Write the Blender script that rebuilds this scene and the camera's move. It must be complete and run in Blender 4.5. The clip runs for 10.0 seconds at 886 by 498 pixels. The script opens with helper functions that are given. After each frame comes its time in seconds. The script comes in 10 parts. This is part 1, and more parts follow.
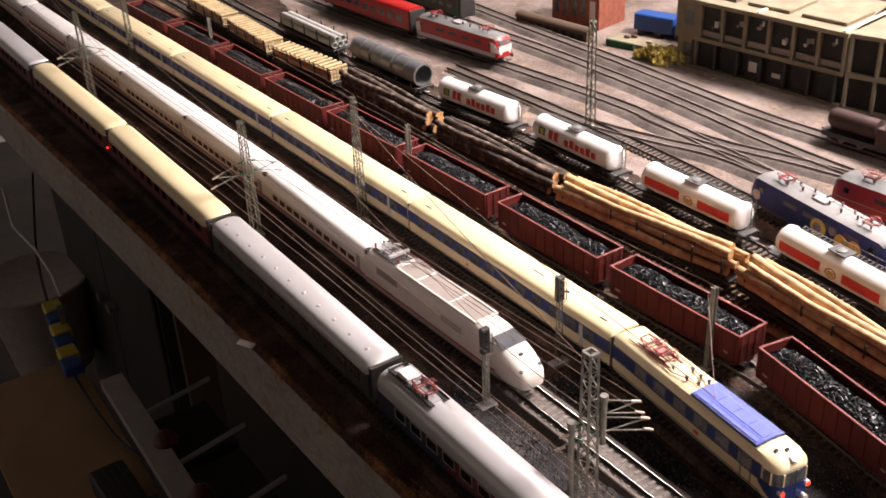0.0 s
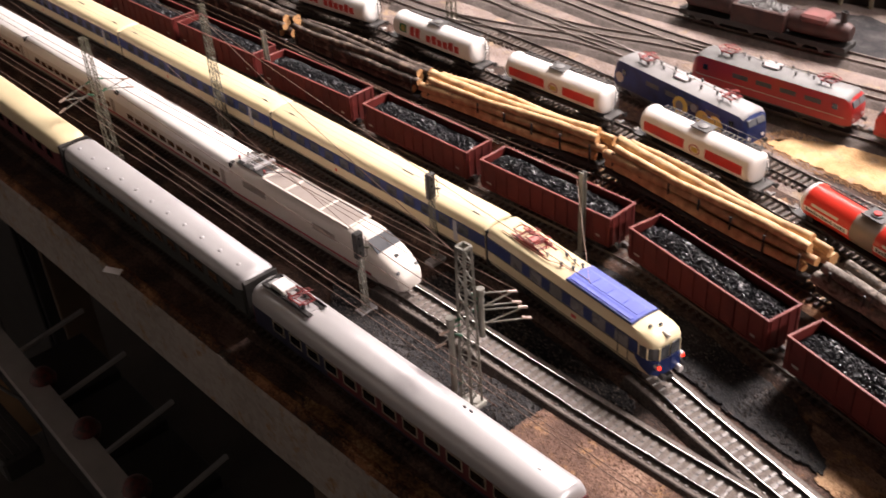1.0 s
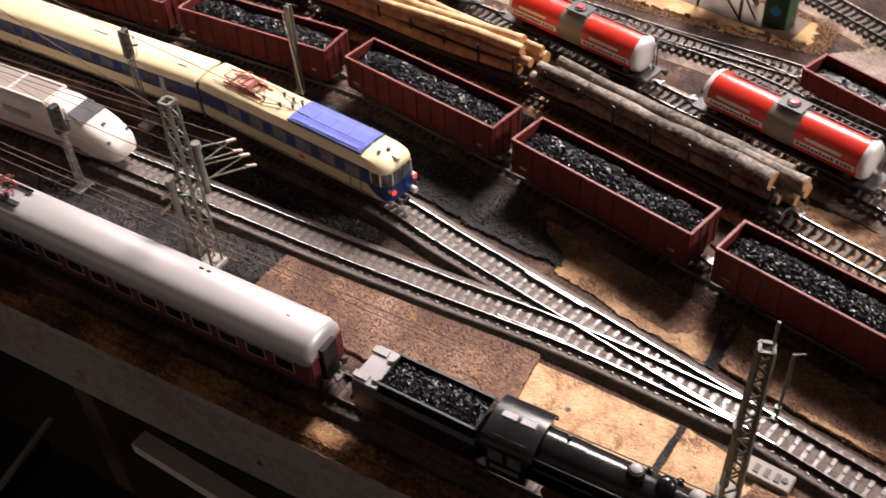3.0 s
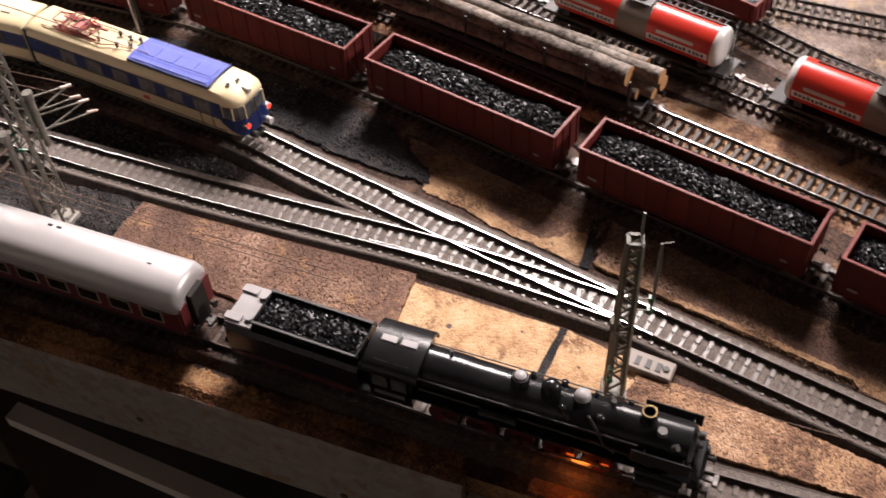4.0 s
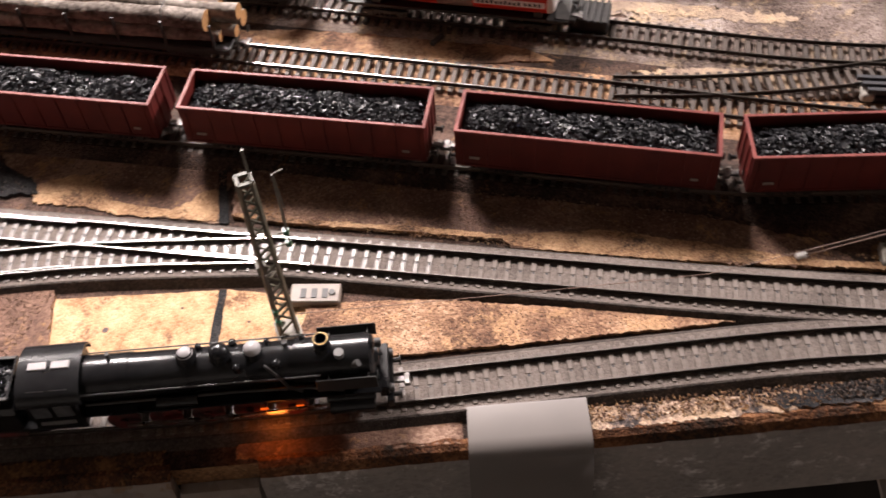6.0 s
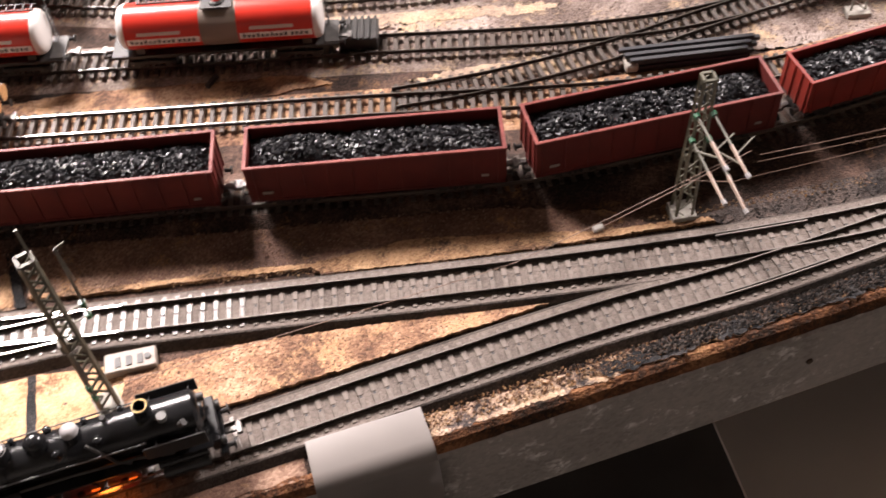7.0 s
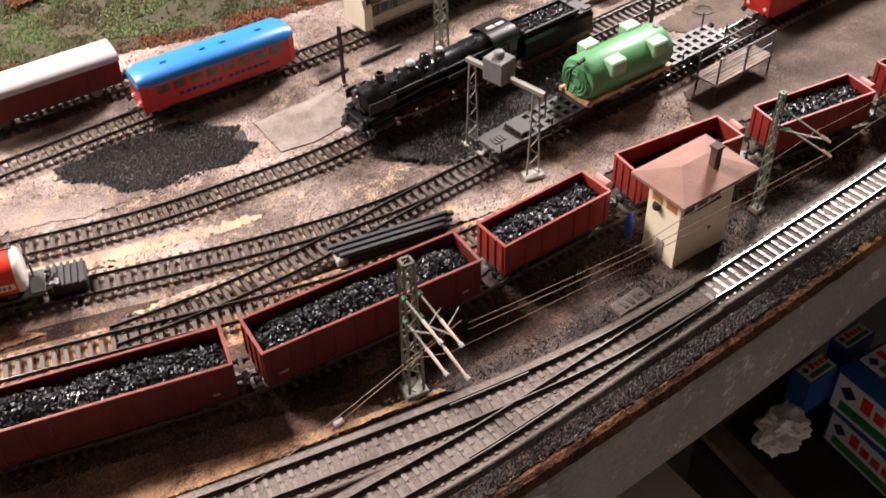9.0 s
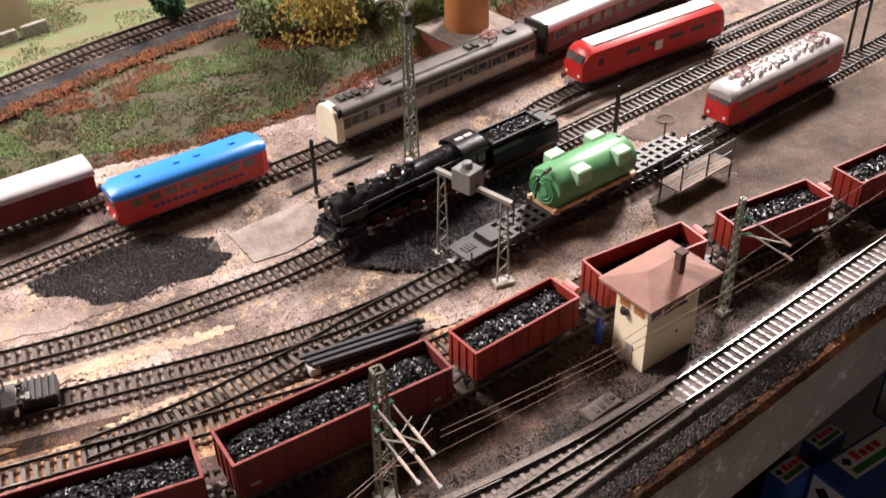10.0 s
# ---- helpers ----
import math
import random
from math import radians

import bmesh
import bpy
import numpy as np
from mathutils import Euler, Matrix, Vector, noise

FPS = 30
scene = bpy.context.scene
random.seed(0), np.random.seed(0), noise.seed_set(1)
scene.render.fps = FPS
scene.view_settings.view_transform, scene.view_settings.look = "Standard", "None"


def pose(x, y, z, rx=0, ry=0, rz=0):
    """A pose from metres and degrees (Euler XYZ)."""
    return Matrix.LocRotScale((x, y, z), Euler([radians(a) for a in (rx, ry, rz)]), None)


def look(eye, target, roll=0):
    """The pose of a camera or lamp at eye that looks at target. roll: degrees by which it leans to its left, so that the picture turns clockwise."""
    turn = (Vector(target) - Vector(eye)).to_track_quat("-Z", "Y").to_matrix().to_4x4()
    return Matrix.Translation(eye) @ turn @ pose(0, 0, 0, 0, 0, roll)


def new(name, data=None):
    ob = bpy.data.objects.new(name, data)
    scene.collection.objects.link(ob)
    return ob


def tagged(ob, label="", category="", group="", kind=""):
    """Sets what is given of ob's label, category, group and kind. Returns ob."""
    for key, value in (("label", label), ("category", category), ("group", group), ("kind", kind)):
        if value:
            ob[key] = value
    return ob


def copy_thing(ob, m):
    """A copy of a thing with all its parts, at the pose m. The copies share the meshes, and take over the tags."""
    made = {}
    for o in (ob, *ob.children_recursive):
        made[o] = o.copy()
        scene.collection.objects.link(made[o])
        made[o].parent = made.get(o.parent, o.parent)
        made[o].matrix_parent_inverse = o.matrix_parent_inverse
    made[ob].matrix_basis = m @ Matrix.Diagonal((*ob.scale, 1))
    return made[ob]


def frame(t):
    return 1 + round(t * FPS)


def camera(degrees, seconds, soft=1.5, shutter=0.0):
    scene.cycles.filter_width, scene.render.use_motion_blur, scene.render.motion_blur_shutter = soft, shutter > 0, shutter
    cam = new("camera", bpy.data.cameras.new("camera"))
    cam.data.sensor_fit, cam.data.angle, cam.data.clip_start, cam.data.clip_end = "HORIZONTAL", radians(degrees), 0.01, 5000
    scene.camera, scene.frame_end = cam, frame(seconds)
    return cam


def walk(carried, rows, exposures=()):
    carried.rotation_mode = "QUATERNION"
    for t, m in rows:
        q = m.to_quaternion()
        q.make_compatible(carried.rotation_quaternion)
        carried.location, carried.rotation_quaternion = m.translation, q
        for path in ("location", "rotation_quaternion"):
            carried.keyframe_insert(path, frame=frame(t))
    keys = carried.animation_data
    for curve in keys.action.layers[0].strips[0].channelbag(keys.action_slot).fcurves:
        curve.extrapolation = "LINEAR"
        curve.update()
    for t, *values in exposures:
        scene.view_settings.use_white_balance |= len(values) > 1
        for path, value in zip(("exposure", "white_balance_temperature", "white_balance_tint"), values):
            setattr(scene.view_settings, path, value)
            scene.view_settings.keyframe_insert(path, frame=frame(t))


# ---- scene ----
cam = camera(45.760, 10.0, soft=1.6, shutter=0.3)
# seconds, place in metres, turn in degrees
PATH = [
    (0, 0.38766, -0.47241, 0.53370, 60.502, 2.512, 68.367),
    (0.5, 0.38533, -0.46661, 0.52817, 58.317, 2.787, 65.232),
    (1, 0.38281, -0.45932, 0.52328, 54.967, 3.215, 60.407),
    (1.5, 0.38205, -0.45299, 0.51831, 52.631, 3.168, 56.030),
    (2, 0.38232, -0.44648, 0.51272, 50.216, 2.871, 52.043),
    (2.5, 0.38357, -0.44097, 0.50809, 48.271, 2.829, 47.994),
    (2.7, 0.38390, -0.43928, 0.50679, 47.328, 2.771, 46.462),
    (3.8, 0.38166, -0.42917, 0.49259, 42.296, 1.948, 36.668),
    (4, 0.38488, -0.42666, 0.48981, 41.643, 2.149, 34.946),
    (4.5, 0.39591, -0.41972, 0.48411, 40.206, 3.323, 28.555),
    (5, 0.40504, -0.41219, 0.47921, 38.596, 3.696, 21.307),
    (5.5, 0.41162, -0.40928, 0.47728, 38.197, 3.275, 15.567),
    (5.7, 0.41454, -0.40822, 0.47584, 38.018, 3.027, 13.613),
    (6.8, 0.42931, -0.40681, 0.47497, 37.695, 2.721, -2.463),
    (7, 0.43409, -0.40629, 0.47520, 38.220, 2.653, -4.553),
    (7.5, 0.44064, -0.40832, 0.48047, 40.351, 2.357, -10.639),
    (8, 0.44691, -0.40997, 0.48410, 42.698, 1.682, -15.716),
    (8.5, 0.45234, -0.41406, 0.48737, 45.023, 1.376, -19.669),
    (9, 0.45418, -0.41628, 0.49035, 47.881, 1.274, -21.874),
    (9.5, 0.45424, -0.41875, 0.49409, 50.724, 1.020, -23.068),
    (10, 0.45554, -0.42326, 0.49762, 53.577, 1.137, -23.410),
]
walk(cam, [(t, pose(x, y, z, rx, ry, rz)) for t, x, y, z, rx, ry, rz in PATH], exposures=[(0.0, -0.25), (1.5, -0.38), (2.5, -0.4), (4.0, -0.45), (5.5, -0.22), (7.0, 0.45), (8.5, 0.5), (10.0, 0.47)])

import collections

# ---------------------------------------------------------------- light
world = bpy.data.worlds.new("room_world")
scene.world = world
world.use_nodes = True
world.node_tree.nodes["Background"].inputs[0].default_value = (0.75, 0.82, 1.0, 1)
world.node_tree.nodes["Background"].inputs[1].default_value = 0.022


def ceiling_lamp(name, eye, target, sx, sy, watts, colour, spread):
    data = bpy.data.lights.new(name, "AREA")
    data.shape, data.size, data.size_y = "RECTANGLE", sx, sy
    data.energy, data.color, data.spread = watts, colour, radians(spread)
    ob = new(name, data)
    ob.matrix_world = look(eye, target)
    return ob


ceiling_lamp("ceiling_lamp_light", (-0.34, 1.04, 1.25), (-0.54, 0.0, 0.0), 0.50, 0.42, 47, (1.0, 0.885, 0.865), 120)
ceiling_lamp("ceiling_tube_light", (-1.45, 0.86, 1.25), (-1.15, 0.0, 0.0), 1.25, 0.14, 17, (1.0, 0.885, 0.865), 130)
ceiling_lamp("ceiling_lamp_light", (1.88, 1.22, 1.25), (1.05, 0.6, 0.0), 0.40, 0.30, 31, (1.0, 0.885, 0.865), 120)

# ---------------------------------------------------------------- materials
MM = 0.001


def material(name, base, rough=0.6, metal=0.0, second=None, scale=300.0, mix=0.5, bump=0.0, bump_scale=None, spec=0.5, coat=0.0,
             grain=None, vary=0.0, emit=None, glow=0.0, detail=6.0, contrast=(0.35, 0.65), rough_vary=0.1):
    """A procedural surface: two tones mixed by noise, finer grain on top, relief and uneven gloss."""
    m = bpy.data.materials.new(name)
    m.use_nodes = True
    nt = m.node_tree
    b = nt.nodes["Principled BSDF"]
    b.inputs["Roughness"].default_value, b.inputs["Metallic"].default_value = rough, metal
    b.inputs["Specular IOR Level"].default_value = spec
    b.inputs["Coat Weight"].default_value = coat
    tc = nt.nodes.new("ShaderNodeTexCoord")
    n1 = nt.nodes.new("ShaderNodeTexNoise")
    n1.inputs["Scale"].default_value, n1.inputs["Detail"].default_value = scale, detail
    nt.links.new(tc.outputs["Object"], n1.inputs["Vector"])
    ramp = nt.nodes.new("ShaderNodeValToRGB")
    ramp.color_ramp.elements[0].position, ramp.color_ramp.elements[1].position = contrast
    ramp.color_ramp.elements[0].color = (*base, 1)
    s = second or tuple(min(1, c * 0.86) for c in base)
    ramp.color_ramp.elements[1].color = (*[b0 + (s0 - b0) * (1 if second else mix) for b0, s0 in zip(base, s)], 1)
    nt.links.new(n1.outputs["Fac"], ramp.inputs["Fac"])
    out = ramp.outputs["Color"]
    n2 = nt.nodes.new("ShaderNodeTexNoise")
    n2.inputs["Scale"].default_value, n2.inputs["Detail"].default_value = (bump_scale or scale * 6), 4
    nt.links.new(tc.outputs["Object"], n2.inputs["Vector"])
    if grain:
        mx = nt.nodes.new("ShaderNodeMix")
        mx.data_type = "RGBA"
        r2 = nt.nodes.new("ShaderNodeValToRGB")
        r2.color_ramp.elements[0].position, r2.color_ramp.elements[1].position = 0.48, 0.62
        nt.links.new(n2.outputs["Fac"], r2.inputs["Fac"])
        nt.links.new(r2.outputs["Color"], mx.inputs["Factor"])
        nt.links.new(out, mx.inputs["A"])
        mx.inputs["B"].default_value = (*grain, 1)
        out = mx.outputs["Result"]
    if vary:
        oi = nt.nodes.new("ShaderNodeObjectInfo")
        hs = nt.nodes.new("ShaderNodeHueSaturation")
        mr = nt.nodes.new("ShaderNodeMapRange")
        mr.inputs["To Min"].default_value, mr.inputs["To Max"].default_value = 1 - vary, 1 + vary
        nt.links.new(oi.outputs["Random"], mr.inputs["Value"])
        nt.links.new(mr.outputs["Result"], hs.inputs["Value"])
        nt.links.new(out, hs.inputs["Color"])
        out = hs.outputs["Color"]
    nt.links.new(out, b.inputs["Base Color"])
    if rough_vary:
        rr = nt.nodes.new("ShaderNodeMapRange")
        rr.inputs["To Min"].default_value, rr.inputs["To Max"].default_value = max(0.02, rough - rough_vary), min(1, rough + rough_vary)
        nt.links.new(n1.outputs["Fac"], rr.inputs["Value"])
        nt.links.new(rr.outputs["Result"], b.inputs["Roughness"])
    if bump:
        bp = nt.nodes.new("ShaderNodeBump")
        bp.inputs["Strength"].default_value, bp.inputs["Distance"].default_value = min(1, bump), 0.0006
        nt.links.new(n2.outputs["Fac"], bp.inputs["Height"])
        nt.links.new(bp.outputs["Normal"], b.inputs["Normal"])
    if emit:
        b.inputs["Emission Color"].default_value, b.inputs["Emission Strength"].default_value = (*emit, 1), glow
    return m


def chipboard(name, light, dark, stain, chips=420.0):
    """Pressed wood chips: pale cells of uneven tone with dark stains."""
    m = bpy.data.materials.new(name)
    m.use_nodes = True
    nt = m.node_tree
    b = nt.nodes["Principled BSDF"]
    b.inputs["Roughness"].default_value = 0.75
    tc = nt.nodes.new("ShaderNodeTexCoord")
    mp = nt.nodes.new("ShaderNodeMapping")
    mp.inputs["Scale"].default_value = (0.45, 1.0, 1.0)
    nt.links.new(tc.outputs["Object"], mp.inputs["Vector"])
    v = nt.nodes.new("ShaderNodeTexVoronoi")
    v.inputs["Scale"].default_value = chips
    nt.links.new(mp.outputs["Vector"], v.inputs["Vector"])
    bw = nt.nodes.new("ShaderNodeSeparateColor")
    nt.links.new(v.outputs["Color"], bw.inputs["Color"])
    mx = nt.nodes.new("ShaderNodeMix")
    mx.data_type = "RGBA"
    nt.links.new(bw.outputs["Red"], mx.inputs["Factor"])
    mx.inputs["A"].default_value, mx.inputs["B"].default_value = (*light, 1), (*dark, 1)
    n = nt.nodes.new("ShaderNodeTexNoise")
    n.inputs["Scale"].default_value, n.inputs["Detail"].default_value = 34, 9
    n.inputs["Roughness"].default_value = 0.72
    nt.links.new(tc.outputs["Object"], n.inputs["Vector"])
    r = nt.nodes.new("ShaderNodeValToRGB")
    r.color_ramp.elements[0].position, r.color_ramp.elements[1].position = 0.55, 0.7
    nt.links.new(n.outputs["Fac"], r.inputs["Fac"])
    m2 = nt.nodes.new("ShaderNodeMix")
    m2.data_type = "RGBA"
    nt.links.new(r.outputs["Color"], m2.inputs["Factor"])
    nt.links.new(mx.outputs["Result"], m2.inputs["A"])
    m2.inputs["B"].default_value = (*stain, 1)
    nt.links.new(m2.outputs["Result"], b.inputs["Base Color"])
    bp = nt.nodes.new("ShaderNodeBump")
    bp.inputs["Strength"].default_value, bp.inputs["Distance"].default_value = 0.35, 0.0004
    nt.links.new(n.outputs["Fac"], bp.inputs["Height"])
    nt.links.new(bp.outputs["Normal"], b.inputs["Normal"])
    return m


def grit(name, tones, worn=None, amount=0.4, cell=1.1, patchy=26.0, rough=0.9, relief=1.0, spread=1.1):
    """Strewn grit: single grains of uneven tone, drifts of lighter and darker ones, worn spots where the board shows."""
    m = bpy.data.materials.new(name)
    m.use_nodes = True
    nt = m.node_tree
    b = nt.nodes["Principled BSDF"]
    b.inputs["Roughness"].default_value = rough
    b.inputs["Specular IOR Level"].default_value = 0.3
    tc = nt.nodes.new("ShaderNodeTexCoord")
    v = nt.nodes.new("ShaderNodeTexVoronoi")
    v.inputs["Scale"].default_value = 1000.0 / cell
    nt.links.new(tc.outputs["Object"], v.inputs["Vector"])
    sp = nt.nodes.new("ShaderNodeSeparateColor")
    nt.links.new(v.outputs["Color"], sp.inputs["Color"])
    n = nt.nodes.new("ShaderNodeTexNoise")
    n.inputs["Scale"].default_value, n.inputs["Detail"].default_value, n.inputs["Roughness"].default_value = patchy, 7, 0.65
    nt.links.new(tc.outputs["Object"], n.inputs["Vector"])
    a = nt.nodes.new("ShaderNodeMath")
    a.operation = "MULTIPLY_ADD"
    nt.links.new(n.outputs["Fac"], a.inputs[0])
    a.inputs[1].default_value, a.inputs[2].default_value = 2.6 * spread, 0.25 - 1.3 * spread
    c = nt.nodes.new("ShaderNodeMath")
    c.operation = "MULTIPLY_ADD"
    nt.links.new(sp.outputs["Red"], c.inputs[0])
    c.inputs[1].default_value = 0.5
    nt.links.new(a.outputs[0], c.inputs[2])
    r = nt.nodes.new("ShaderNodeValToRGB")
    while len(r.color_ramp.elements) < len(tones):
        r.color_ramp.elements.new(0.5)
    for k, (e, t) in enumerate(zip(r.color_ramp.elements, tones)):
        e.position, e.color = k / (len(tones) - 1), (*t, 1)
    nt.links.new(c.outputs[0], r.inputs["Fac"])
    out = r.outputs["Color"]
    if worn:
        w = nt.nodes.new("ShaderNodeTexNoise")
        w.inputs["Scale"].default_value, w.inputs["Detail"].default_value, w.inputs["Roughness"].default_value = 38, 9, 0.72
        nt.links.new(tc.outputs["Object"], w.inputs["Vector"])
        g = nt.nodes.new("ShaderNodeMath")
        g.operation = "MULTIPLY_ADD"
        nt.links.new(sp.outputs["Green"], g.inputs[0])
        g.inputs[1].default_value = 0.10
        nt.links.new(w.outputs["Fac"], g.inputs[2])
        wr = nt.nodes.new("ShaderNodeValToRGB")
        edge = 0.55 + (0.5 - amount) * 0.36
        wr.color_ramp.elements[0].position, wr.color_ramp.elements[1].position = edge - 0.03, edge + 0.07
        nt.links.new(g.outputs[0], wr.inputs["Fac"])
        wc = nt.nodes.new("ShaderNodeMix")
        wc.data_type = "RGBA"
        nt.links.new(sp.outputs["Blue"], wc.inputs["Factor"])
        wc.inputs["A"].default_value, wc.inputs["B"].default_value = (*worn, 1), (*[q * 0.72 for q in worn], 1)
        mx = nt.nodes.new("ShaderNodeMix")
        mx.data_type = "RGBA"
        nt.links.new(wr.outputs["Color"], mx.inputs["Factor"])
        nt.links.new(out, mx.inputs["A"])
        nt.links.new(wc.outputs["Result"], mx.inputs["B"])
        out = mx.outputs["Result"]
    nt.links.new(out, b.inputs["Base Color"])
    h = nt.nodes.new("ShaderNodeMath")
    h.operation = "MULTIPLY_ADD"
    nt.links.new(v.outputs["Distance"], h.inputs[0])
    h.inputs[1].default_value = -1.0
    nt.links.new(sp.outputs["Green"], h.inputs[2])
    bp = nt.nodes.new("ShaderNodeBump")
    bp.inputs["Strength"].default_value, bp.inputs["Distance"].default_value = min(1, relief), 0.0005
    nt.links.new(h.outputs[0], bp.inputs["Height"])
    nt.links.new(bp.outputs["Normal"], b.inputs["Normal"])
    return m


def grains(name, tones, rough=0.8, spec=0.4):
    """Loose grains, each with a tone of its own."""
    m = bpy.data.materials.new(name)
    m.use_nodes = True
    nt = m.node_tree
    b = nt.nodes["Principled BSDF"]
    b.inputs["Roughness"].default_value, b.inputs["Specular IOR Level"].default_value = rough, spec
    g = nt.nodes.new("ShaderNodeNewGeometry")
    r = nt.nodes.new("ShaderNodeValToRGB")
    while len(r.color_ramp.elements) < len(tones):
        r.color_ramp.elements.new(0.5)
    for k, (e, t) in enumerate(zip(r.color_ramp.elements, tones)):
        e.position, e.color = k / (len(tones) - 1), (*t, 1)
    nt.links.new(g.outputs["Random Per Island"], r.inputs["Fac"])
    nt.links.new(r.outputs["Color"], b.inputs["Base Color"])
    return m


M = {}
M["bare_board"] = grit("bare_chipboard", ((0.36, 0.20, 0.10), (0.56, 0.34, 0.18), (0.66, 0.43, 0.245), (0.74, 0.51, 0.31)), (0.24, 0.125, 0.07), 0.24, 1.1, 55, 0.8, 0.8, 1.0)
M["half_bare"] = grit("scraped_orange_chipboard", ((0.12, 0.068, 0.04), (0.36, 0.205, 0.112), (0.52, 0.32, 0.18), (0.66, 0.44, 0.26)), (0.10, 0.06, 0.042), 0.30, 1.0, 30)
M["strip_board"] = grit("stained_chipboard", ((0.105, 0.058, 0.04), (0.235, 0.128, 0.080), (0.37, 0.215, 0.13), (0.56, 0.37, 0.24)), (0.58, 0.345, 0.19), 0.40, 1.5, 24, relief=1.0, spread=1.4)
M["dirt"] = grit("dark_brown_ballast_dirt", ((0.015, 0.010, 0.008), (0.040, 0.025, 0.019), (0.085, 0.050, 0.037), (0.15, 0.092, 0.07)), (0.30, 0.16, 0.08), 0.12, 1.2, 20)
M["mat_brown"] = grit("brown_scatter_mat", ((0.095, 0.055, 0.042), (0.15, 0.086, 0.063), (0.235, 0.138, 0.098), (0.38, 0.25, 0.18)), (0.44, 0.25, 0.125), 0.26, 1.3, 14, relief=0.6, spread=1.2)
M["black_ballast"] = grit("black_ballast", ((0.006, 0.006, 0.007), (0.016, 0.015, 0.016), (0.032, 0.029, 0.029), (0.07, 0.062, 0.06)), (0.15, 0.095, 0.07), 0.12, 1.0, 30, 0.8)
M["ash"] = grit("brown_black_ash", ((0.02, 0.016, 0.015), (0.05, 0.039, 0.035), (0.088, 0.067, 0.058), (0.16, 0.122, 0.104)), (0.20, 0.12, 0.085), 0.2, 1.1, 24)
M["yard_gravel"] = grit("pinkish_grey_yard_gravel", ((0.10, 0.071, 0.057), (0.185, 0.138, 0.117), (0.25, 0.196, 0.172), (0.34, 0.276, 0.245)), (0.42, 0.30, 0.185), 0.26, 0.9, 12)
M["yard_bed"] = grit("dark_grey_yard_ballast", ((0.05, 0.04, 0.035), (0.085, 0.068, 0.059), (0.12, 0.098, 0.086), (0.18, 0.15, 0.132)), None, 0.2, 1.0, 20)
M["grey_gravel"] = grit("pinkish_goods_yard_gravel", ((0.081, 0.057, 0.047), (0.199, 0.148, 0.126), (0.304, 0.240, 0.209), (0.437, 0.365, 0.326)), (0.532, 0.390, 0.255), 0.34, 0.9, 15, spread=1.3)
M["yard_dirt"] = grit("grey_brown_yard_dirt", ((0.06, 0.044, 0.036), (0.105, 0.078, 0.063), (0.145, 0.11, 0.09), (0.21, 0.162, 0.135)), (0.27, 0.19, 0.13), 0.22, 0.8, 12)
M["sand"] = grit("orange_sand", ((0.30, 0.17, 0.08), (0.44, 0.27, 0.125), (0.52, 0.34, 0.17), (0.60, 0.42, 0.24)), (0.36, 0.29, 0.24), 0.24, 0.8, 30, relief=0.6)
M["coal_dust"] = grit("scattered_coal_dust", ((0.014, 0.013, 0.013), (0.030, 0.027, 0.026), (0.058, 0.051, 0.048), (0.11, 0.095, 0.088)), (0.21, 0.155, 0.13), 0.30, 1.0, 26)
M["slab"] = grit("pale_concrete_slab", ((0.15, 0.12, 0.103), (0.215, 0.178, 0.155), (0.26, 0.22, 0.19), (0.31, 0.265, 0.23)), (0.17, 0.13, 0.11), 0.3, 0.8, 24, relief=0.5)
M["grass"] = material("dark_soil_under_flock", (0.065, 0.055, 0.035), 0.95, second=(0.10, 0.075, 0.045), scale=24, bump=1.0, bump_scale=500, grain=(0.04, 0.05, 0.02))
M["mast_green"] = material("grey_green_mast", (0.13, 0.155, 0.11), 0.5, second=(0.20, 0.20, 0.16), scale=120)
M["soot_brick"] = material("soot_blackened_brick", (0.035, 0.026, 0.022), 0.8, second=(0.15, 0.06, 0.04), scale=90, bump=0.4)
M["engine_blue"] = material("dark_blue_engine_paint", (0.010, 0.022, 0.10), 0.5, second=(0.008, 0.013, 0.05), scale=60, spec=0.25)
M["engine_roof"] = material("silver_grey_engine_roof", (0.27, 0.26, 0.255), 0.5, second=(0.19, 0.18, 0.175), scale=40)
M["lawn"] = material("green_lawn", (0.13, 0.17, 0.075), 0.95, second=(0.17, 0.125, 0.07), scale=30, bump=0.8, bump_scale=900)
M["rust_flock"] = material("rust_brown_flock", (0.27, 0.105, 0.045), 0.95, second=(0.14, 0.08, 0.045), scale=60, bump=0.8, vary=0.3)
M["yellow_flock"] = material("yellow_flock", (0.42, 0.30, 0.05), 0.95, second=(0.24, 0.19, 0.05), scale=90, bump=0.8)
M["green_flock"] = material("green_flock", (0.15, 0.225, 0.08), 0.95, second=(0.085, 0.075, 0.04), scale=22, mix=0.5, bump=0.8)
M["dark_green"] = material("dark_green_flock", (0.012, 0.075, 0.03), 0.95, second=(0.02, 0.05, 0.02), scale=90, bump=0.8)
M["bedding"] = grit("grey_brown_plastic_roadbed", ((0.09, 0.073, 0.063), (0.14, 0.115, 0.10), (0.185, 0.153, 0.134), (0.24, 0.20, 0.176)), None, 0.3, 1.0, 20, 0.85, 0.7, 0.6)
# darker copy of the roadbed tones, painting shade on the slopes
M["bed_side"] = grit("roadbed_side_shade", ((0.028, 0.022, 0.019), (0.048, 0.038, 0.032), (0.075, 0.06, 0.051), (0.12, 0.098, 0.085)), None, 0.3, 1.2, 20, 0.8, 0.7, 0.7)
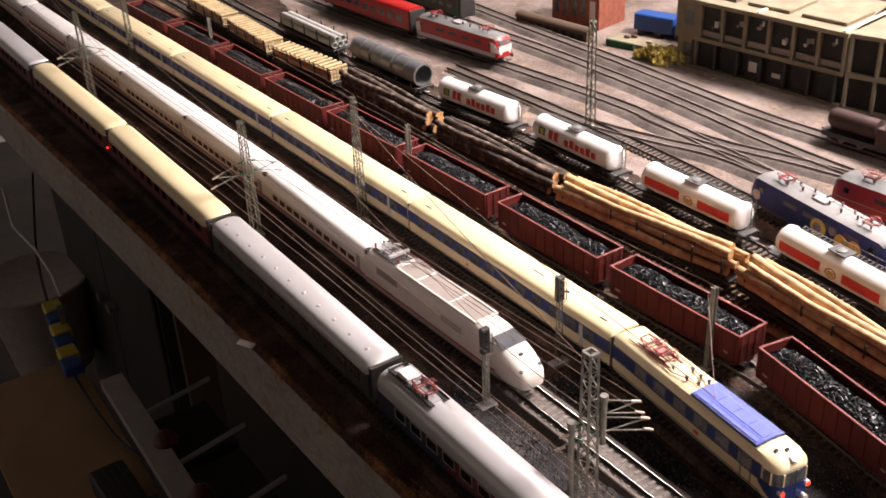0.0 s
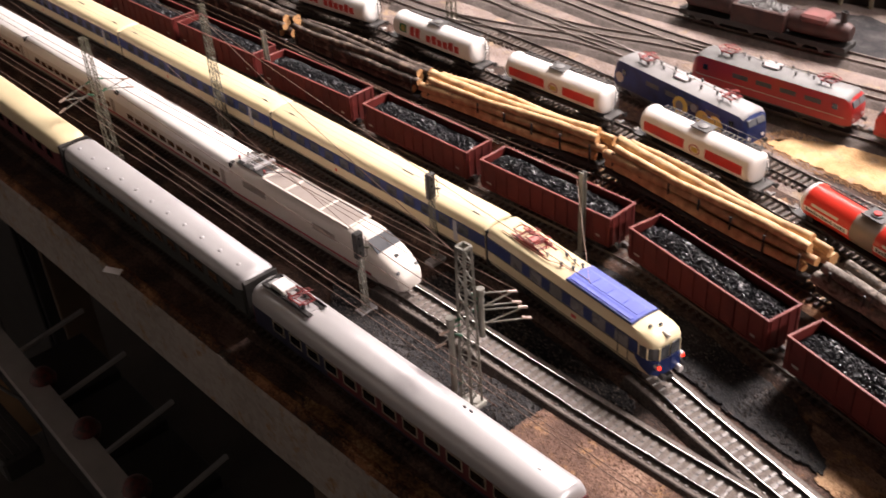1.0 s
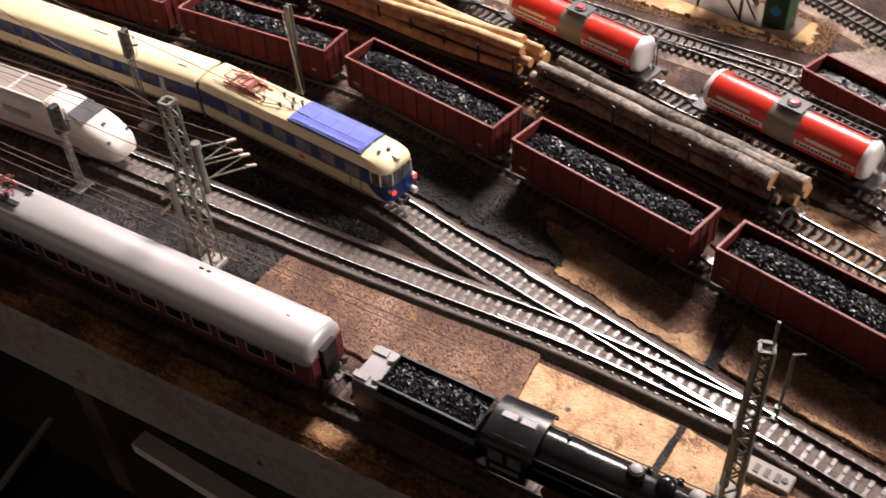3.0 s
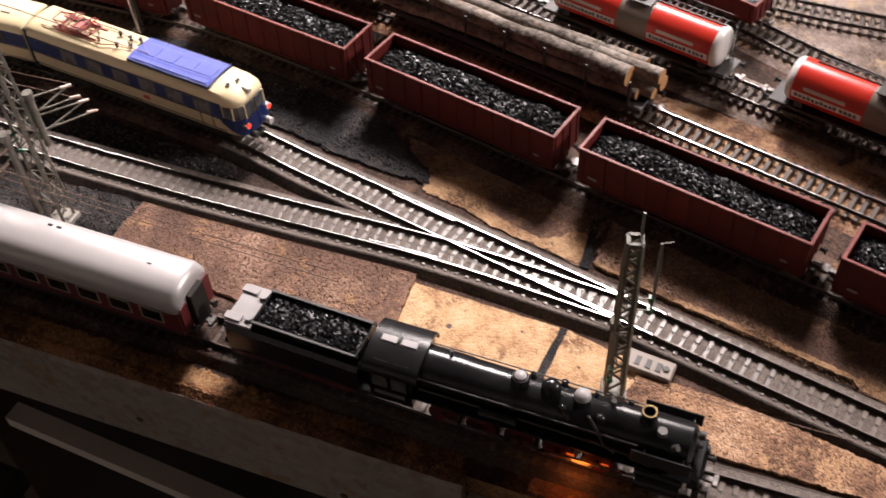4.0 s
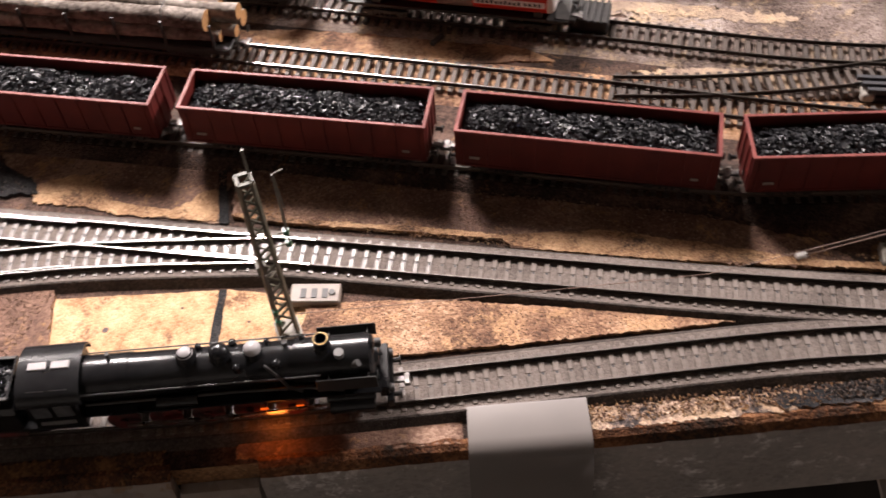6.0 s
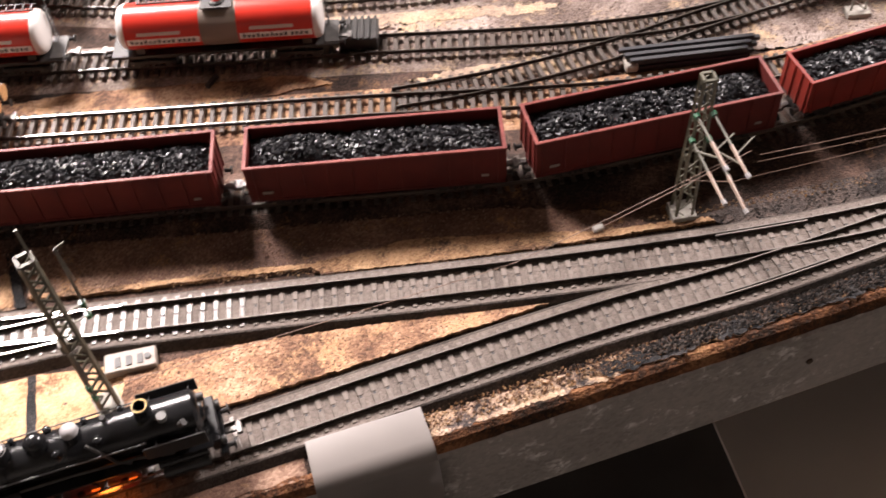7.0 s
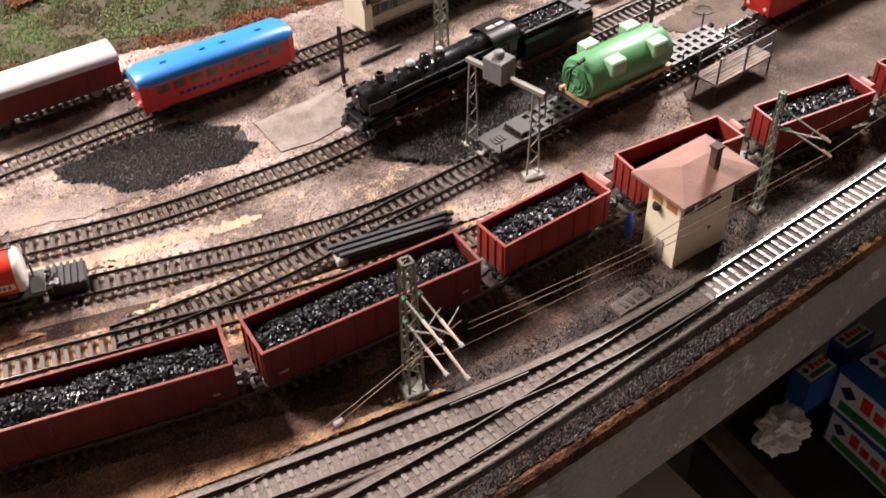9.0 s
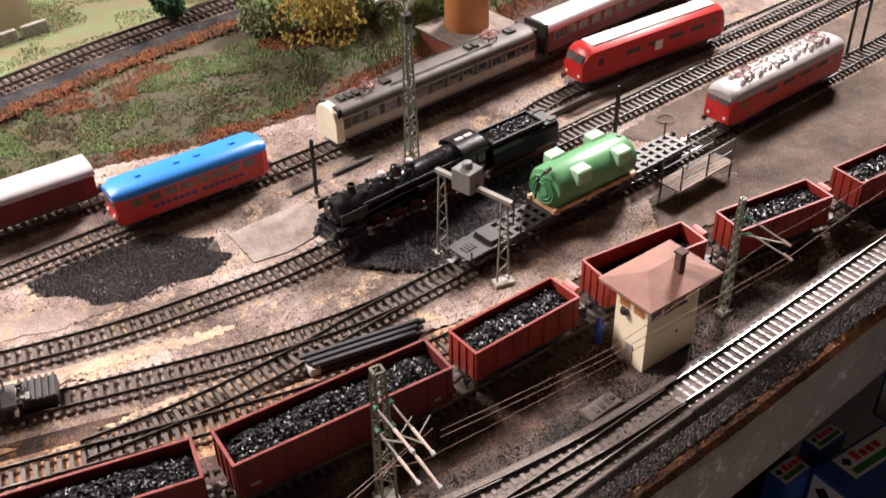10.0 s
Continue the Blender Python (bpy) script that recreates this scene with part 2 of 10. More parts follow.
M["sleeper"] = material("grey_plastic_sleeper", (0.165, 0.137, 0.12), 0.36, second=(0.13, 0.108, 0.094), scale=300, bump=0.2, vary=0.12, spec=0.65)
M["sleeper_matt"] = material("dusty_grey_plastic_sleeper", (0.20, 0.167, 0.146), 0.75, second=(0.155, 0.129, 0.112), scale=300, bump=0.2, vary=0.10, spec=0.35)
M["sleeper_dark"] = material("dark_brown_sleeper", (0.05, 0.036, 0.028), 0.6, second=(0.09, 0.066, 0.052), scale=200, bump=0.2, vary=0.3)
M["rail_top"] = material("polished_rail_head", (0.55, 0.53, 0.50), 0.22, 1.0, scale=90, rough_vary=0.06)
M["rail_dusty"] = material("dusty_pale_rail_head", (0.36, 0.31, 0.275), 0.5, 0.3, second=(0.27, 0.23, 0.20), scale=120)
M["rail_dull"] = material("dull_grey_brown_rail_head", (0.18, 0.155, 0.137), 0.5, 0.3, second=(0.12, 0.103, 0.09), scale=120)
M["coupler_metal"] = material("dull_coupler_metal", (0.26, 0.25, 0.24), 0.42, 0.7, second=(0.10, 0.09, 0.085), scale=300)
M["rail_rust"] = material("dusty_brown_rail_web", (0.12, 0.09, 0.072), 0.7, 0.1, scale=200)
M["hood_red"] = material("faded_dark_red_hood", (0.17, 0.05, 0.045), 0.6, second=(0.10, 0.035, 0.03), scale=60)
M["rail_side"] = material("browned_rail_web", (0.05, 0.038, 0.03), 0.5, 0.4, scale=200)
M["coal"] = material("black_coal", (0.008, 0.008, 0.0095), 0.37, second=(0.017, 0.017, 0.02), scale=400, spec=0.42, rough_vary=0.18)
M["oxide"] = material("oxide_red_wagon_plastic", (0.135, 0.020, 0.016), 0.58, second=(0.09, 0.016, 0.014), scale=45, vary=0.08, spec=0.25)
M["oxide_rim"] = material("worn_oxide_red_edge", (0.24, 0.065, 0.055), 0.5, second=(0.15, 0.035, 0.03), scale=120, spec=0.3)
M["red_wagon"] = material("bright_red_brown_wagon", (0.26, 0.030, 0.020), 0.5, second=(0.19, 0.024, 0.017), scale=60, spec=0.3)
M["pink_roll"] = material("pale_red_tarpaulin", (0.55, 0.22, 0.19), 0.6, second=(0.42, 0.12, 0.10), scale=120)
M["frame_black"] = material("black_underframe", (0.012, 0.011, 0.011), 0.5, second=(0.028, 0.024, 0.021), scale=200)
M["frame_grey"] = material("dark_grey_underframe", (0.045, 0.043, 0.042), 0.55, second=(0.07, 0.064, 0.06), scale=150)
M["wheel"] = material("dark_steel_wheel", (0.10, 0.09, 0.085), 0.35, 0.8, scale=200)
M["steel"] = material("bright_metal", (0.6, 0.58, 0.56), 0.28, 1.0, scale=200)
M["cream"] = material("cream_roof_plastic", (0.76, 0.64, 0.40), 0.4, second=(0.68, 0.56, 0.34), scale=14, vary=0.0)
# the cream at about four fifths, side shade put into the colour
M["cream_side"] = material("cream_plastic_shaded", (0.62, 0.51, 0.32), 0.42, second=(0.56, 0.46, 0.28), scale=20)
M["blue"] = material("deep_blue_plastic", (0.010, 0.026, 0.13), 0.4, second=(0.008, 0.02, 0.10), scale=60)
M["blue_grille"] = material("mid_blue_roof_grille", (0.09, 0.12, 0.50), 0.45, second=(0.075, 0.10, 0.43), scale=80)
M["white"] = material("glossy_white_plastic", (0.80, 0.77, 0.74), 0.3, second=(0.74, 0.70, 0.67), scale=18)
M["offwhite"] = material("warm_white_plastic", (0.66, 0.60, 0.54), 0.38, second=(0.6, 0.545, 0.49), scale=20)
M["taupe"] = material("taupe_grey_panel", (0.30, 0.255, 0.225), 0.55, second=(0.26, 0.22, 0.195), scale=60)
M["silver"] = material("silver_grey_roof", (0.60, 0.575, 0.57), 0.33, second=(0.51, 0.485, 0.485), scale=12, metal=0.3)
M["grey_green"] = material("dark_grey_green_side", (0.035, 0.036, 0.03), 0.5, second=(0.028, 0.03, 0.026), scale=60)
M["wine"] = material("wine_red_side", (0.13, 0.014, 0.018), 0.42, second=(0.10, 0.012, 0.015), scale=40)
M["navy"] = material("navy_side", (0.018, 0.02, 0.055), 0.42, second=(0.014, 0.016, 0.042), scale=40)
M["crimson_line"] = material("crimson_stripe", (0.30, 0.018, 0.035), 0.4, scale=60)
M["red"] = material("bright_red_plastic", (0.55, 0.022, 0.018), 0.35, second=(0.47, 0.018, 0.015), scale=25)
M["loco_red"] = material("signal_red_paint", (0.40, 0.018, 0.016), 0.35, second=(0.33, 0.015, 0.014), scale=25)
M["orange_red"] = material("red_tank_paint", (0.66, 0.040, 0.022), 0.3, second=(0.58, 0.032, 0.02), scale=22)
M["sky_blue"] = material("bright_blue_roof", (0.03, 0.22, 0.62), 0.4, second=(0.025, 0.19, 0.55), scale=40)
M["taupe_band"] = material("grey_brown_tank_band", (0.23, 0.185, 0.15), 0.5, scale=60)
M["green_tank"] = material("mid_green_tank", (0.12, 0.34, 0.15), 0.4, second=(0.10, 0.29, 0.13), scale=40)
M["green_pad"] = material("pale_green_saddle", (0.30, 0.52, 0.32), 0.45, scale=60)
M["black"] = material("gloss_black_paint", (0.009, 0.009, 0.010), 0.22, second=(0.016, 0.016, 0.017), scale=80, spec=0.35, rough_vary=0.06)
M["grey_light"] = material("light_grey_plate", (0.42, 0.40, 0.40), 0.4, second=(0.36, 0.34, 0.34), scale=60)
M["grey_mid"] = material("mid_grey_paint", (0.17, 0.165, 0.16), 0.5, second=(0.13, 0.125, 0.12), scale=80)
M["brass"] = material("brass", (0.16, 0.115, 0.055), 0.45, 0.9, scale=200)
M["frame_red"] = material("dirty_red_wheel_paint", (0.13, 0.012, 0.010), 0.5, second=(0.03, 0.012, 0.010), scale=160)
M["panto_red"] = material("red_pantograph_paint", (0.32, 0.028, 0.026), 0.4, second=(0.12, 0.03, 0.028), scale=200)
M["glass"] = material("dark_window_glass", (0.012, 0.013, 0.015), 0.08, spec=0.8, scale=100, rough_vary=0.02)
# amber base colour paints a warm interior reflection into the pane
M["glass_warm"] = material("amber_reflection_window", (0.20, 0.10, 0.055), 0.25, second=(0.05, 0.034, 0.024), scale=120)
M["glass_grey"] = material("grey_window", (0.13, 0.135, 0.14), 0.15, second=(0.06, 0.06, 0.065), scale=150)
M["trim"] = material("cream_window_frame", (0.42, 0.36, 0.27), 0.4, scale=100)
M["lamp_red"] = material("red_tail_lamp", (0.6, 0.01, 0.01), 0.3, emit=(1.0, 0.04, 0.02), glow=3.0)
M["lamp_orange"] = material("glowing_orange_firebox", (0.5, 0.08, 0.01), 0.4, emit=(1.0, 0.12, 0.01), glow=1.0)
M["bark_brown"] = material("dark_brown_bark", (0.055, 0.038, 0.029), 0.9, second=(0.22, 0.165, 0.125), scale=110, bump=1.0, bump_scale=420, vary=0.25, contrast=(0.48, 0.66))
M["bark_grey"] = grit("grey_bark", ((0.07, 0.055, 0.046), (0.16, 0.135, 0.115), (0.25, 0.215, 0.185), (0.36, 0.31, 0.27)), (0.50, 0.30, 0.15), 0.16, 2.4, 45, 0.9, 0.8)
M["pine"] = material("peeled_pine", (0.66, 0.44, 0.23), 0.6, second=(0.40, 0.23, 0.11), scale=110, bump=0.5, bump_scale=300, vary=0.2)
M["pine_end"] = material("sawn_pine_end", (0.62, 0.36, 0.15), 0.8, second=(0.45, 0.22, 0.09), scale=500)
M["lumber"] = material("pale_straw_timber", (0.55, 0.43, 0.24), 0.7, second=(0.42, 0.31, 0.16), scale=90, vary=0.15)
M["wood_grey"] = material("weathered_grey_planks", (0.24, 0.19, 0.15), 0.8, second=(0.15, 0.115, 0.09), scale=60, vary=0.2, bump=0.3)
M["pipe"] = material("pale_concrete_pipe", (0.52, 0.52, 0.49), 0.55, second=(0.42, 0.42, 0.4), scale=60)
M["zinc"] = material("zinc_grey_pipe", (0.30, 0.30, 0.30), 0.35, 0.6, second=(0.22, 0.22, 0.22), scale=60)
M["mast"] = material("olive_brown_mast", (0.085, 0.08, 0.054), 0.5, second=(0.15, 0.135, 0.10), scale=120, vary=0.15)
M["mast_dark"] = material("dark_olive_mast", (0.055, 0.052, 0.034), 0.55, second=(0.09, 0.082, 0.058), scale=120)
M["mast_grey"] = material("grey_mast", (0.24, 0.225, 0.19), 0.5, second=(0.15, 0.14, 0.115), scale=90)
M["concrete"] = material("concrete_foot", (0.42, 0.40, 0.35), 0.85, second=(0.3, 0.28, 0.25), scale=200, bump=0.4)
M["wire"] = material("pale_copper_wire", (0.24, 0.155, 0.12), 0.5, scale=300)
M["insulator"] = material("dark_green_insulator", (0.03, 0.12, 0.06), 0.3, scale=300)
M["insulator_pale"] = material("pale_brown_insulator", (0.42, 0.30, 0.24), 0.4, scale=300)
M["fascia"] = grit("scuffed_grey_fascia", ((0.20, 0.165, 0.14), (0.29, 0.25, 0.22), (0.34, 0.30, 0.265), (0.38, 0.335, 0.30)), (0.33, 0.20, 0.10), 0.26, 5.0, 9, 0.65, 0.15, 0.7)
M["fascia_chipped"] = grit("chipped_grey_fascia", ((0.26, 0.24, 0.22), (0.35, 0.325, 0.30), (0.41, 0.375, 0.345), (0.47, 0.43, 0.395)), (0.92, 0.90, 0.87), 0.24, 2.6, 12, 0.5, 0.2, 0.7)
M["edge_grit"] = grit("crumbling_pale_chipboard", ((0.035, 0.030, 0.030), (0.11, 0.085, 0.078), (0.40, 0.275, 0.20), (0.62, 0.46, 0.34)), (0.60, 0.42, 0.28), 0.46, 1.6, 40, spread=1.7)
M["worn_tan"] = grit("worn_tan_ground", ((0.20, 0.14, 0.11), (0.32, 0.235, 0.18), (0.43, 0.32, 0.235), (0.54, 0.41, 0.30)), (0.60, 0.44, 0.29), 0.45, 0.9, 22)
M["rusty_edge"] = grit("rusty_brown_worn_edge", ((0.03, 0.02, 0.014), (0.085, 0.038, 0.02), (0.18, 0.075, 0.034), (0.32, 0.15, 0.07)), (0.42, 0.22, 0.10), 0.16, 1.4, 22, spread=1.3)
M["screen"] = material("grey_tinted_windscreen", (0.07, 0.075, 0.085), 0.12, second=(0.12, 0.12, 0.125), scale=40, spec=0.8)
M["trim_pale"] = material("pale_cream_front", (0.74, 0.68, 0.52), 0.45, second=(0.66, 0.60, 0.45), scale=30)
M["window_haze"] = material("hazy_grey_window", (0.20, 0.19, 0.185), 0.28, second=(0.14, 0.135, 0.13), scale=70)
M["roof_grime"] = material("grimy_grey_brown_roof", (0.105, 0.09, 0.078), 0.6, second=(0.075, 0.064, 0.056), scale=50)
M["weathered_cream"] = material("weathered_cream_side", (0.50, 0.45, 0.37), 0.5, second=(0.36, 0.32, 0.26), scale=40)
M["rust_dark"] = material("dark_rusty_engine", (0.055, 0.019, 0.014), 0.6, second=(0.03, 0.013, 0.011), scale=60)
M["edge_wood"] = grit("brown_stained_board_edge", ((0.06, 0.034, 0.02), (0.17, 0.085, 0.04), (0.29, 0.15, 0.066), (0.44, 0.26, 0.13)), (0.07, 0.042, 0.028), 0.30, 1.6, 22, 0.8, 0.7, 1.2)
M["wood_dark"] = material("dark_old_timber", (0.10, 0.062, 0.036), 0.75, second=(0.06, 0.038, 0.024), scale=14, bump=0.4, bump_scale=200)
M["cardboard"] = material("brown_cardboard", (0.34, 0.22, 0.12), 0.8, second=(0.28, 0.175, 0.095), scale=10, bump=0.15, bump_scale=150)
M["crate_white"] = material("white_plastic_rail", (0.42, 0.40, 0.39), 0.45, second=(0.34, 0.32, 0.31), scale=25)
M["box_dark"] = material("black_box", (0.02, 0.019, 0.018), 0.6, second=(0.03, 0.028, 0.026), scale=30)
M["box_blue"] = material("blue_printed_card", (0.012, 0.06, 0.24), 0.45, scale=25)
M["box_white"] = material("white_printed_card", (0.58, 0.58, 0.58), 0.45, scale=25)
M["print_red"] = material("printed_red", (0.55, 0.03, 0.03), 0.45, scale=60)
M["print_green"] = material("printed_green", (0.02, 0.16, 0.05), 0.45, scale=60)
M["print_dark"] = material("printed_dark", (0.03, 0.03, 0.035), 0.5, scale=60)
M["blue_print"] = material("printed_grey_blue", (0.16, 0.17, 0.19), 0.45, scale=60)
M["print_yellow"] = material("printed_yellow", (0.50, 0.36, 0.07), 0.45, scale=60)
M["plastic_bag"] = material("crumpled_white_film", (0.72, 0.69, 0.68), 0.35, second=(0.58, 0.55, 0.55), scale=60, bump=0.8, bump_scale=120)
M["sheet_grey"] = material("grey_board_panel", (0.72, 0.64, 0.57), 0.7, second=(0.66, 0.58, 0.52), scale=8, bump=0.1)
M["plate_grey"] = material("grey_plastic_plate", (0.235, 0.21, 0.195), 0.5, second=(0.20, 0.18, 0.168), scale=14)
M["plaster"] = material("cream_plaster", (0.86, 0.75, 0.55), 0.8, second=(0.78, 0.67, 0.48), scale=60, bump=0.4)
M["roof_tile"] = material("dusty_red_brown_roof", (0.30, 0.16, 0.12), 0.7, second=(0.24, 0.125, 0.095), scale=50, bump=0.5, bump_scale=600)
M["brick"] = material("red_brick", (0.30, 0.09, 0.05), 0.8, second=(0.22, 0.065, 0.04), scale=120, bump=0.4)
M["bld_stone"] = material("beige_building_frame", (0.245, 0.205, 0.132), 0.8, second=(0.18, 0.148, 0.095), scale=40, bump=0.2)
M["bld_dark"] = material("black_brown_shade_and_paint", (0.014, 0.012, 0.010), 0.8, second=(0.028, 0.023, 0.019), scale=60)
M["terracotta"] = material("orange_terracotta", (0.55, 0.23, 0.08), 0.6, second=(0.47, 0.19, 0.065), scale=40)
M["yellow"] = material("yellow_plastic", (0.62, 0.50, 0.05), 0.4, second=(0.54, 0.43, 0.05), scale=40)
M["dark_green_paint"] = material("dark_green_paint", (0.015, 0.07, 0.03), 0.45, scale=40)
M["figure_blue"] = material("blue_painted_figure", (0.04, 0.10, 0.45), 0.6, scale=200)
M["room_wall"] = material("room_wall_paint", (0.64, 0.60, 0.56), 0.9, second=(0.57, 0.54, 0.50), scale=3)
M["room_floor"] = material("dark_room_floor", (0.06, 0.05, 0.042), 0.8, second=(0.04, 0.034, 0.03), scale=6)

# ---------------------------------------------------------------- mesh helpers (millimetres)


def part(name, bm, mats, parent=None, label="", smooth=False, kind="", loc=None):
    """Links a bmesh given in millimetres as one mesh object, under a thing or a part."""
    bmesh.ops.recalc_face_normals(bm, faces=bm.faces)
    me = bpy.data.meshes.new(name)
    for v in bm.verts:
        v.co *= MM
    bm.to_mesh(me)
    bm.free()
    for m in mats if isinstance(mats, (list, tuple)) else [mats]:
        me.materials.append(M[m])
    if smooth:
        me.polygons.foreach_set("use_smooth", [True] * len(me.polygons))
        me.set_sharp_from_angle(angle=radians(42))
    ob = new(name, me)
    if parent:
        ob.parent = parent
    if loc:
        ob.matrix_basis = loc
    return tagged(ob, label=label, kind=kind)


def thing(name, label, category, m=None, group="", kind=""):
    ob = new(name)
    ob.empty_display_size = 0.01
    if m is not None:
        ob.matrix_basis = m
    return tagged(ob, label=label, category=category, group=group, kind=kind)


def at(x, y, z=0.0, rz=0.0, rx=0.0, ry=0.0):
    return pose(x * MM, y * MM, z * MM, rx, ry, rz)


def bm_new():
    return bmesh.new()


def box(bm, x0, x1, y0, y1, z0, z1, mat=0, m=None, bevel=0.0):
    vs = [bm.verts.new(Vector(c)) for c in ((x0, y0, z0), (x1, y0, z0), (x1, y1, z0), (x0, y1, z0), (x0, y0, z1), (x1, y0, z1), (x1, y1, z1), (x0, y1, z1))]
    fs = [bm.faces.new([vs[i] for i in q]) for q in ((0, 3, 2, 1), (4, 5, 6, 7), (0, 1, 5, 4), (1, 2, 6, 5), (2, 3, 7, 6), (3, 0, 4, 7))]
    for f in fs:
        f.material_index = mat
    if bevel:
        es = list({e for f in fs for e in f.edges})
        got = bmesh.ops.bevel(bm, geom=es, offset=bevel, segments=1, affect="EDGES", profile=0.5)
        vs = list({v for f in got["faces"] for v in f.verts} | {v for v in vs if v.is_valid})
        for f in got["faces"]:
            f.material_index = mat
    if m is not None:
        for v in vs:
            v.co = m @ v.co
    return vs


def bars(bm, p, q, w, h=None, mat=0):
    """A square bar from p to q."""
    p, q = Vector(p), Vector(q)
    d = (q - p)
    if d.length < 1e-6:
        return
    m = Matrix.Translation(p) @ d.to_track_quat("X", "Z").to_matrix().to_4x4()
    h = h or w
    box(bm, 0, d.length, -w / 2, w / 2, -h / 2, h / 2, mat, m)


def cyl(bm, p, q, r, n=10, r2=None, mat=0, caps=True):
    p, q = Vector(p), Vector(q)
    d = q - p
    m = Matrix.Translation(p) @ d.to_track_quat("Z", "Y").to_matrix().to_4x4()
    r2 = r if r2 is None else r2
    a = [bm.verts.new(m @ Vector((r * math.cos(k * math.tau / n), r * math.sin(k * math.tau / n), 0))) for k in range(n)]
    b = [bm.verts.new(m @ Vector((r2 * math.cos(k * math.tau / n), r2 * math.sin(k * math.tau / n), d.length))) for k in range(n)]
    fs = [bm.faces.new((a[k], a[(k + 1) % n], b[(k + 1) % n], b[k])) for k in range(n)]
    if caps:
        fs += [bm.faces.new(a[::-1]), bm.faces.new(b)]
    for f in fs:
        f.material_index = mat


def pipe_run(bm, pts, r, n=6, mat=0):
    """One bent round rod through the points."""
    pts = [Vector(p) for p in pts]
    up = Vector((0.13, 0.21, 0.97))
    loops = []
    for k, p in enumerate(pts):
        d = ((pts[min(k + 1, len(pts) - 1)] - p).normalized() + (p - pts[max(k - 1, 0)]).normalized())
        d = d.normalized() if d.length > 1e-6 else Vector((1, 0, 0))
        u = d.cross(up if abs(d.dot(up)) < 0.95 else Vector((1, 0.2, 0))).normalized()
        v = d.cross(u)
        loops.append([p + r * (u * math.cos(j * math.tau / n) + v * math.sin(j * math.tau / n)) for j in range(n)])
    loft(bm, loops, mat)


def loft(bm, loops, mat=0, caps=True, closed=True):
    """Skins a row of loops with equal counts."""
    rows = [[bm.verts.new(Vector(c)) for c in lp] for lp in loops]
    n = len(rows[0])
    fs = []
    for a, b in zip(rows, rows[1:]):
        for k in range(n if closed else n - 1):
            fs.append(bm.faces.new((a[k], a[(k + 1) % n], b[(k + 1) % n], b[k])))
    if caps and closed:
        fs += [bm.faces.new(rows[0][::-1]), bm.faces.new(rows[-1])]
    for f in fs:
        f.material_index = mat
    return rows


def lathe_x(bm, prof, n=24, cy=0.0, cz=0.0, mat=0, sy=1.0, sz=1.0):
    """A body turned about an axis along x: prof is rows of (x, radius)."""
    loops = [[(x, cy + sy * max(r, 0.01) * math.cos(k * math.tau / n), cz + sz * max(r, 0.01) * math.sin(k * math.tau / n)) for k in range(n)] for x, r in prof]
    loft(bm, loops, mat)


def lathe_z(bm, prof, n=20, cx=0.0, cy=0.0, mat=0):
    loops = [[(cx + max(r, 0.01) * math.cos(k * math.tau / n), cy + max(r, 0.01) * math.sin(k * math.tau / n), z) for k in range(n)] for z, r in prof]
    loft(bm, loops, mat)


class Line:
    """A smooth line in plan through the given points, walked by its length."""

    def __init__(self, pts, step=6.0):
        p = [Vector((x, y, 0)) for x, y in pts]
        p = [2 * p[0] - p[1]] + p + [2 * p[-1] - p[-2]]
        out = []
        for a, b, c, d in zip(p, p[1:], p[2:], p[3:]):
            n = max(2, int((c - b).length / step))
            for k in range(n):
                t = k / n
                out.append(0.5 * ((2 * b) + (c - a) * t + (2 * a - 5 * b + 4 * c - d) * t * t + (3 * b - a - 3 * c + d) * t ** 3))
        out.append(p[-2])
        # ease small kinks
        for _ in range(6):
            out = [out[0]] + [(u + 2 * v + w) / 4 for u, v, w in zip(out, out[1:], out[2:])] + [out[-1]]
        self.p = out
        self.s = [0.0]
        for u, v in zip(out, out[1:]):
            self.s.append(self.s[-1] + (v - u).length)
        self.length = self.s[-1]

    def at(self, s):
        s = min(max(s, 0.0), self.length - 1e-4)
        k = int(np.searchsorted(self.s, s, side="right")) - 1
        k = min(max(k, 0), len(self.p) - 2)
        t = (s - self.s[k]) / (self.s[k + 1] - self.s[k])
        return self.p[k].lerp(self.p[k + 1], t)

    def heading(self, s):
        d = self.at(s + 4) - self.at(s - 4)
        return math.atan2(d.y, d.x)

    def by_x(self, x):
        xs = [q.x for q in self.p]
        return float(np.interp(x, xs, self.s))

    def seat(self, x, base, z):
        """The pose of a vehicle centred at x with that wheelbase."""
        s = self.by_x(x)
        a, b = self.at(s - base / 2), self.at(s + base / 2)
        c = (a + b) / 2
        return at(c.x, c.y, z, math.degrees(math.atan2(b.y - a.y, b.x - a.x)))

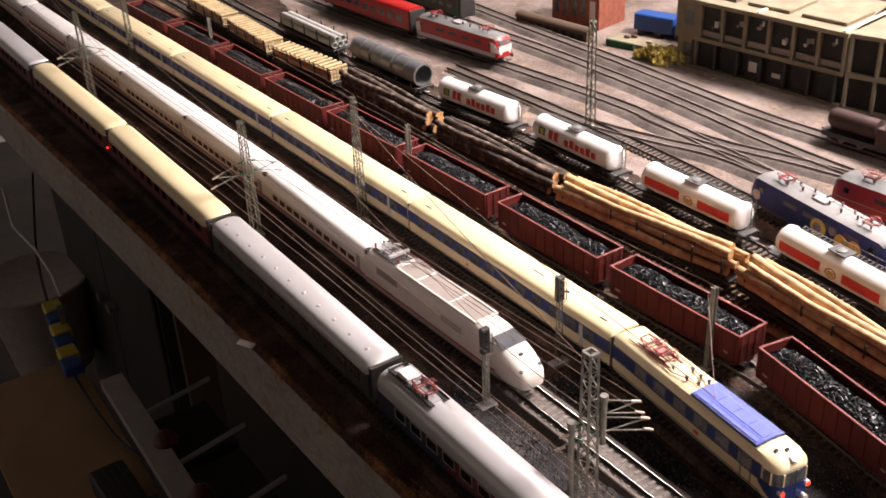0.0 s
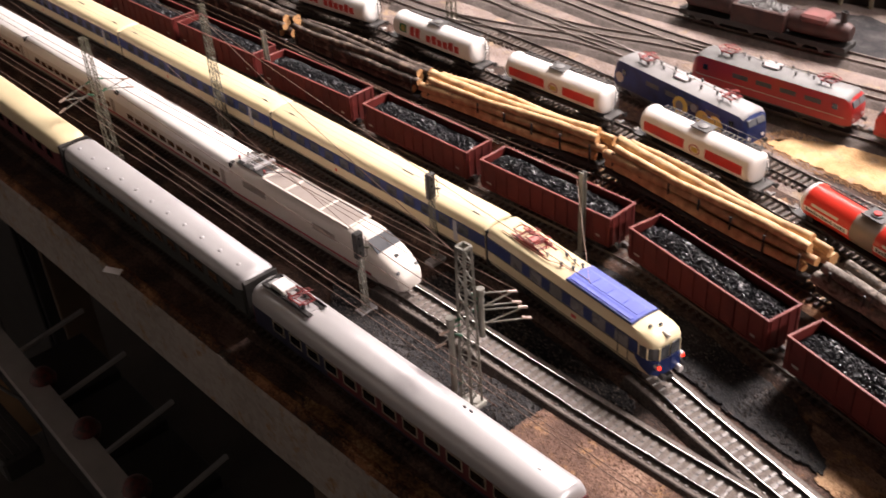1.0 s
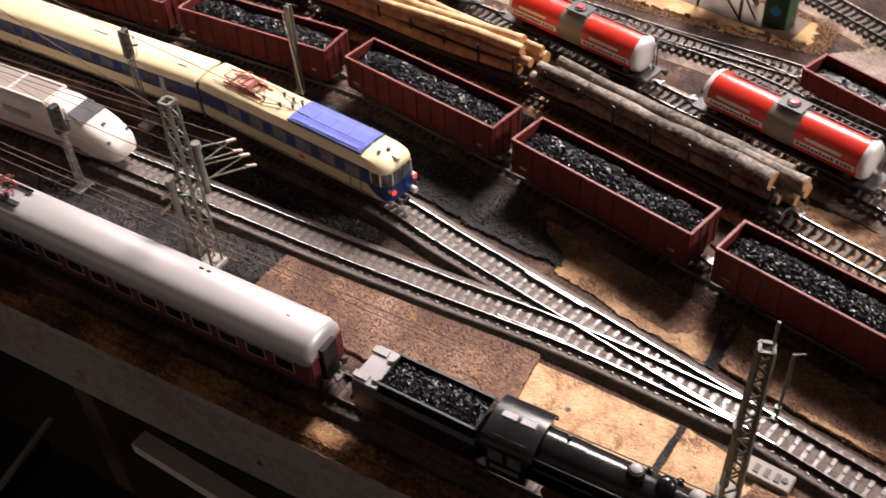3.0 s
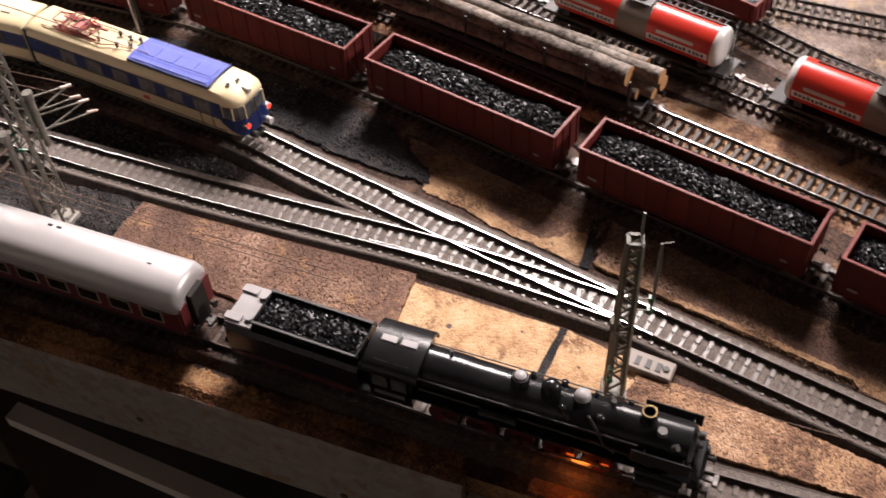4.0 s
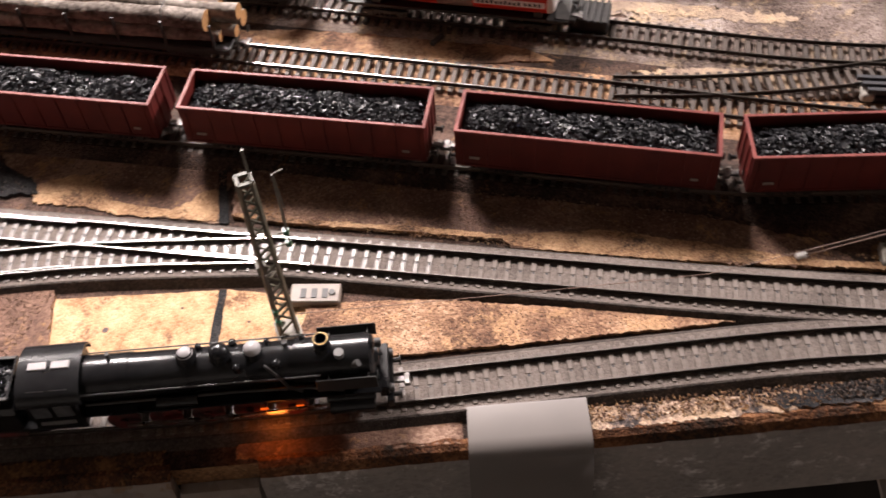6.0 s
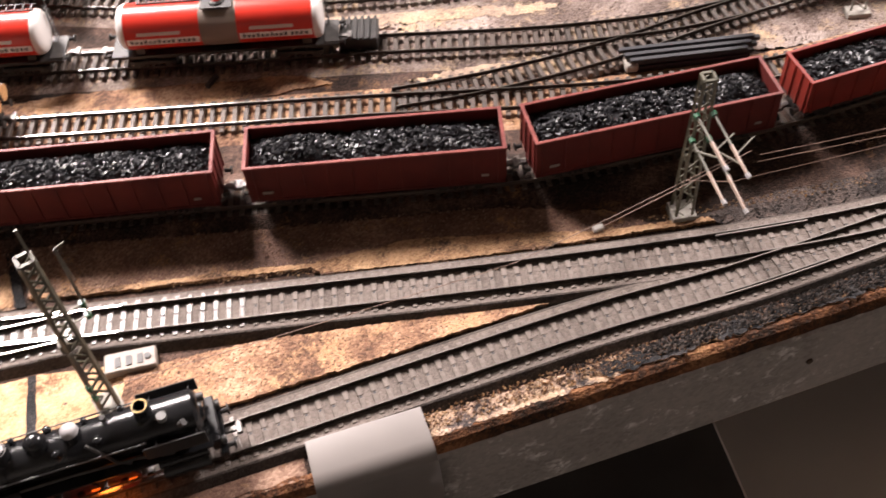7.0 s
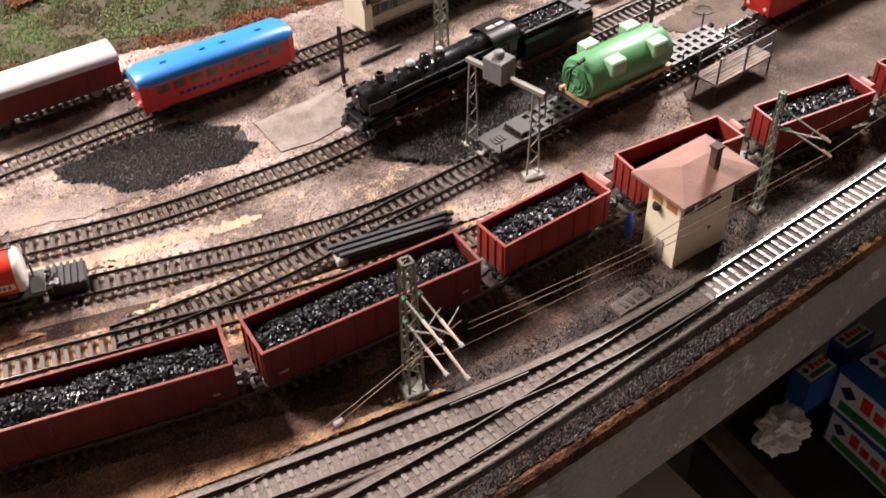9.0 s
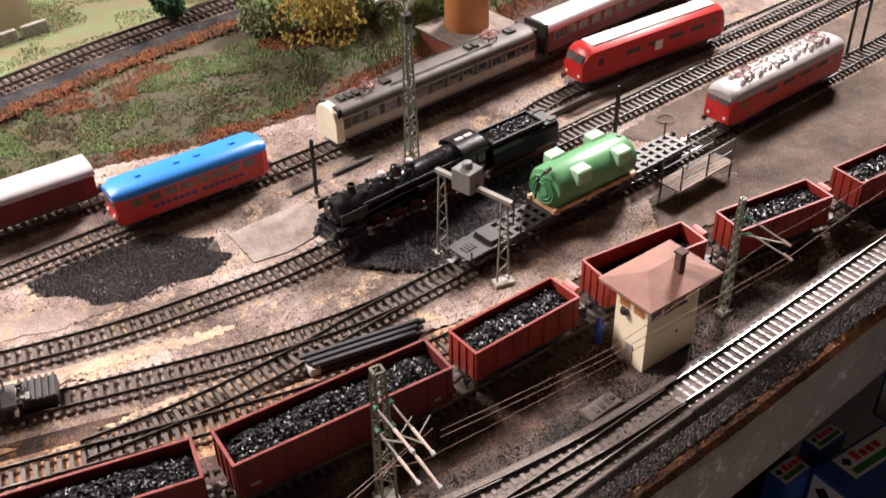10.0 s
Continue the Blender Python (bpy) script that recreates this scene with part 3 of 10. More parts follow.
# ---------------------------------------------------------------- plan: track lines in millimetres
RAIL_Z, RAIL_LOW = 9.0, 8.0
LINES = {
    "A": Line([(-1750, -641), (-1158, -496), (-874, -425), (-568, -353.5), (-398, -314.5), (-261, -283), (-113, -248), (-13, -225), (46, -210), (150, -188), (235, -169), (330, -144.5), (427, -118), (525, -92), (600, -76), (690, -51), (784, -24)]),
    "B": Line([(-1750, -555), (-1480, -488), (-1140, -399), (-720, -291.5), (-449, -228.5), (-348, -203.5), (-228, -172.5), (-107, -144.5), (-46, -130.5), (31, -111), (128, -86), (236, -67.5)]),
    "C": Line([(-1750, -462), (-1486, -401), (-1086, -301), (-809, -231), (-519, -160.5), (-369, -127), (-230, -95), (-130, -80.5), (-44, -73.2), (10, -73), (115, -70), (223, -67), (372, -62.5), (478, -59.5), (596, -53), (694, -42), (787, -22), (921, 16), (1022, 46), (1150, 84), (1400, 165)]),
    "D": Line([(-1750, -415), (-1278, -285), (-1118, -240), (-958, -200), (-810, -160), (-665, -120), (-488, -72), (-340, -36), (-175, 5), (-90, 13), (0, 16), (160, 17), (320, 18), (480, 17), (560, 27), (644, 41), (752, 68), (825, 82), (900, 86), (1000, 96), (1150, 122), (1400, 190)]),
    "E": Line([(-1750, -300), (-1360, -208), (-1121, -160), (-963, -110), (-729, -55), (-501, 5), (-303, 66), (-180, 87), (-59, 97), (60, 98), (187, 93), (289, 90), (400, 86), (510, 80), (585, 79), (660, 86), (740, 104)]),
    "F": Line([(-1750, -215), (-1315, -120), (-1098, -68), (-864, -8), (-716, 40), (-542, 84), (-360, 128), (-183, 154), (-60, 158), (60, 157), (190, 153), (310, 147), (397, 145), (519, 138), (600, 140), (651, 148), (708, 163), (800, 192), (890, 216), (1020, 256), (1190, 306), (1500, 400)]),
    "H": Line([(-1000, 60), (-720, 135), (-560, 170), (-423, 190), (-300, 202), (-208, 206), (-36, 228), (84, 252), (200, 262), (290, 282), (387, 306), (482, 331), (610, 360), (690, 382), (800, 414), (920, 453), (1200, 545), (1500, 640)]),
    "R": Line([(-36, 226), (60, 236), (160, 228), (250, 212), (335, 204), (451, 200), (539, 210), (610, 223), (740, 262), (860, 297), (1000, 338), (1300, 430), (1500, 490)]),
    "I": Line([(-1750, -110), (-1400, -10), (-1118, 78), (-954, 138), (-740, 208), (-560, 238), (-389, 264), (-229, 309), (-120, 350), (60, 430)]),
    "Y": Line([(-1750, 120), (-1204, 222), (-892, 291), (-664, 336), (-539, 372), (-380, 425), (-200, 490)]),
    "Z": Line([(-1750, 20), (-1300, 130), (-993, 218), (-740, 275), (-560, 304), (-430, 335), (-250, 395), (-100, 460)]),
    "V": Line([(-60, 395), (150, 340), (250, 340), (401, 368), (476, 384), (600, 405)]),
    "T": Line([(760, 300), (860, 350), (935, 381), (1122, 420), (1350, 480)]),
    "X": Line([(-800, 114), (-716, 138), (-625, 186), (-560, 226), (-480, 250)]),
    "W": Line([(-700, 214), (-640, 226), (-575, 252), (-505, 293), (-440, 325)]),
    "K": Line([(414, 90), (480, 98), (560, 116), (640, 143), (708, 163)]),
}
EDGE = Line([(-1900, -744), (-1172, -558), (-744, -446), (-460, -374.5), (-257, -325), (-3, -260), (240, -199), (460, -145), (677, -89), (800, -55), (889, -28), (1100, 36), (1450, 150)], 30)

# ---------------------------------------------------------------- table and room


def table_top():
    bm = bm_new()
    front = [(q.x, q.y) for q in EDGE.p]
    loop = front + [(1450, 1150), (-1900, 1150)]
    vs = [bm.verts.new((x, y, 0)) for x, y in loop]
    f = bm.faces.new(vs)
    got = bmesh.ops.extrude_face_region(bm, geom=[f])
    for v in got["geom"]:
        if isinstance(v, bmesh.types.BMVert):
            v.co.z = -16
    for g in bm.faces:
        g.material_index = 1 if abs(g.normal.z) < 0.5 else 0
    bm.normal_update()
    for g in bm.faces:
        g.material_index = 1 if abs(g.normal.z) < 0.5 else 0
    return tagged(part("ground", bm, ["dirt", "edge_wood"]), "layout baseboard strewn with dark brown ballast dirt", "ground", kind="structure")


table_top()


def patch(name, pts, mat, z1, label, rough=2.2, z0=-1.0, seed=1, edge=None, step=1.6, kind="structure", lump=0.0):
    """A thin layer on the baseboard with an uneven outline."""
    rnd = random.Random(seed)
    loop = []
    for (x0, y0), (x1, y1) in zip(pts, pts[1:] + pts[:1]):
        d = math.hypot(x1 - x0, y1 - y0)
        n = max(1, int(d / step))
        for k in range(n):
            t = k / n
            x, y = x0 + (x1 - x0) * t, y0 + (y1 - y0) * t
            q = [noise.noise(Vector((x * f, y * f, seed * 7.3))) * g for f, g in ((0.035, 0.7), (0.13, 0.6), (0.42, 0.7), (1.1, 0.5))]
            j = rough * (sum(q) + rnd.uniform(-0.18, 0.18))
            loop.append((x - (y1 - y0) / d * j, y + (x1 - x0) / d * j))
    bm = bm_new()
    top = [bm.verts.new((x, y, z1 + (rnd.uniform(-lump, lump) if lump else 0))) for x, y in loop]
    cx, cy = sum(p[0] for p in loop) / len(loop), sum(p[1] for p in loop) / len(loop)
    low = [bm.verts.new((x + (x - cx) * 0.002, y + (y - cy) * 0.002, z0)) for x, y in loop]
    bm.faces.new(top)
    n = len(loop)
    for k in range(n):
        f = bm.faces.new((top[k], low[k], low[(k + 1) % n], top[(k + 1) % n]))
        f.material_index = 1
    bmesh.ops.triangulate(bm, faces=[f for f in bm.faces if len(f.verts) > 4])
    ob = part(name, bm, [mat, edge or mat])
    return tagged(ob, label, "ground cover", kind=kind)


# bare boards and scatter mats between the tracks
patch("board_patch", [(121, -112), (213.5, -93.5), (221.5, -147), (138, -164)], "bare_board", 0.6, "bare pale chipboard beside the steam engine", 0.5)
patch("board_patch", [(217, -92.5), (264, -91), (275, -114), (270, -136), (225.5, -146)], "bare_board", 0.6, "bare pale chipboard square behind a dark joint", 0.5, seed=2)
patch("brown_mat", [(-70, -149), (-10, -133), (40, -124), (119, -107), (121, -112), (137, -165), (20, -186), (-60, -199)], "mat_brown", 2.2, "brown scatter mat beside the passenger coach", 2.0, seed=3, edge="strip_board")
patch("wedge_board", [(266, -97), (330, -85), (420, -80), (480, -77), (500, -76), (440, -92), (330, -121), (268, -135)], "strip_board", 2.4, "wedge of stained chipboard between two diverging tracks", 1.2, seed=4, edge="edge_wood")
patch("orange_strip", [(74, -35), (82, -26), (95, -20), (112, -18), (121, -29), (128, -37), (150, -40.5), (166, -41), (176, -33), (183, -22), (192, -22), (196, -45), (130, -47), (80, -45)], "half_bare", 1.0, "bare orange chipboard patch beside the turnout", 2.0, seed=5, edge="edge_wood")
patch("dirt_mat", [(205, -40), (198, -4), (330, -6), (480, -6), (540, -16), (566, -30), (527, -35), (450, -41), (373, -42), (368, -36), (300, -38), (250, -42)], "mat_brown", 2.2, "brown scatter mat in front of the coal wagons", 2.0, seed=6, edge="strip_board")
patch("torn_edge", [(206, -39), (250, -38.5), (300, -36), (366, -34.5), (376, -33), (420, -24), (480, -26), (530, -30), (596, -27), (600, -30), (527, -35.5), (450, -41.5), (373, -42.5), (366, -38), (300, -39.5), (250, -42.5), (206, -42)], "half_bare", 2.6, "torn orange chipboard edge along the turnout track", 1.2, seed=46, edge="edge_wood")
patch("board_joint", [(199, -46), (204, -46), (188, 2), (183, 2)], "black_ballast", 1.2, "dark joint between two chipboard panels", 0.6, seed=45)
patch("dirt_mat", [(62, -36), (120, -45), (197, -46), (196, -2), (40, -3)], "mat_brown", 0.5, "brown scatter mat beside a board joint", 2.0, seed=16)
patch("board_joint", [(213, -93), (217.5, -92.5), (226, -147), (221, -148)], "black_ballast", 0.9, "black open joint between two bare boards", 0.6, seed=47)
patch("black_ballast", [(-260, -62), (-60, -52), (40, -47), (80, -38), (70, -28), (20, -4), (-80, 0), (-180, -12), (-300, -48)], "black_ballast", 2.0, "heap of fine black ballast beside the railcar", 3.0, seed=7, lump=0.5)
patch("black_ballast", [(-290, -216), (-230, -200), (-120, -170), (-60, -152), (-66, -190), (-110, -222), (-230, -250)], "black_ballast", 1.6, "fine black ballast between the passenger trains", 3.0, seed=8, lump=0.5)
patch("black_ballast", [(-240, -158), (-120, -126), (-30, -106), (-40, -96), (-140, -108), (-250, -130)], "black_ballast", 1.6, "fine black ballast between the railcar and the white train", 3.0, seed=9, lump=0.5)
patch("edge_chipboard", [(425, -139), (511, -118.5), (560, -106.5), (624, -90), (700, -70), (700, -74), (624, -95), (560, -112), (540, -118), (520, -128), (470, -141), (426, -152)], "edge_grit", 1.2, "crumbling pale chipboard strip along the table edge", 2.0, seed=10)
patch("edge_ballast", [(512, -121), (560, -108.5), (624, -92), (682, -75), (800, -42), (890, -15), (1040, 30), (1040, 14), (890, -25), (800, -53), (678, -86), (621, -101), (573, -113), (522, -126)], "black_ballast", 2.2, "dark ballast ridge along the table edge", 2.5, seed=11, edge="strip_board", lump=0.7)
patch("edge_board", [(-185, -296), (-150, -283), (-50, -258), (46, -234), (110, -219), (215, -193), (215, -203), (110, -231), (46, -247), (-50, -272), (-150, -298)], "edge_wood", 0.8, "bare orange-brown board strip between the coach and the table edge", 2.5, seed=49)
patch("edge_board", [(250, -172), (362, -146), (364, -168), (252, -194)], "mat_brown", 0.8, "dark stained board beside the steam engine", 1.5, seed=12)
patch("grey_ballast", [(588, -25), (640, -12), (700, -4), (752, 10), (790, 23), (960, 74), (955, 40), (900, 26), (790, -6), (720, -22), (620, -38)], "ash", 1.8, "dark grey ballast beside the signal box", 2.5, seed=13, lump=0.5)
patch("yard_gravel", [(-1850, -90), (-1300, -70), (-900, 28), (-700, 90), (-420, 150), (-240, 186), (-190, 232), (-120, 300), (-60, 420), (-80, 640), (-1850, 640)], "yard_gravel", 1.0, "pinkish-grey gravel of the locomotive yard", 4, seed=14)
# black patch paints the shade that lies on the ground by the depot
patch("ash_ground", [(-575, 392), (-499, 368), (-440, 386), (-309, 448), (-200, 490), (-230, 560), (-420, 545), (-560, 440)], "black_ballast", 1.5, "dark ground around the depot track with its shade put into the colour", 4, seed=44)
patch("orange_sand", [(-262, 232), (-200, 238), (-58, 268), (70, 300), (60, 330), (-60, 322), (-180, 316), (-250, 262)], "sand", 2.0, "orange sand heap between the yard tracks", 5, seed=15)
patch("board_patch", [(170, 108), (230, 106), (330, 108), (380, 116), (360, 126), (200, 128), (150, 122)], "strip_board", 1.1, "orange worn patch between the log train and the tank wagons", 2, seed=17)
patch("grey_gravel", [(90, 300), (150, 240), (260, 226), (330, 176), (420, 168), (560, 112), (640, 112), (800, 120), (1450, 270), (1450, 560), (960, 500), (660, 450), (380, 440), (180, 430)], "grey_gravel", 0.9, "grey gravel of the goods yard", 4, seed=18)
patch("bare_strip", [(340, 176), (430, 172), (520, 168), (540, 176), (450, 184), (345, 190)], "worn_tan", 1.2, "sandy worn strip between yard tracks", 4, seed=19)
patch("bare_strip", [(330, 232), (430, 226), (470, 236), (400, 258), (330, 262)], "yard_gravel", 1.4, "pale gravel beside the coal heap", 4, seed=20)
patch("bare_strip", [(430, 112), (520, 104), (580, 112), (560, 124), (470, 120)], "worn_tan", 1.1, "sandy worn patch inside the turnout", 3, seed=21)
patch("pale_slab", [(562, 290), (632, 310), (652, 268), (600, 246), (572, 244)], "slab", 2.0, "pale concrete slab beside the coal heap", 0.4, seed=22)
patch("yard_dirt", [(930, 292), (1000, 320), (1200, 385), (1450, 470), (1450, 290), (1180, 190), (1000, 130), (880, 140), (900, 190), (990, 230)], "yard_dirt", 1.6, "grey-brown dirt between the sidings", 4, seed=23)
# coal ground, blackened further to paint in the steam engine's shadow
patch("coal_patch", [(636, 212), (655, 196), (690, 176), (735, 164), (793, 176), (850, 192), (905, 210), (920, 236), (880, 262), (835, 272), (780, 262), (720, 246), (660, 234)], "black_ballast", 4.2, "black coal ground with painted engine shade between the yard tracks", 6, seed=48, lump=0.8)
patch("coal_patch", [(404, 291), (417, 270), (438, 264), (449, 244), (478, 238), (500, 248), (535, 245), (558, 262), (540, 276), (550, 291), (520, 298), (508, 316), (470, 310), (450, 324), (427, 306)], "coal_dust", 1.4, "flat heap of black coal dust on the gravel", 9, seed=24, lump=0.3)

for x, y in ((158, -128), (176, -140), (236, -112), (140, -150), (196, -108)):
    bm = bm_new()
    cyl(bm, (x, y, 0.3), (x, y, 0.75), 1.7 if x == 158 else 0.8, 10)
    tagged(part("screw_hole", bm, "rust_dark"), "small dark screw hole in the bare chipboard", "hole", kind="structure")

# grass bank rising behind the sidings
bm = bm_new()
rows = []
for i in range(61):
    x = -200 + i * 27.5
    row = []
    foot = 440 + max(0, x - 620) * 0.42 + max(0, 380 - x) * -0.1
    for j in range(26):
        d = j * 11.0
        h = 30 * min(1, d / 60) ** 0.8 if x > 300 else 22 * min(1, d / 60)
        h += 1.8 * noise.noise(Vector((x * 0.02, d * 0.02, 3))) * min(1, d / 20)
        row.append(bm.verts.new((x, foot + d * 1.35, h - 1)))
    rows.append(row)
for a, b in zip(rows, rows[1:]):
    for k in range(25):
        bm.faces.new((a[k], b[k], b[k + 1], a[k + 1]))
tagged(part("grass_bank", bm, "grass", smooth=True), "low bank of green and rusty flock grass behind the sidings", "grass bank", kind="structure")

# fascia boards along the front


def fascia(x0, x1, mat, label, drop=95, out=7.0, rise=-15.0):
    bm = bm_new()
    s0, s1 = EDGE.by_x(x0), EDGE.by_x(x1)
    loops = []
    n = max(2, int((s1 - s0) / 40))
    for k in range(n + 1):
        s = s0 + (s1 - s0) * k / n
        p, a = EDGE.at(s), EDGE.heading(s)
        nx, ny = math.sin(a), -math.cos(a)
        loops.append([(p.x + nx * u, p.y + ny * u, z) for u, z in ((0.3, rise), (out - 2, rise), (out, rise - 2.5), (out, -drop), (0.3, -drop))])
    loft(bm, loops)
    return tagged(part("fascia_board", bm, mat), label, "fascia board", kind="structure")


fascia(-1890, 221, "fascia", "long scuffed grey fascia board under the table edge", 65, rise=-3.0)
fascia(223, 262, "fascia", "short grey fascia board with dark joints", 72, 8)
fascia(264, 1440, "fascia_chipped", "dusty dark grey fascia board under the table edge", 75, 6.5, -6.5)
for x, z, r in ((192, -50, 6.0), (20, -44, 2.4), (150, -55, 2.4), (640, -38, 2.0)):
    s = EDGE.by_x(x)
    p, a = EDGE.at(s), EDGE.heading(s)
    bm = bm_new()
    cyl(bm, (p.x + math.sin(a) * 6.5, p.y - math.cos(a) * 6.5, z), (p.x + math.sin(a) * 7.6, p.y - math.cos(a) * 7.6, z), r, 16)
    tagged(part("wood_knot", bm, "wood_dark"), "dark round knot in the fascia board", "knot", kind="structure")

# crumbled rim of the baseboard above the fascia boards
def worn_rim(x0, x1, low, label):
    bm = bm_new()
    s0, s1 = EDGE.by_x(x0), EDGE.by_x(x1)
    n = int((s1 - s0) / 2.5)
    loops = []
    for k in range(n + 1):
        sk = s0 + (s1 - s0) * k / n
        p, a = EDGE.at(sk), EDGE.heading(sk)
        nx, ny = math.sin(a), -math.cos(a)
        j = [1.4 * noise.noise(Vector((sk * 0.09, q * 3.1, 2.0))) + 0.7 * noise.noise(Vector((sk * 0.41, q * 5.7, 7.0))) for q in range(3)]
        loops.append([(p.x + nx * u, p.y + ny * u, z) for u, z in ((-3 + j[0], 0.9), (-0.5 + 0.7 * j[1], 0.9 + 0.4 * j[2]), (2.5 + 0.6 * j[1], -1.2 + 0.5 * j[0]), (5.2 + 0.4 * j[2], low), (0.3, low - 2), (-3 + j[0], -1.0))])
    loft(bm, loops)
    tagged(part("worn_rim", bm, "rusty_edge", smooth=False), label, "table edge", kind="structure")


worn_rim(264, 1440, -6.6, "crumbled rusty brown rim of the baseboard")
worn_rim(-1200, 221, -3.4, "rusty brown rim of the baseboard over the grey fascia")

bm = bm_new()
box(bm, -9, 9, -3.2, 3.2, 1.0, 1.5, bevel=0.15)
tag = part("paper_scrap", bm, "white")
tag.matrix_basis = at(-414, -371, 0, 40, 14)
tagged(tag, "small torn white paper scrap stuck on the table edge", "paper scrap")

# the room round the layout
for nm, b in (("floor", (-3500, 3500, -3200, 3200, -1000, -900)), ("ceiling", (-3500, 3500, -3200, 3200, 1500, 1600)), ("wall_north", (-3500, 3500, 1900, 2000, -900, 1500)),
              ("wall_south", (-3500, 3500, -3200, -3100, -900, 1500)), ("wall_west", (-3500, -3400, -3100, 1900, -900, 1500)), ("wall_east", (3400, 3500, -3100, 1900, -900, 1500))):
    bm = bm_new()
    box(bm, *b)
    tagged(part(nm, bm, "room_floor" if nm == "floor" else "room_wall"), "plain painted hobby room " + nm.split("_")[0], nm.split("_")[0], kind="structure")

# ---------------------------------------------------------------- tracks
GAUGE = 17.4


def sweep(bm, line, s0, s1, section, step=9.0, mat=0, caps=True):
    n = max(2, int((s1 - s0) / step))
    loops = []
    for k in range(n + 1):
        s = s0 + (s1 - s0) * k / n
        p, a = line.at(s), line.heading(s)
        nx, ny = -math.sin(a), math.cos(a)
        loops.append([(p.x + nx * u, p.y + ny * u, z) for u, z in section])
    loft(bm, loops, mat, caps)


SLEEPERS = {}


def sleeper_mesh(kind):
    if kind not in SLEEPERS:
        bm = bm_new()
        if kind != "open":
            for u in (-1, 1):
                box(bm, -1.65, 1.65, min(u * 0.6, u * 7.7), max(u * 0.6, u * 7.7), 5.2, 6.4, bevel=0.5)
                box(bm, -1.3, 1.3, min(u * 10.1, u * 13.2), max(u * 10.1, u * 13.2), 5.2, 6.2, bevel=0.35)
                box(bm, -1.1, 1.1, min(u * 7.4, u * 10.1), max(u * 7.4, u * 10.1), 5.2, 6.7)
            box(bm, -1.2, 1.2, -0.7, 0.7, 5.2, 6.1)
            box(bm, -0.6, 0.6, -0.55, 0.55, 6.1, 6.2, 1)
            mats = ["sleeper_matt" if kind == "matt" else "sleeper", "print_dark"]
        else:
            box(bm, -1.5, 1.5, -14.2, 14.2, 0.6, RAIL_LOW - 2.5, bevel=0.3)
            for u in (-GAUGE / 2, GAUGE / 2):
                box(bm, -1.2, 1.2, u - 2.2, u + 2.2, RAIL_LOW - 2.5, RAIL_LOW - 1.8)
            mats = ["sleeper_dark"]
        for v in bm.verts:
            v.co *= MM
        me = bpy.data.meshes.new("sleeper")
        bm.to_mesh(me)
        bm.free()
        for m in mats:
            me.materials.append(M[m])
        SLEEPERS[kind] = me
    return SLEEPERS[kind]


SINGLES = []


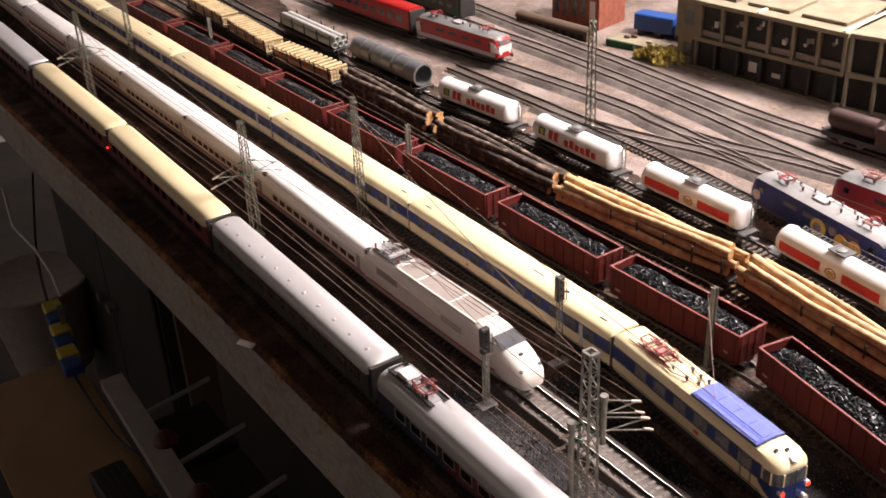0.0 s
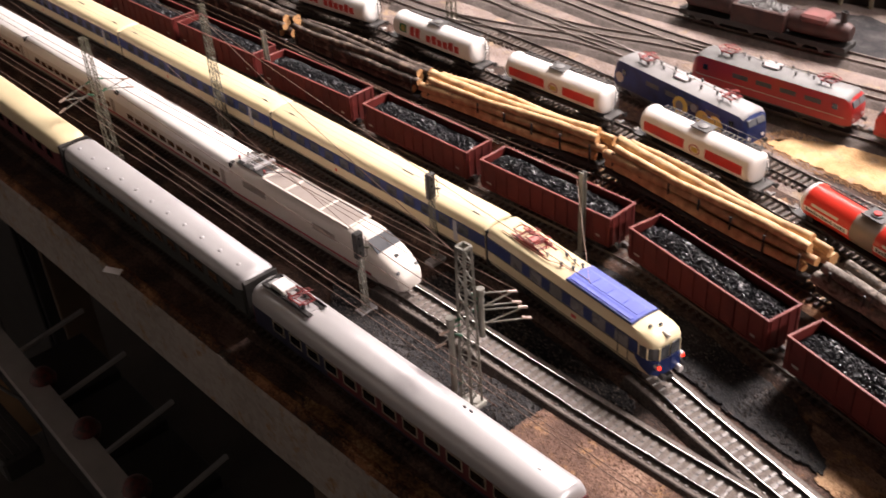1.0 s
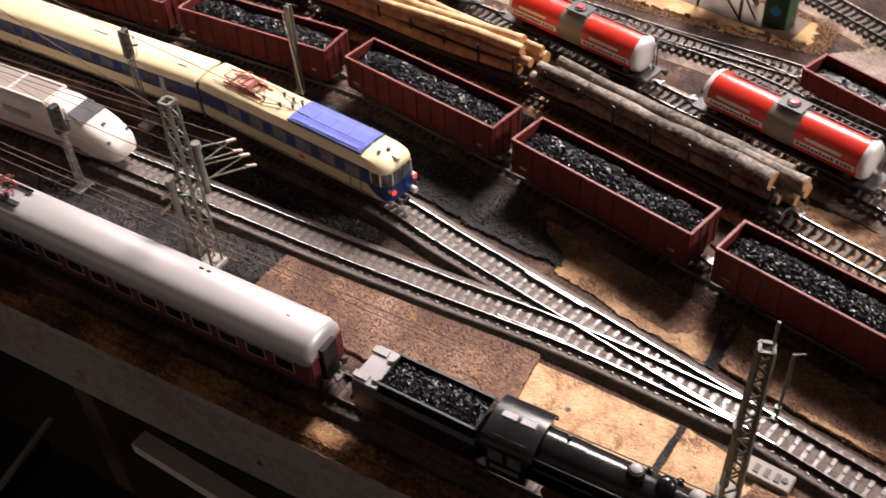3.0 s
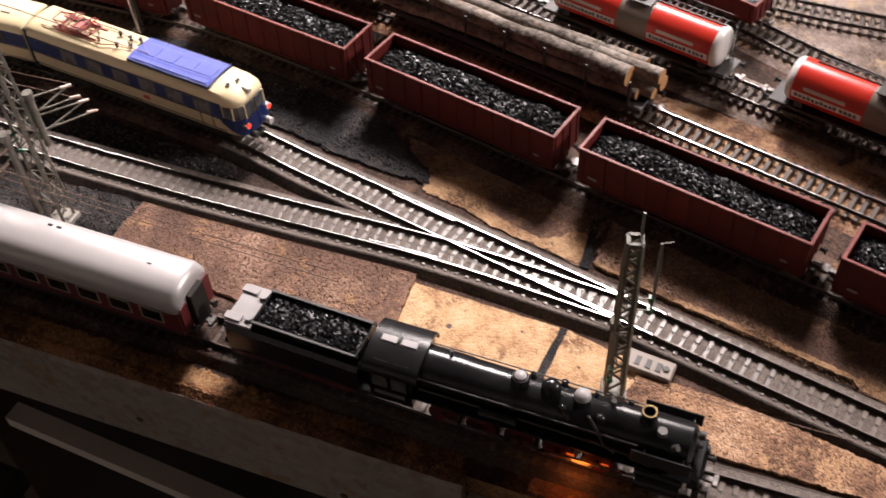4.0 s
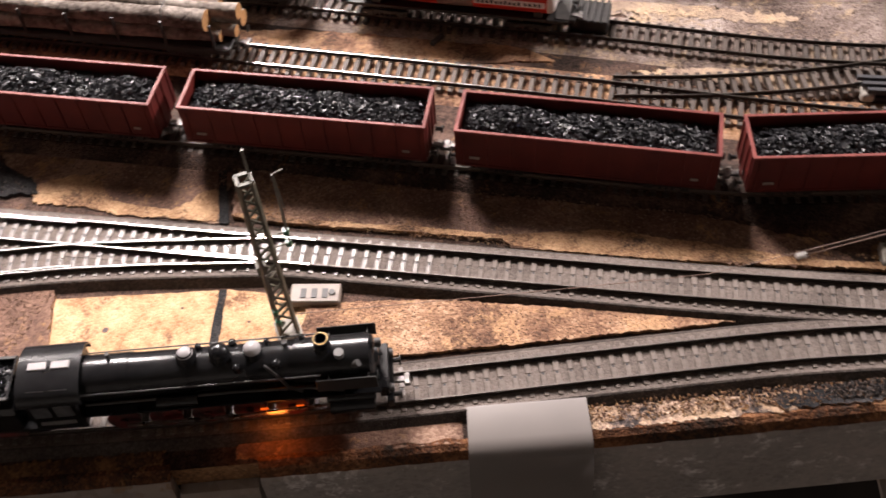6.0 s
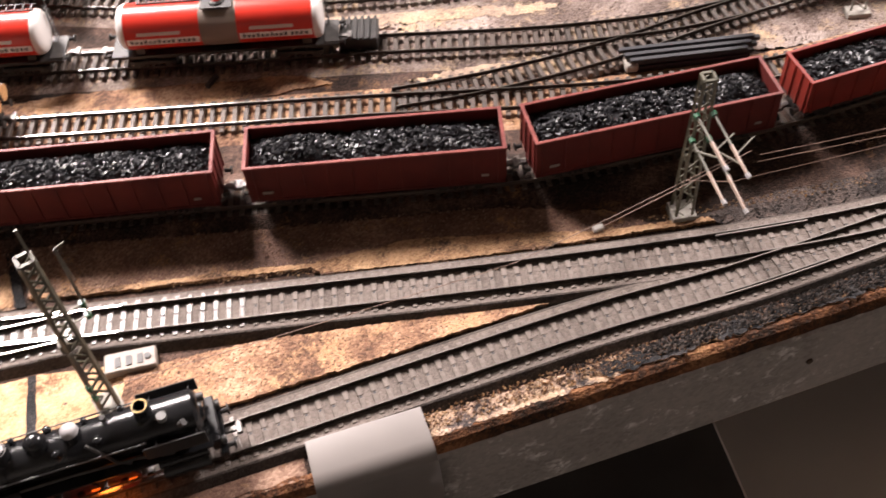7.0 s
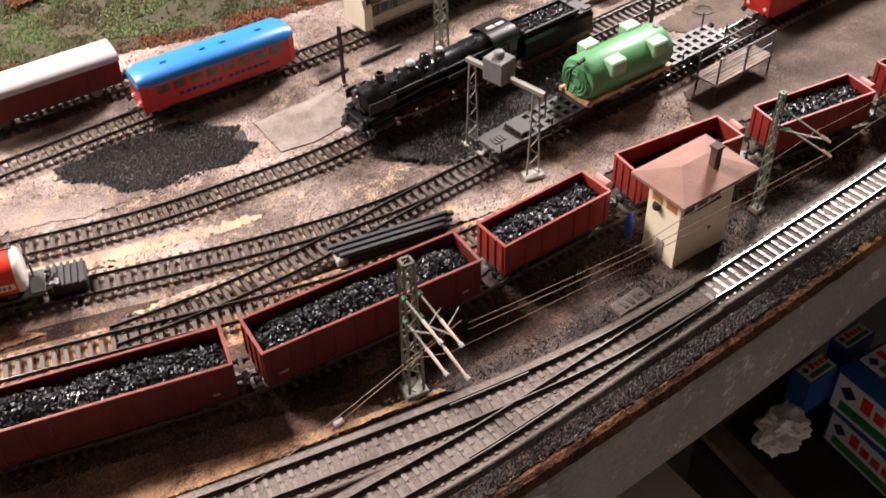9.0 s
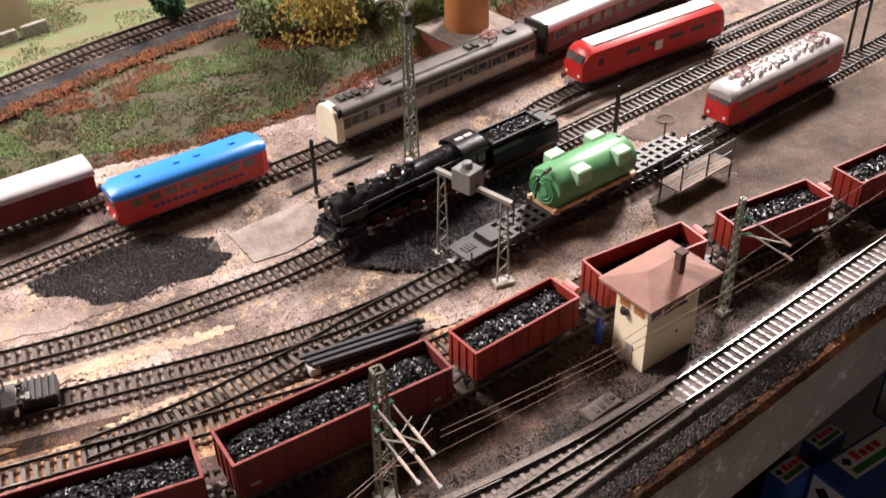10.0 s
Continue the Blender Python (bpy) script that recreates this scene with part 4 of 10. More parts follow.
def track(key, x0, x1, bedded, label, singles=None, dz=0.0, pitch=7.3, bed=True, dull=None, fill=2.2, buried=False):
    """A track along a line: roadbed, two rails, sleepers; those between singles are pieces of their own."""
    line = LINES[key]
    s0, s1 = line.by_x(x0), line.by_x(x1)
    th = thing("railway_track", label, "railway track", kind="structure")
    zr = (RAIL_Z if bedded else RAIL_LOW) + dz
    if bedded:
        bm = bm_new()
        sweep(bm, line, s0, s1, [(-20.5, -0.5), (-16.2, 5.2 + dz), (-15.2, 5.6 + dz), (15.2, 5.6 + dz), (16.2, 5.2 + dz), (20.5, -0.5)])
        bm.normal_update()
        # flat top keeps the plastic's tone, slopes take the painted shade
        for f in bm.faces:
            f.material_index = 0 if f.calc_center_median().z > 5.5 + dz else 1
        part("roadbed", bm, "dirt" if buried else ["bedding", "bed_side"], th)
    elif bed:
        bm = bm_new()
        sweep(bm, line, s0, s1, [(-21 - fill, -0.5), (-15.5, fill + dz), (15.5, fill + dz), (21 + fill, -0.5)])
        part("roadbed", bm, {"D": "dirt", "E": "strip_board", "I": "yard_bed", "Y": "yard_bed", "Z": "yard_bed", "X": "yard_bed", "W": "yard_bed"}.get(key, "grey_gravel"), th)
    runs = [(s0, s1, "rail_rust" if buried else "rail_top")]
    if dull:
        d0, d1 = max(s0, line.by_x(dull[0])), min(s1, line.by_x(dull[1]))
        runs = [(q0, q1, mt) for q0, q1, mt in ((s0, d0 - 0.4, "rail_top"), (d0, d1, "rail_dull"), (d1 + 0.4, s1, "rail_top")) if q1 - q0 > 5]
    for u in (-GAUGE / 2, GAUGE / 2):
        for q0, q1, head in runs:
            bm = bm_new()
            sweep(bm, line, q0, q1, [(u - 1.0, zr - 2.4), (u - 1.0, zr - 1.9), (u - 0.35, zr - 1.6), (u - 0.35, zr - 0.9), (u - 0.6, zr - 0.7), (u - 0.6, zr - 0.3), (u - 0.36, zr), (u + 0.36, zr), (u + 0.6, zr - 0.3), (u + 0.6, zr - 0.7), (u + 0.35, zr - 0.9), (u + 0.35, zr - 1.6), (u + 1.0, zr - 1.9), (u + 1.0, zr - 2.4)], 8.0)
            bm.normal_update()
            for f in bm.faces:
                f.material_index = 0 if f.calc_center_median().z > zr - 0.05 else 1
            part("rail", bm, ["rail_dusty" if key != "D" else "rail_dull", "rail_rust"] if fill > 4 else [head, "rail_side"], th)
    me = sleeper_mesh("bedded" if bedded else "open")
    rest = bm_new()
    src = bmesh.new()
    src.from_mesh(me)
    sv = [v.co.copy() / MM for v in src.verts]
    sf = [([v.index for v in f.verts], f.material_index) for f in src.faces]
    src.free()
    n = int((s1 - s0) / pitch)
    rnd = random.Random(len(key) + int(x0))
    for k in range(n):
        s = s0 + (k + 0.5) * pitch
        p, a = line.at(s), line.heading(s)
        m = at(p.x, p.y, dz, math.degrees(a) + rnd.uniform(-0.6, 0.6))
        if singles and singles[0] <= p.x <= singles[1]:
            SINGLES.append((sleeper_mesh("matt") if dull and dull[0] + 70 < p.x < dull[1] else me, th, m))
        else:
            mm = Matrix.Translation((p.x, p.y, dz)) @ Matrix.Rotation(a, 4, "Z")
            vs = [rest.verts.new(mm @ c) for c in sv]
            for q, mi in sf:
                rest.faces.new([vs[i] for i in q]).material_index = mi
    if len(rest.verts):
        part("sleepers", rest, "sleeper_dark" if buried or not bedded else ["sleeper", "print_dark"], th, kind="stuff")
    else:
        rest.free()
    return th


track("C", -1740, -62, True, "track in dark ballast under the cream railcar", buried=True)
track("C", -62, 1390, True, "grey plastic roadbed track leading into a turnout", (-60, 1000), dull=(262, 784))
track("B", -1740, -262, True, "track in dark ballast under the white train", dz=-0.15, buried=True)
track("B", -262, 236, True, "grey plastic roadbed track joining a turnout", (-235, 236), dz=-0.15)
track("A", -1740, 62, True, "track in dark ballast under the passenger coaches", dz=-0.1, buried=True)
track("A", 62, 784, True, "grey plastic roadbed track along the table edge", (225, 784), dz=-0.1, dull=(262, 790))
track("D", -1740, 1390, False, "dark sleepered track under the coal train", (640, 780), fill=4.9)
track("E", -1740, 735, False, "brown sleepered track of the log train", (160, 660))
track("F", -1740, 1490, False, "brown sleepered track of the tank train", (370, 720))
track("R", -30, 1490, False, "brown sleepered yard track under the steam engine", (200, 650), dz=-0.1)
track("H", -990, 1490, False, "yard track past the blue engine", (-200, 330), dz=-0.05)
track("I", -1740, 60, False, "yard track under the red engines", fill=5.3)
track("Y", -1740, -200, False, "yard track near the depot building", fill=5.3)
track("Z", -1740, -100, False, "yard track in pale gravel", dz=-0.15, fill=5.3)
track("X", -800, -480, False, "crossover track in the locomotive yard", dz=-0.2, fill=5.25)
track("W", -700, -440, False, "crossover track in the locomotive yard", dz=-0.25, fill=5.2)
track("V", -50, 600, False, "siding under the brown van", dz=-0.12)
track("T", 760, 1340, False, "siding under the red diesel engine", dz=-0.12)
track("K", 420, 705, False, "crossover track in the goods yard", (420, 705), dz=-0.2, bed=False)


# switch rails and guard rails of the two turnouts
def loose_rail(key, x0, x1, u, parent, z=RAIL_Z, head="rail_top"):
    bm = bm_new()
    line = LINES[key]
    sweep(bm, line, line.by_x(x0), line.by_x(x1), [(u - 0.4, z - 2.2), (u - 0.4, z - 0.1), (u + 0.4, z - 0.1), (u + 0.4, z - 2.2)], 8.0)
    bm.normal_update()
    for f in bm.faces:
        f.material_index = 0 if f.calc_center_median().z > z - 0.2 else 1
    part("guard_rail", bm, [head, "rail_side"], parent)


tn = thing("turnout_rails", "steel guard rails and switch blades of the turnouts", "turnout", kind="structure")
loose_rail("C", 70, 118, 7.0, tn)
loose_rail("B", 80, 125, -7.0, tn)
loose_rail("C", 180, 236, -7.4, tn)
loose_rail("C", 596, 650, 7.0, tn, head="rail_dull")
loose_rail("A", 590, 650, -7.0, tn, head="rail_dull")


def switch_motor(m, label, shade):
    th = thing("switch_motor", label, "switch motor", m)
    bm = bm_new()
    box(bm, -14, 14, -6.5, 6.5, 0, 5.5, bevel=0.8)
    part("housing", bm, shade, th)
    bm = bm_new()
    for x in (-8, -2, 4):
        box(bm, x, x + 3, -3.5, 2.5, 5.5, 6.0)
    part("contact_plate", bm, "frame_grey", th)
    bm = bm_new()
    cyl(bm, (9.5, 0, 5.4), (9.5, 0, 6.4), 1.8, 12)
    part("lever", bm, "frame_grey", th)


switch_motor(at(269, -91, 0, 8), "small grey turnout motor box beside the track", "taupe_band")
switch_motor(at(738, -8, -1.0, 16), "weathered grey-brown turnout motor box beside the track", "bedding")

# ---------------------------------------------------------------- running gear shared by the wagons
# vehicle space: x along, y across, z = 0 at the rail head


def wheelset(parent, x, r=5.2, mat="wheel"):
    bm = bm_new()
    cyl(bm, (x, -9, r), (x, 9, r), 0.9, 8)
    for u in (-8.4, 8.4):
        cyl(bm, (x, u - 1.1, r), (x, u + 1.1, r), r, 18)
    part("wheelset", bm, mat, parent, smooth=True)


def bogie(parent, x, base=21.0, mat="frame_black", r=5.2):
    bm = bm_new()
    for u in (-11.8, 11.8):
        box(bm, x - base / 2 - 5, x + base / 2 + 5, u - 0.9, u + 0.9, 4.6, 7.6, bevel=0.3)
        for w in (-base / 2, base / 2):
            box(bm, x + w - 2.4, x + w + 2.4, u - 1.5, u + 1.5, 3.2, 7.2, bevel=0.3)
        for w in (-3.5, 0, 3.5):
            cyl(bm, (x + w, u, 3.0), (x + w, u, 7.0), 1.2, 8)
    box(bm, x - 4, x + 4, -11, 11, 5, 8)
    b = part("bogie", bm, mat, parent)
    for w in (-base / 2, base / 2):
        wheelset(b, x + w, r)
    return b


def buffers(parent, x, z=11.5, way=1, u=9.8):
    for s in (-u, u):
        bm = bm_new()
        cyl(bm, (x, s, z), (x + way * 3.6, s, z), 1.3, 8)
        cyl(bm, (x + way * 3.6, s, z), (x + way * 4.4, s, z), 2.6, 12)
        part("buffer", bm, "frame_black", parent)
    bm = bm_new()
    box(bm, min(x, x + way * 7), max(x, x + way * 7), -1.6, 1.6, z - 4.2, z - 2.4, bevel=0.3)
    box(bm, x + way * 7 - 1.4, x + way * 7 + 1.4, -3.4, 3.4, z - 4.6, z - 2.0, bevel=0.3)
    part("coupler", bm, "coupler_metal", parent)


def coal_heap(length, width, z0, crown, seed, count):
    """A mound of coal: a lumpy skin with many broken chunks."""
    rnd = random.Random(seed)
    bm = bm_new()
    nx, ny = int(length / 2.6), int(width / 2.6)
    ctl = [rnd.uniform(-0.5, 0.4) for _ in range(9)]

    def height(x, y):
        u, v = x / length, y / width
        h = crown * (1 - (2 * abs(v)) ** 2.0) * (1 - (2 * abs(u)) ** 7)
        k = (u + 0.5) * 7.99
        h *= 0.85 + ctl[int(k)] * (1 - k % 1) + ctl[int(k) + 1] * (k % 1)
        return z0 + h + 0.9 * noise.noise(Vector((x * 0.33 + seed, y * 0.33, 1.0)))

    grid = [[bm.verts.new((length * (i / nx - 0.5), width * (j / ny - 0.5), height(length * (i / nx - 0.5), width * (j / ny - 0.5)) + rnd.uniform(-0.5, 0.5))) for j in range(ny + 1)] for i in range(nx + 1)]
    for i in range(nx):
        for j in range(ny):
            bm.faces.new((grid[i][j], grid[i + 1][j], grid[i + 1][j + 1], grid[i][j + 1]))
    base = [(0.9, 0.2, -0.5), (-0.2, 0.9, -0.5), (-0.8, -0.6, -0.45), (0.5, -0.85, -0.4), (0.25, 0.3, 0.8), (-0.5, 0.1, 0.65), (0.2, -0.5, 0.55)]
    faces = ((0, 1, 4), (1, 5, 4), (1, 2, 5), (2, 6, 5), (2, 3, 6), (3, 0, 6), (0, 4, 6), (4, 5, 6))
    for _ in range(count):
        x, y = rnd.uniform(-0.49, 0.49) * length, rnd.uniform(-0.48, 0.48) * width
        s = rnd.uniform(0.7, 1.7)
        m = Matrix.Translation((x, y, height(x, y) + 0.35 * s)) @ Euler([rnd.uniform(0, 6.3) for _ in range(3)]).to_matrix().to_4x4()
        vs = [bm.verts.new(m @ (Vector(c) * s * rnd.uniform(0.8, 1.2))) for c in base]
        for f in faces:
            bm.faces.new([vs[i] for i in f])
    return bm


def coal_wagon(name, label, m, length=148.0, width=33.0, rim=38.0, mat="oxide", seed=1, ribs=11, group="coal wagons", gear="bogie", platform=False, crown=8.0, chunks=1900, load=29.5):
    th = thing(name, label, "coal wagon", m, group)
    lx, wy = length / 2, width / 2
    bm = bm_new()
    ring = lambda d, z: [(-lx + d, -wy + d, z), (lx - d, -wy + d, z), (lx - d, wy - d, z), (-lx + d, wy - d, z)]
    loft(bm, [ring(0, 12.5), ring(0, rim), ring(1.1, rim), ring(1.1, 14)])
    part("body", bm, mat, th)
    bm = bm_new()
    loft(bm, [ring(1.5, rim + 0.05), ring(-0.6, rim + 0.05), ring(-0.6, rim + 0.8), ring(-0.3, rim + 1.05), ring(1.2, rim + 1.05), ring(1.5, rim + 0.8), ring(1.5, rim + 0.05)], caps=False)
    part("top_rim", bm, "oxide_rim" if mat == "oxide" else "red_wagon", th, "worn pale red top rim")
    for k in range(ribs):
        x = -lx + 4 + (length - 8) * k / (ribs - 1)
        for s in (-1, 1):
            bm = bm_new()
            box(bm, x - 0.7, x + 0.7, min(s * wy, s * (wy + 0.75)), max(s * wy, s * (wy + 0.75)), 12.2, rim - 0.2)
            part("rib", bm, mat, th)
    for s in (-1, 1):
        for k in range(4):
            y = -wy + 3 + (width - 6) * k / 3
            bm = bm_new()
            box(bm, min(s * lx, s * (lx + 0.8)), max(s * lx, s * (lx + 0.8)), y - 0.7, y + 0.7, 12.2, rim - 0.2)
            part("end_rib", bm, mat, th)
    bm = bm_new()
    box(bm, -lx, lx, -wy - 0.5, wy + 0.5, 10.6, 12.4, bevel=0.3)
    box(bm, -lx, lx, -5, 5, 7.5, 10.6)
    part("underframe", bm, "frame_black" if mat != "oxide" else "oxide", th)
    if length > 110:
        for s in (-1, 1):
            bogie(th, s * (lx - 26))
        bm = bm_new()
        for x in (-12, 4):
            cyl(bm, (x, -8, 8), (x + 8, -8, 8), 2.2, 10)
        box(bm, -14, 14, 3, 10, 6.4, 10.4, bevel=0.3)
        part("brake_gear", bm, "frame_black", th)
        for x, w in ((lx - 14, 4.2), (-lx + 8, 6.0)):
            bm = bm_new()
            box(bm, x, x + w, -wy - 0.95, -wy - 0.8, 17.5, 19.5)
            part("number_panel", bm, "taupe", th, "small pale number panel")
    else:
        for s in (-1, 1):
            wheelset(th, s * (lx - 18))
            bm = bm_new()
            for u in (-12, 12):
                box(bm, s * (lx - 18) - 5, s * (lx - 18) + 5, u - 0.6, u + 0.6, 5.4, 7.0)
                box(bm, s * (lx - 18) - 2, s * (lx - 18) + 2, u - 1.2, u + 1.2, 3.5, 10.5)
            part("axle_guard", bm, "frame_black", th)
    for s in (-1, 1):
        buffers(th, s * (lx + 1), way=s)
    if platform:
        bm = bm_new()
        box(bm, lx + 1, lx + 11, -wy + 2, wy - 2, 11, 12.5)
        for u in (-wy + 3, wy - 3):
            bars(bm, (lx + 10, u, 12), (lx + 10, u, 26), 0.8)
        part("brake_platform", bm, "frame_black", th)
        bm = bm_new()
        prof = [(-6.5, 3.0), (-6.2, 3.6), (6.2, 3.6), (6.5, 3.0)]
        loft(bm, [[(lx + 6.2 + r * math.cos(a) * 0.95, y, 33 + r * math.sin(a)) for a in [k * math.tau / 14 for k in range(14)]] for y, r in prof])
        part("tarpaulin_roll", bm, "pink_roll", th, "pale red rolled tarpaulin", smooth=True)
        bm = bm_new()
        box(bm, lx + 2, lx + 10, -5.5, 5.5, 12.5, 30, bevel=0.4)
        part("brake_cabin", bm, mat, th)
    part("coal_load", coal_heap(length - 3.2, width - 3.2, load, crown, seed, chunks), "coal", th, "glossy black lump coal")
    return th


coal_a = coal_wagon("coal_wagon", "oxide red bogie wagon heaped with black coal", LINES["D"].seat(76, 96, RAIL_LOW), seed=3)
coal_b = coal_wagon("coal_wagon", "oxide red bogie wagon heaped with black coal", LINES["D"].seat(242, 96, RAIL_LOW), seed=11)
coal_c = coal_wagon("coal_wagon", "oxide red bogie wagon heaped with black coal", LINES["D"].seat(408, 96, RAIL_LOW), seed=23)
for k, x in enumerate((570, -91, -258, -419, -583, -742, -897, -1054, -1212, -1372)):
    copy_thing((coal_a, coal_b, coal_c)[k % 3], LINES["D"].seat(x, 96, RAIL_LOW))
short_a = coal_wagon("short_coal_wagon", "short bright red coal wagon with a tarpaulin roll on its end", LINES["D"].seat(706, 50, RAIL_LOW), 91, 29, 36, "red_wagon", 5, 7, "short coal wagons", platform=True, crown=3.5, chunks=650, load=29.5)
coal_wagon("short_coal_wagon", "short red coal wagon, half empty, with a tarpaulin roll", LINES["D"].seat(823, 50, RAIL_LOW), 91, 29, 36, "red_wagon", 8, 7, "short coal wagons", platform=True, crown=1.5, chunks=600, load=24)
copy_thing(short_a, LINES["D"].seat(944, 50, RAIL_LOW))
copy_thing(short_a, LINES["D"].seat(1066, 50, RAIL_LOW))
copy_thing(short_a, LINES["D"].seat(1184, 50, RAIL_LOW))

# ---------------------------------------------------------------- log wagons


def log(bm, p, q, r, seed, n=10, ends=1):
    rnd = random.Random(seed)
    p, q = Vector(p), Vector(q)
    k = 14
    loops = []
    bend = [Vector((0, rnd.uniform(-0.6, 0.6), rnd.uniform(-0.5, 0.5))) for _ in range(k + 1)]
    for i in range(k + 1):
        t = i / k
        c = p.lerp(q, t) + bend[i] * 0.75 + Vector((0, math.sin(t * 4.3 + seed) * 2.2 + math.sin(t * 9.7 + seed * 2.3) * 0.7, math.sin(t * 5.1 + seed * 1.7) * 1.0))
        rr = r * (1.14 - 0.30 * (t if seed % 2 else 1 - t)) * rnd.uniform(0.93, 1.07)
        loops.append([c + Vector((0, rr * math.cos(a), rr * math.sin(a))) for a in [j * math.tau / n for j in range(n)]])
    rows = loft(bm, loops)
    bm.faces.ensure_lookup_table()
    bm.faces[-1].material_index = ends
    bm.faces[-2].material_index = ends


def flat_wagon(name, label, m, length, stakes=6, category="log wagon", group="log wagons", stake_h=33, width=31):
    th = thing(name, label, category, m, group)
    lx, wy = length / 2, width / 2
    bm = bm_new()
    box(bm, -lx, lx, -wy, wy, 12, 14.2, bevel=0.4)
    for s in (-1, 1):
        box(bm, -lx, lx, s * wy - 0.8, s * wy + 0.8, 9.6, 13.6, bevel=0.3)
    box(bm, -lx, lx, -4, 4, 7.5, 12)
    part("deck", bm, "frame_black", th)
    for k in range(stakes):
        x = -lx + 10 + (length - 20) * k / (stakes - 1)
        for s in (-1, 1):
            bm = bm_new()
            box(bm, x - 0.9, x + 0.9, s * wy - 0.8, s * wy + 0.8, 10, stake_h, bevel=0.25)
            part("stake", bm, "frame_black", th)
    for s in (-1, 1):
        bogie(th, s * (lx - 32))
        buffers(th, s * lx, way=s)
    return th


def log_wagon(m, length, mat, end, label, rows, seed, over=0.0):
    th = flat_wagon("log_wagon", label, m, length, 7)
    rnd = random.Random(seed)
    for (y, z, r, x0, x1) in rows:
        bm = bm_new()
        log(bm, (x0 + rnd.uniform(-6, 7), y + rnd.uniform(-1.2, 1.2), z), (x1 + rnd.uniform(-12, 6), y + rnd.uniform(-1.6, 1.6) * (2.4 if z > 33 else 1), z + rnd.uniform(-0.8, 0.8)), r * rnd.uniform(0.9, 1.1), rnd.randint(0, 999))
        part("log", bm, [mat, end], th, smooth=True)
    bm = bm_new()
    for x in (-length * 0.28, length * 0.3):
        pipe_run(bm, [(x, -15.5, 18), (x, -14.6, 30), (x, -8, 37.5), (x, 6, 38.5), (x, 14.6, 30), (x, 15.5, 18)], 0.35, 5)
    part("lashing", bm, "print_dark", th)
    return th


stack = lambda L: [(-10, 19, 4.9, -L, L), (0, 19, 5.0, -L, L), (10, 19, 4.9, -L, L), (-10.6, 27.6, 4.7, -L, L), (-0.5, 28, 4.8, -L, L * 0.97), (10, 27.4, 4.6, -L, L), (-8.5, 35.2, 4.2, -L, L), (1.5, 35.6, 4.4, -L, L), (10.2, 33.8, 3.6, -L * 0.95, L)]
log_a = log_wagon(LINES["E"].seat(-173, 150, RAIL_LOW), 226, "pine", "pine_end", "bogie wagon stacked with peeled yellow pine logs", stack(110), 4)
copy_thing(log_a, LINES["E"].seat(-402, 140, RAIL_LOW))
log_b = log_wagon(LINES["E"].seat(-620, 150, RAIL_LOW), 218, "bark_brown", "pine_end", "bogie wagon stacked with dark barked logs", stack(107), 9)
copy_thing(log_b, LINES["E"].seat(-846, 150, RAIL_LOW))
log_wagon(LINES["E"].seat(62, 150, RAIL_LOW), 220, "bark_grey", "pine_end", "bogie wagon with long grey barked trunks",
          [(-10, 19.5, 5.6, -108, 108), (2, 19.5, 5.6, -108, 106), (11, 18.6, 4.6, -104, 106), (-7, 29.5, 5.8, -108, 100), (5, 30, 5.0, -106, 108), (11.5, 27.5, 3.4, -100, 108)], 31)


def lumber_wagon(m, label):
    th = flat_wagon("log_wagon", label, m, 160, 5, group="log wagons")
    for z, n in ((17.5, 6), (22.5, 6), (27.5, 6)):
        for k in range(n):
            y = -12.5 + 25 * k / (n - 1)
            bm = bm_new()
            cyl(bm, (-76, y, z), (76, y, z), 2.4, 8)
            part("pole", bm, ["lumber"], th, smooth=True)
    for k in range(13):
        x = -72 + 12 * k
        bm = bm_new()
        cyl(bm, (x, -15, 32.2), (x, 15, 32.2), 2.0, 8)
        part("cross_pole", bm, ["lumber"], th, smooth=True)
    return th


lum = lumber_wagon(LINES["E"].seat(-1045, 100, RAIL_LOW), "bogie wagon with pale straw-coloured poles and cross poles")
copy_thing(lum, LINES["E"].seat(-1213, 100, RAIL_LOW))
copy_thing(lum, LINES["E"].seat(-1382, 100, RAIL_LOW))

# ---------------------------------------------------------------- tank wagons


